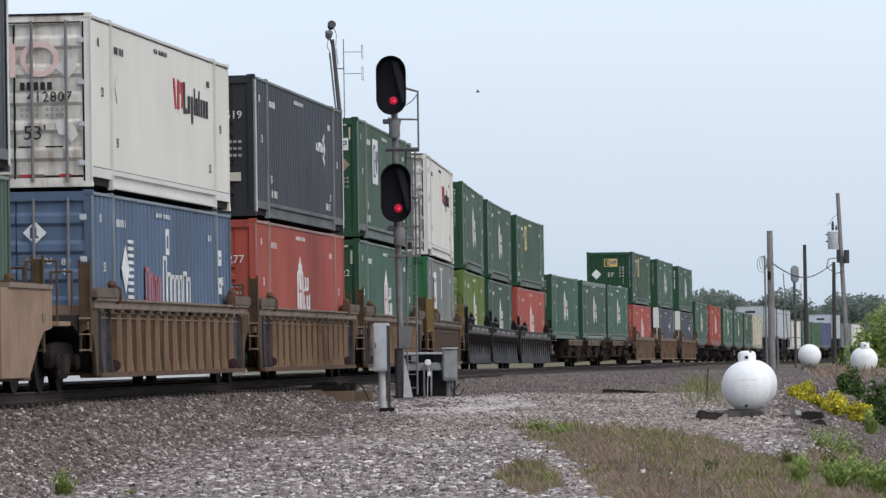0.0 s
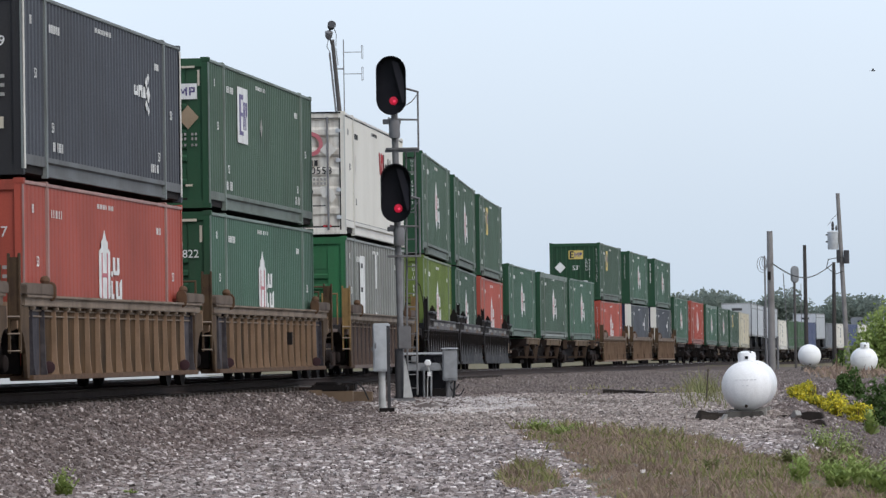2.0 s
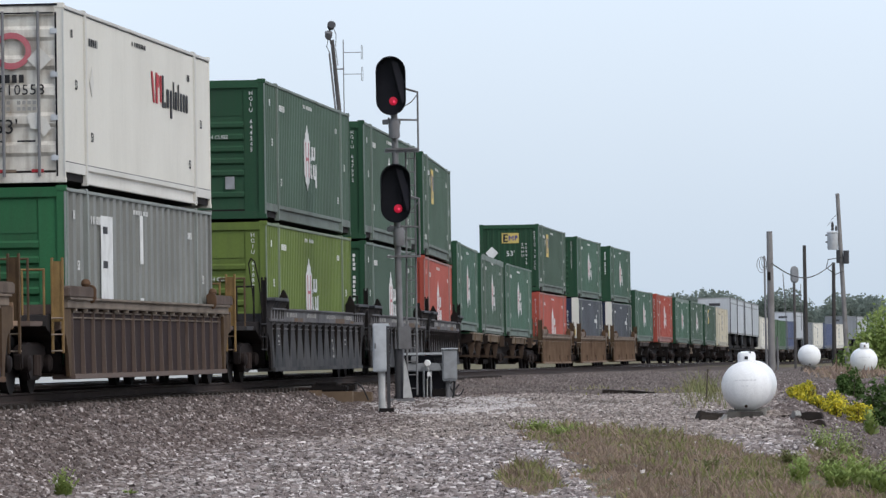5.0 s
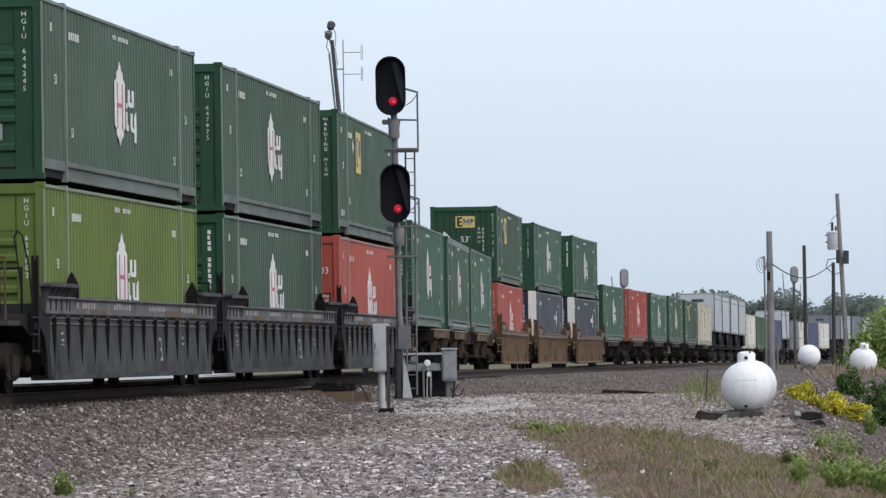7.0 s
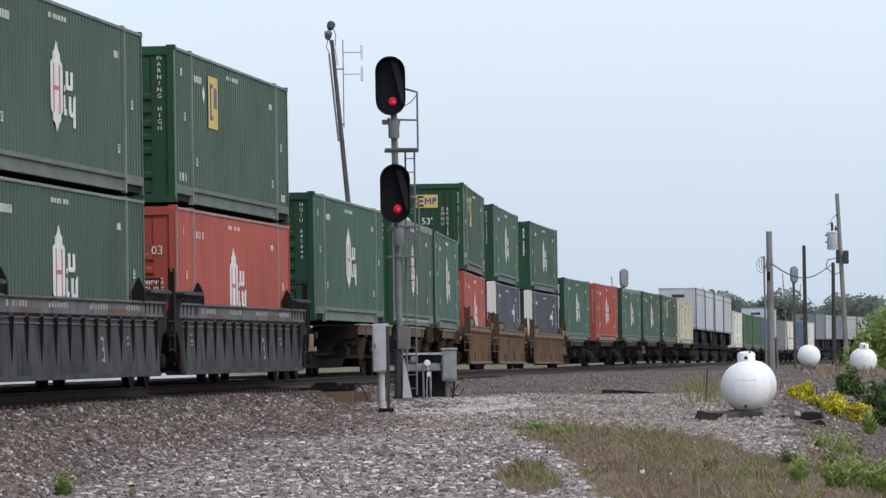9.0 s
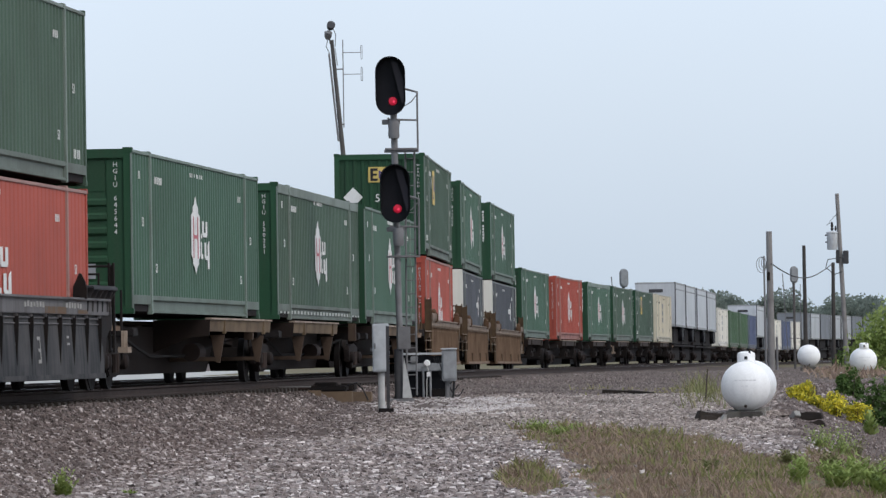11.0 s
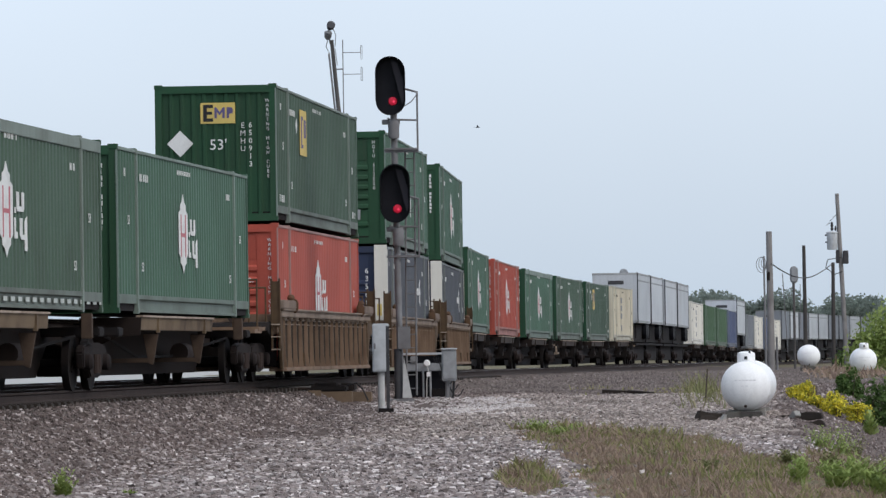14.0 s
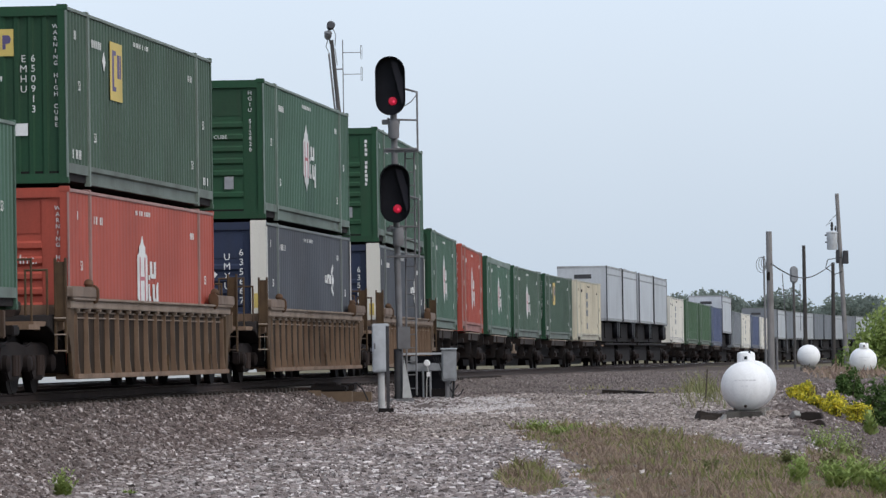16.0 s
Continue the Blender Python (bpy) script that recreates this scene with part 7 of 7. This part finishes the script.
    if skirted:
        part("end_skirt", Build().poly([(5.6, 0.24), (7.9, 0.24), (8.7, 0.72), (9.2, 0.95), (9.9, 1.0), (9.95, 1.62), (9.7, 1.66), (5.6, 1.60)], 1, -y - 0.12, -y - 0.07).mesh("end_skirt", M["tan"], 0.012), root, "plain sloping tan end skirt")
        part("end_ledge", Build().box(6.2, 9.85, -y - 0.15, -y + 0.05, 1.60, 1.68).mesh("end_ledge", M["tan_top"], 0.01), root)
        part("skirt_plate", Build().box(9.0, 9.3, -y - 0.135, -y - 0.12, 1.10, 1.22).mesh("skirt_plate", M["tan_top"], 0.004), root)
    part("floor", cached(("wfloor", paint), lambda: Build().box(-8.3, 8.3, -1.12, 1.12, 0.26, 0.36).mesh("floor", body)), root)
    post_mat = M["dark"] if iron else M["ladder_tan"] if paint == "umber" else M["post_brown"]
    slim = 0.045 if iron else 0.0
    for d, own in ((-1, front), (1, rear)):
        m = pose(0, 0, 0, 0, 0, 0 if d < 0 else 180)
        near = -1 if d < 0 else 1                       # the seen side, in the turned space
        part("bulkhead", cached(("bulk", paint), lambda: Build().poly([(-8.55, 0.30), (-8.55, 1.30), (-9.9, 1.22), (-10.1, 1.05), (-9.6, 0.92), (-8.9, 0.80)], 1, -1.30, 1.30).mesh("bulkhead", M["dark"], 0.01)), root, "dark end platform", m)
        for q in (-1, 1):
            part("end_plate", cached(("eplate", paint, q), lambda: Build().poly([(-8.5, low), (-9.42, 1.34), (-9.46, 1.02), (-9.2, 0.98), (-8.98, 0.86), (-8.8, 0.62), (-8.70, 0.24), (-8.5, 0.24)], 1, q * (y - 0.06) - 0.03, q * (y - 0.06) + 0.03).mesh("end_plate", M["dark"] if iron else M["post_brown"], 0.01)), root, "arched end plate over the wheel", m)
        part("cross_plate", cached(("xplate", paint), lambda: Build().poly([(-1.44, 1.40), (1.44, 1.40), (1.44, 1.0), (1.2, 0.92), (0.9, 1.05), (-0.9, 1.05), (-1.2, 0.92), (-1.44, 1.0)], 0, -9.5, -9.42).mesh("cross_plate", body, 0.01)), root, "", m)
        # Added box fills the dark gap between units so no daylight shows through.
        part("rigging", cached("rigging", lambda: Build().box(-9.9, -8.8, -0.66, 0.66, 0.40, 0.95).mesh("rigging", M["dark"], 0.02)), root, "dark filler box blocking the view between units", m)
        if d < 0 or own:
            post = part("end_post", cached(("endpost", paint), lambda: Build().box(-0.03, 0.03, -0.085 + slim, 0.085 - slim, 1.12, 2.08).box(-0.05, 0.05, -0.10 + slim, -0.065 + slim, 0.62, 2.14).box(-0.05, 0.05, 0.065 - slim, 0.10 - slim, 0.62, 2.14).mesh("end_post", post_mat, 0.008)), root, "upright end post with ladder rungs", m @ pose(-9.62, near * 1.42, 0))
            for z in (0.66, 0.92, 1.18):
                part("rung", cached(("wrung", iron), lambda: Build().tube((-0.075, -0.095 + slim, 0), (-0.075, 0.095 - slim, 0), 0.014, 5).mesh("rung", M["worn_edge"] if not iron else M["dark2"])), post, "", pose(0, 0, z))
            part("handrail", cached(("hndr", paint), lambda: Build().path([(-0.1, 0.2, 1.2), (-0.1, 0.2, 1.95), (-0.1, 0.55, 1.95), (-0.1, 0.55, 1.2)], 0.02).mesh("handrail", post_mat)), root, "", m @ pose(-9.62, near * 1.42, 0, 0, 0, 0 if near < 0 else 180))
        if own:
            part("end_platform", cached(("plat", paint), lambda: Build().box(-11.1, -9.9, -1.25, 1.25, 1.05, 1.13).mesh("end_platform", body, 0.01)), root, "", m)
            part("grab_iron", cached("grab", lambda: Build().path([(-11.0, -1.2, 1.1), (-11.0, -1.2, 2.1), (-11.0, -0.7, 2.1), (-11.0, -0.7, 1.1)], 0.02).mesh("grab_iron", M["post_brown"])), root, "", m)
            if iron:
                part("grab_loop", cached("gloop", lambda: Build().path([(-9.75, -1.40, 1.3), (-9.85, -1.36, 2.0), (-9.95, -1.28, 2.45), (-9.9, -1.20, 2.52), (-9.85, -1.14, 2.42), (-9.8, -1.20, 1.9), (-9.75, -1.24, 1.3)], 0.013).mesh("grab_loop", M["dark"])), root, "tall black bent grab loop", m)
            truck(root, d * 9.75)
            coupler(root, d * 10.2, d)
            part("brake_cylinder", cached("brake", lambda: Build().tube((-9.9, -0.6, 1.35), (-9.4, -0.6, 1.35), 0.16, 12).mesh("brake_cylinder", M["rust"])), root, "", m)
        elif d < 0:
            truck(root, d * 9.86)
    return root


def spine_wagon(paint, label, front, rear, deck_mat="new_deck"):
    """One unit of a spine wagon: a narrow beam with a side deck, its skirt carried on brackets."""
    root = thing("spine_wagon", label, "railway wagon", "wagons of the train")
    body = M[paint]
    # Far beams drawn deeper, an added depth that closes the bright gap below.
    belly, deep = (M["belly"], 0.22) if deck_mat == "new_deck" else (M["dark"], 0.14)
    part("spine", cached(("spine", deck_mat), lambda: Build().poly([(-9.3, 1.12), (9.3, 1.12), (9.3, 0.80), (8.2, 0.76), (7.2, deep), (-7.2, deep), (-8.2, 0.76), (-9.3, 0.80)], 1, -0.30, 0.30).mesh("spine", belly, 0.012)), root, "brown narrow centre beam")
    for s in (-1, 1):
        turn = pose(0, 0, 0) if s < 0 else pose(0, 0, 0, 0, 0, 180)
        reach = 4.7 if front and deck_mat == "new_deck" else -2.0
        off = pose(reach if s < 0 else -reach, 0, 0)
        deck = part("side_deck", cached(("deck", deck_mat), lambda: Build().poly([(-0.3, 1.20), (-1.30, 1.20), (-1.34, 1.02), (-1.38, 1.01), (-1.40, 1.24), (-0.3, 1.24)], 0, -4.3, 4.3).mesh("side_deck", M[deck_mat], 0.01)), root, "tan side deck with a deep skirt", turn @ off)
        part("edge_strip", cached("deck_edge", lambda: Build().box(-4.3, 4.3, -1.43, -1.30, 1.24, 1.275).mesh("edge_strip", M["worn_edge"])), deck, "thin pale worn top edge")
        part("end_gusset", cached(("dgus", deck_mat), lambda: Build().poly([(-1.40, 1.24), (-0.3, 1.24), (-0.3, 0.62), (-1.0, 0.90), (-1.38, 0.93)], 0, -4.32, -4.28).mesh("end_gusset", M["belly"])), deck)
        for x in (-2.4, 3.2):
            part("bracket", cached(("gusset", deck_mat, x < -2), lambda: Build().poly([(-1.40, 0.95), (-1.12, 0.95), (-1.22, 0.42), (-1.30, 0.40)], 0, -0.04, 0.04).box(-0.03, 0.03, -1.26, -0.3, 0.44, 0.52).mesh("bracket", M["belly_tan"] if deck_mat == "new_deck" else M["dark"], 0.008)), deck, "tapering bracket", pose(x, 0, 0))
            part("stiffener", cached(("stf", deck_mat), lambda: Build().box(-0.06, 0.06, -1.425, -1.36, 0.97, 1.25).mesh("stiffener", M[deck_mat], 0.006)), deck, "", pose(x, 0, 0))
        part("saddle", cached(("saddle", deck_mat), lambda: Build().box(-0.08, 0.08, -1.36, -1.18, 0.86, 1.28).mesh("saddle", M["belly_tan"] if deck_mat == "new_deck" else M["dark"], 0.012)), root, "container saddle", turn @ pose(6.6 if s < 0 else -6.6, 0, 0))
        part("tie_rod", cached("rod", lambda: Build().path([(-7.5, -0.9, 0.95), (-2.0, -0.6, 0.55), (2.0, -0.6, 0.55), (7.5, -0.9, 0.9)], 0.03).mesh("tie_rod", M["dark"])), root, "", turn)
    for x in (-7.9, 7.9):
        part("cross_arm", cached(("arm", paint), lambda: Build().box(-0.25, 0.25, -1.3, 1.3, 0.90, 1.06).mesh("cross_arm", M["dark"], 0.02)), root, "", pose(x, 0, 0))
    part("brake_cylinder", cached("brake2", lambda: Build().tube((2.2, -0.75, 0.62), (3.0, -0.75, 0.62), 0.18, 12).tube((3.1, -0.75, 0.62), (3.5, -0.75, 0.62), 0.08, 8).mesh("brake_cylinder", M["rust"], smooth=True)), root)
    for d, own in ((-1, front), (1, rear)):
        if d < 0 or own:
            truck(root, d * (8.9 if own else 9.2))
        if own:
            coupler(root, d * 9.2, d)
            m = pose(0, 0, 0, 0, 0, 0 if d < 0 else 180)
            part("hand_rail", cached("hrail", lambda: Build().path([(-10.0, -1.25, 0.7), (-10.0, -1.25, 2.1), (-10.0, -0.8, 2.1), (-10.0, -0.8, 0.9)], 0.022).path([(-9.4, -1.3, 0.5), (-9.4, -1.3, 1.7)], 0.022).mesh("hand_rail", M["dark"])), root, "", m)
            part("end_platform", cached(("splat", paint), lambda: Build().box(-10.2, -9.2, -1.25, 1.25, 1.0, 1.08).mesh("end_platform", body)), root, "", m)
            part("step", cached("sstep", lambda: Build().box(-9.5, -9.1, -1.42, -1.25, 0.62, 0.72).box(-9.45, -9.4, -1.36, -1.3, 0.7, 1.0).box(-9.2, -9.15, -1.36, -1.3, 0.7, 1.0).mesh("step", M["worn_edge"])), root, "pale step block", m)
    return root


# ---- the train, front to rear: (metres back along the train of the load's middle, height of its floor, object) ----
TRAIN = []
LOW, HIGH, DECK = 0.43, 3.385, 1.30


def put(u0, h, ob):
    TRAIN.append((u0 + L / 2, h, ob))


def train():
    tan = "rusty tan well wagon unit with ribbed sides"
    for u0, f, r in ((-34.6, True, True), (-11.05, True, False), (8.75, False, False), (28.47, False, True), (51.5, True, True)):
        put(u0, 0, well_wagon("tan" if u0 < 50 else "umber", tan if u0 < 50 else "dark umber well wagon with ribbed sides", f, r, 17, u0 < -30))
    for u0, f, r in ((75.5, True, False), (95.15, False, False), (115.0, False, True)):
        put(u0, 0, well_wagon("iron", "dirty black well wagon unit with ribbed sides", f, r, 14))
    for u0 in (193.4, 217.0, 240.4):
        put(u0, 0, well_wagon("brown", "rusty brown well wagon with ribbed sides", True, True, 17))
    sp = "rusty spine wagon unit with tan side decks"
    for u0, f, r in ((135.7, True, False), (154.9, False, False), (172.65, False, True)):
        put(u0, 0, spine_wagon("brown", sp, f, r))
    far = (260.7, 281.3, 301.4, 320.0, 338.9, 358.4)
    for k, u0 in enumerate(far):
        put(u0, 0, spine_wagon("brown", "dark spine wagon unit with side decks", k in (0, 3), k in (2, 5), "dark_deck"))

    hub = "dark green corrugated container with a white emblem"
    red = "orange-red corrugated container with a white emblem"
    put(-34.6, LOW, container("container", "hub", "hub", "ribs", hub, seed=1))
    put(-34.6, HIGH, container("container", "charcoal", "umax", "marks", "charcoal corrugated container with white markings", seed=2))
    put(-11.05, LOW, container("container", "blue", "star", "doors_dark", "blue corrugated container with red and white lettering", "coarse", 3))
    put(-11.05, HIGH, container("container", "white", "xpo", "doors:412807", "white smooth-sided container with stained end doors", "plain", 4, end_key="white_door"))
    put(8.75, LOW, container("container", "red", "hub", "marks277", red, "shallow", 5))
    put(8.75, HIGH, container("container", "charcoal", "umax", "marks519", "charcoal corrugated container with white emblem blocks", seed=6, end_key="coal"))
    put(28.47, LOW, container("container", "hub_faded", "hub", "idend", hub, seed=7))
    put(28.47, HIGH, container("container", "hub", "emp", "empend", "dark green corrugated container with a white placard", seed=8))
    put(51.5, LOW, container("container", "grey", "greymark", "plain", "grey corrugated container with a vivid green end", "deep", 9, end_key="vivid"))
    put(51.5, HIGH, container("container", "white", "xpo", "doors:410558", "white smooth-sided container with stained end doors", "plain", 10, end_key="white_door"))
    put(75.5, LOW, container("container", "lime", "hub", "ribs", "lime green corrugated container with a white emblem", seed=11))
    put(75.5, HIGH, container("container", "hub", "hub", "ribs", hub, seed=12))
    put(95.15, LOW, container("container", "hub", "hub", "ribs", hub, seed=13))
    put(95.15, HIGH, container("container", "hub", "hub", "ribs", hub, seed=14))
    put(115.0, LOW, container("container", "red", "hub", "marks03", red, "shallow", 15))
    put(115.0, HIGH, container("container", "hub", "empy", "ribs", "dark green corrugated container with a yellow placard", seed=16))
    put(135.7, DECK, container("container", "hub_faded", "hub", "ribs", hub, seed=17))
    put(154.9, DECK, container("container", "hub", "hub", "ribs", "dark green container with white dashes along its base", seed=18, stripe="dots"))
    put(172.65, DECK, container("container", "hub_faded", "hub", "ribs", hub, seed=19))
    put(193.4, LOW, container("container", "red", "hub", "redend", red, "shallow", 20))
    put(193.4, HIGH, container("container", "hub", "empy", "panel", "dark green container with a yellow placard and white diamond", seed=21))
    for u0, sd in ((217.0, 22), (240.4, 24)):
        box = container("container", "charcoal", "umax", "plain", "dark navy container with a white front edge", "shallow", sd, end_key="navy")
        part("edge_panel", cached("whiteedge2", lambda: Build().box(-L / 2 - 0.03, -L / 2 - 0.024, -1.31, -0.98, 0.0, 2.92).mesh("edge_panel", M["white"])), box, "white painted edge panel")
        part("marking", writing("6\n3\n5\n6\n6\n7", 0.20, M["ink_white"]), box, "white digits one below the other", pose(-L / 2 + 0.06, 0, 0, 0, 0, -90) @ pose(0.78, -0.058, 1.75))
        part("marking", writing("U\nM\nX\nU", 0.20, M["ink_white"]), box, "white owner code one letter below the other", pose(-L / 2 + 0.06, 0, 0, 0, 0, -90) @ pose(0.48, -0.058, 1.86))
        part("placard", cached("navy_v", lambda: Build().poly([(-0.2, 0.0), (0.0, 0.2), (0.2, 0.0), (0.0, -0.2), (-0.02, -0.14), (0.12, 0.0), (0.0, 0.12), (-0.14, 0.0)], 1, -0.01, 0).mesh("placard", M["ink_white"])), box, "open white diamond", pose(-L / 2 + 0.06, 0, 0, 0, 0, -90) @ pose(0.08, -0.058, 1.80))
        part("reflector", cached("navy_tag", lambda: Build().box(-L / 2 - 0.036, -L / 2 - 0.03, -1.16, -1.04, 1.1, 1.4).mesh("reflector", M["ink_yellow"])), box, "yellow sticker")
        put(u0, LOW, box)
        put(u0, HIGH, container("container", "hub_faded", "hub", "ribs", hub, seed=sd + 1))
    for u0, key, style, end, sd, lab in ((260.7, "hub_faded", "hub", "ribs", 26, hub), (281.3, "red", "hub", "redend", 27, red), (301.4, "hub_faded", "hub", "ribs", 28, hub), (320.0, "hub", "hub", "ribs", 29, hub),
                                         (338.9, "hub", "empy", "panel", 30, "dark green container with a yellow placard"), (358.4, "cream", "cream", "plain", 31, "cream container with faded dark markings")):
        put(u0, DECK, container("container", key, style, end, lab, seed=sd, stripe="band" if sd == 28 else None))

    SPUN.extend((ob, ob.matrix_basis.copy()) for ob in WHEELS[:44])

    # the long tail: trailers and boxes on low flat wagons
    tail = [("t", 379.2, 12.0, "silver"), ("t", 391.9, 12.0, "silver"), ("t", 406.3, 13.2, "silver"), ("t", 420.4, 13.2, "silver"), ("c", 437.0, 0, "white"), ("c", 456.2, 0, "dullgreen"), ("c", 474.0, 0, "dullgreen"),
            ("c", 491.0, 0, "royal"), ("t", 508.0, 15.4, "silver"), ("c", 525.0, 0, "slate"), ("c", 543.0, 0, "white"), ("c", 561.5, 0, "royal"), ("c", 580.0, 0, "white")]
    tones = ["slate", "silver", "slate", "silver", "silver", "slate"]
    tail += [("t", 598.5 + 17.6 * k, 15.9, tones[k % 6]) for k in range(17)]
    for k, (what, u0, ln, key) in enumerate(tail):
        if what == "t":
            ob = trailer(ln, key, "silver-grey semi-trailer riding on a low flat wagon" if key == "silver" else "dull grey semi-trailer riding on a low flat wagon")
            TRAIN.append((u0 + ln / 2, 2.35, ob))
            TRAIN.append((u0 + ln / 2, 0, flat_wagon(ln)))
        else:
            put(u0, DECK, container("container", key, "cream" if key == "white" else "", "plain", {"white": "white container with dark markings on a spine wagon", "dullgreen": "dull green container on a spine wagon", "royal": "blue container on a spine wagon", "slate": "grey container on a spine wagon"}[key], seed=40 + k))
            put(u0, 0, spine_wagon("brown", "dark spine wagon unit with side decks", False, False, "dark_deck"))


def flat_wagon(ln):
    root = thing("flat_wagon", "low dark flat wagon under a trailer", "railway wagon", "wagons of the train")
    h = ln / 2 + 0.6
    # The third, low box is added to block the view under the deck.
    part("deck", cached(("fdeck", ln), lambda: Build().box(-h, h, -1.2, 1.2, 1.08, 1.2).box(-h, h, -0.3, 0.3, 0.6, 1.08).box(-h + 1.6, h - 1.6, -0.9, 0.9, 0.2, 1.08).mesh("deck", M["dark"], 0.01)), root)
    part("hitch", cached("hitch", lambda: Build().poly([(-0.5, 1.2), (0.5, 1.2), (0.15, 2.05), (-0.15, 2.05)], 1, -0.3, 0.3).mesh("hitch", M["dark"])), root, "", pose(-ln / 2 + 1.0, 0, 0))
    truck(root, -h + 0.4)
    return root


# ---- building the place ----
ground()
tracks()
signal()
tanks()
poles()
plants()
BIRDS = birds()
train()
stone_field("stained_ballast", 50000, beside(0.95, 2.5, 64, 128), M["oily"], (0.014, 0.048), "dark oil-stained ballast beside the rails", 4)
stone_field("ballast_stones", 110000, beside(2.0, 4.7, 62, 124), M["stones"], (0.015, 0.056), "brown-grey ballast stones on the bank", 1, blocky=True)
stone_field("gravel_stones", 90000, beside(3.7, 16, 60, 89, 0.006), M["gravel"], (0.016, 0.066), "pale loose gravel stones", 2, blocky=True)
stone_field("bench_gravel", 95000, beside(4.5, 16, 84, 119.5, 0.008), M["bench"], (0.014, 0.055), "grey-brown gravel of the level bench", 7, blocky=True)
stone_field("spoil_stones", 40000, beside(9, 19, 86, 140, 0.05, True), M["stones"], (0.014, 0.05), "brown stones on the spoil bank", 5)
stone_field("stone_chips", 110000, beside(3.0, 9.0, 103, 119.5, pad=True), M["chips"], (0.012, 0.030), "pale stone chips round the signal's foot", 6)
stone_field("far_ballast", 90000, beside(1.0, 14, 118, 235, 0.1), M["far_stones"], (0.02, 0.05), "brown ballast stones along the far bank", 3)


def riding(u, h, t):
    """Pose of a unit or load whose middle is u back along the train."""
    s = u - run(t)
    p, q = on_track(s - 7.0), on_track(s + 7.0)
    d = q - p
    return pose(0, 0, 0, 0, 0, 0) @ Matrix.Translation((p + q) / 2) @ pose(0, 0, 0, 0, 0, 90 - math.degrees(math.atan2(d.x, d.y))) @ pose(0, 0, 0, 0, -math.degrees(math.atan2(d.z, math.hypot(d.x, d.y))), 0) @ pose(0, 0, h)


def motions():
    times = [0.4 * k for k in range(41)]
    for u, h, ob in TRAIN:
        walk(ob, [(t, riding(u, h, t)) for t in times])
    ticks = [k / FPS for k in range(frame(16.0))]
    for ob, m in SPUN:
        walk(ob, [(t, m @ pose(0, 0, 0, 0, math.degrees(-run(t) / 0.455), 0)) for t in ticks])
    walk(BIRDS[0], [(t, pose(x, 120, z, 0, 0, 0)) for t, x, z in ((0, 0.87, 7.65), (0.5, 3.12, 8.18), (1.0, 5.35, 8.33), (1.5, 7.68, 8.15), (2.2, 11.0, 8.0), (16.0, 76, 12))])
    walk(BIRDS[1], [(t, pose(x, 120, z, 0, 0, 0)) for t, x, z in ((0, -70, 8), (11.0, -13, 6.4), (12.5, -5.83, 6.73), (14.0, 0.87, 6.84), (14.5, 3.45, 6.75), (15.0, 6.2, 6.85), (15.5, 8.72, 6.75), (16.0, 11.2, 6.8))])


motions()
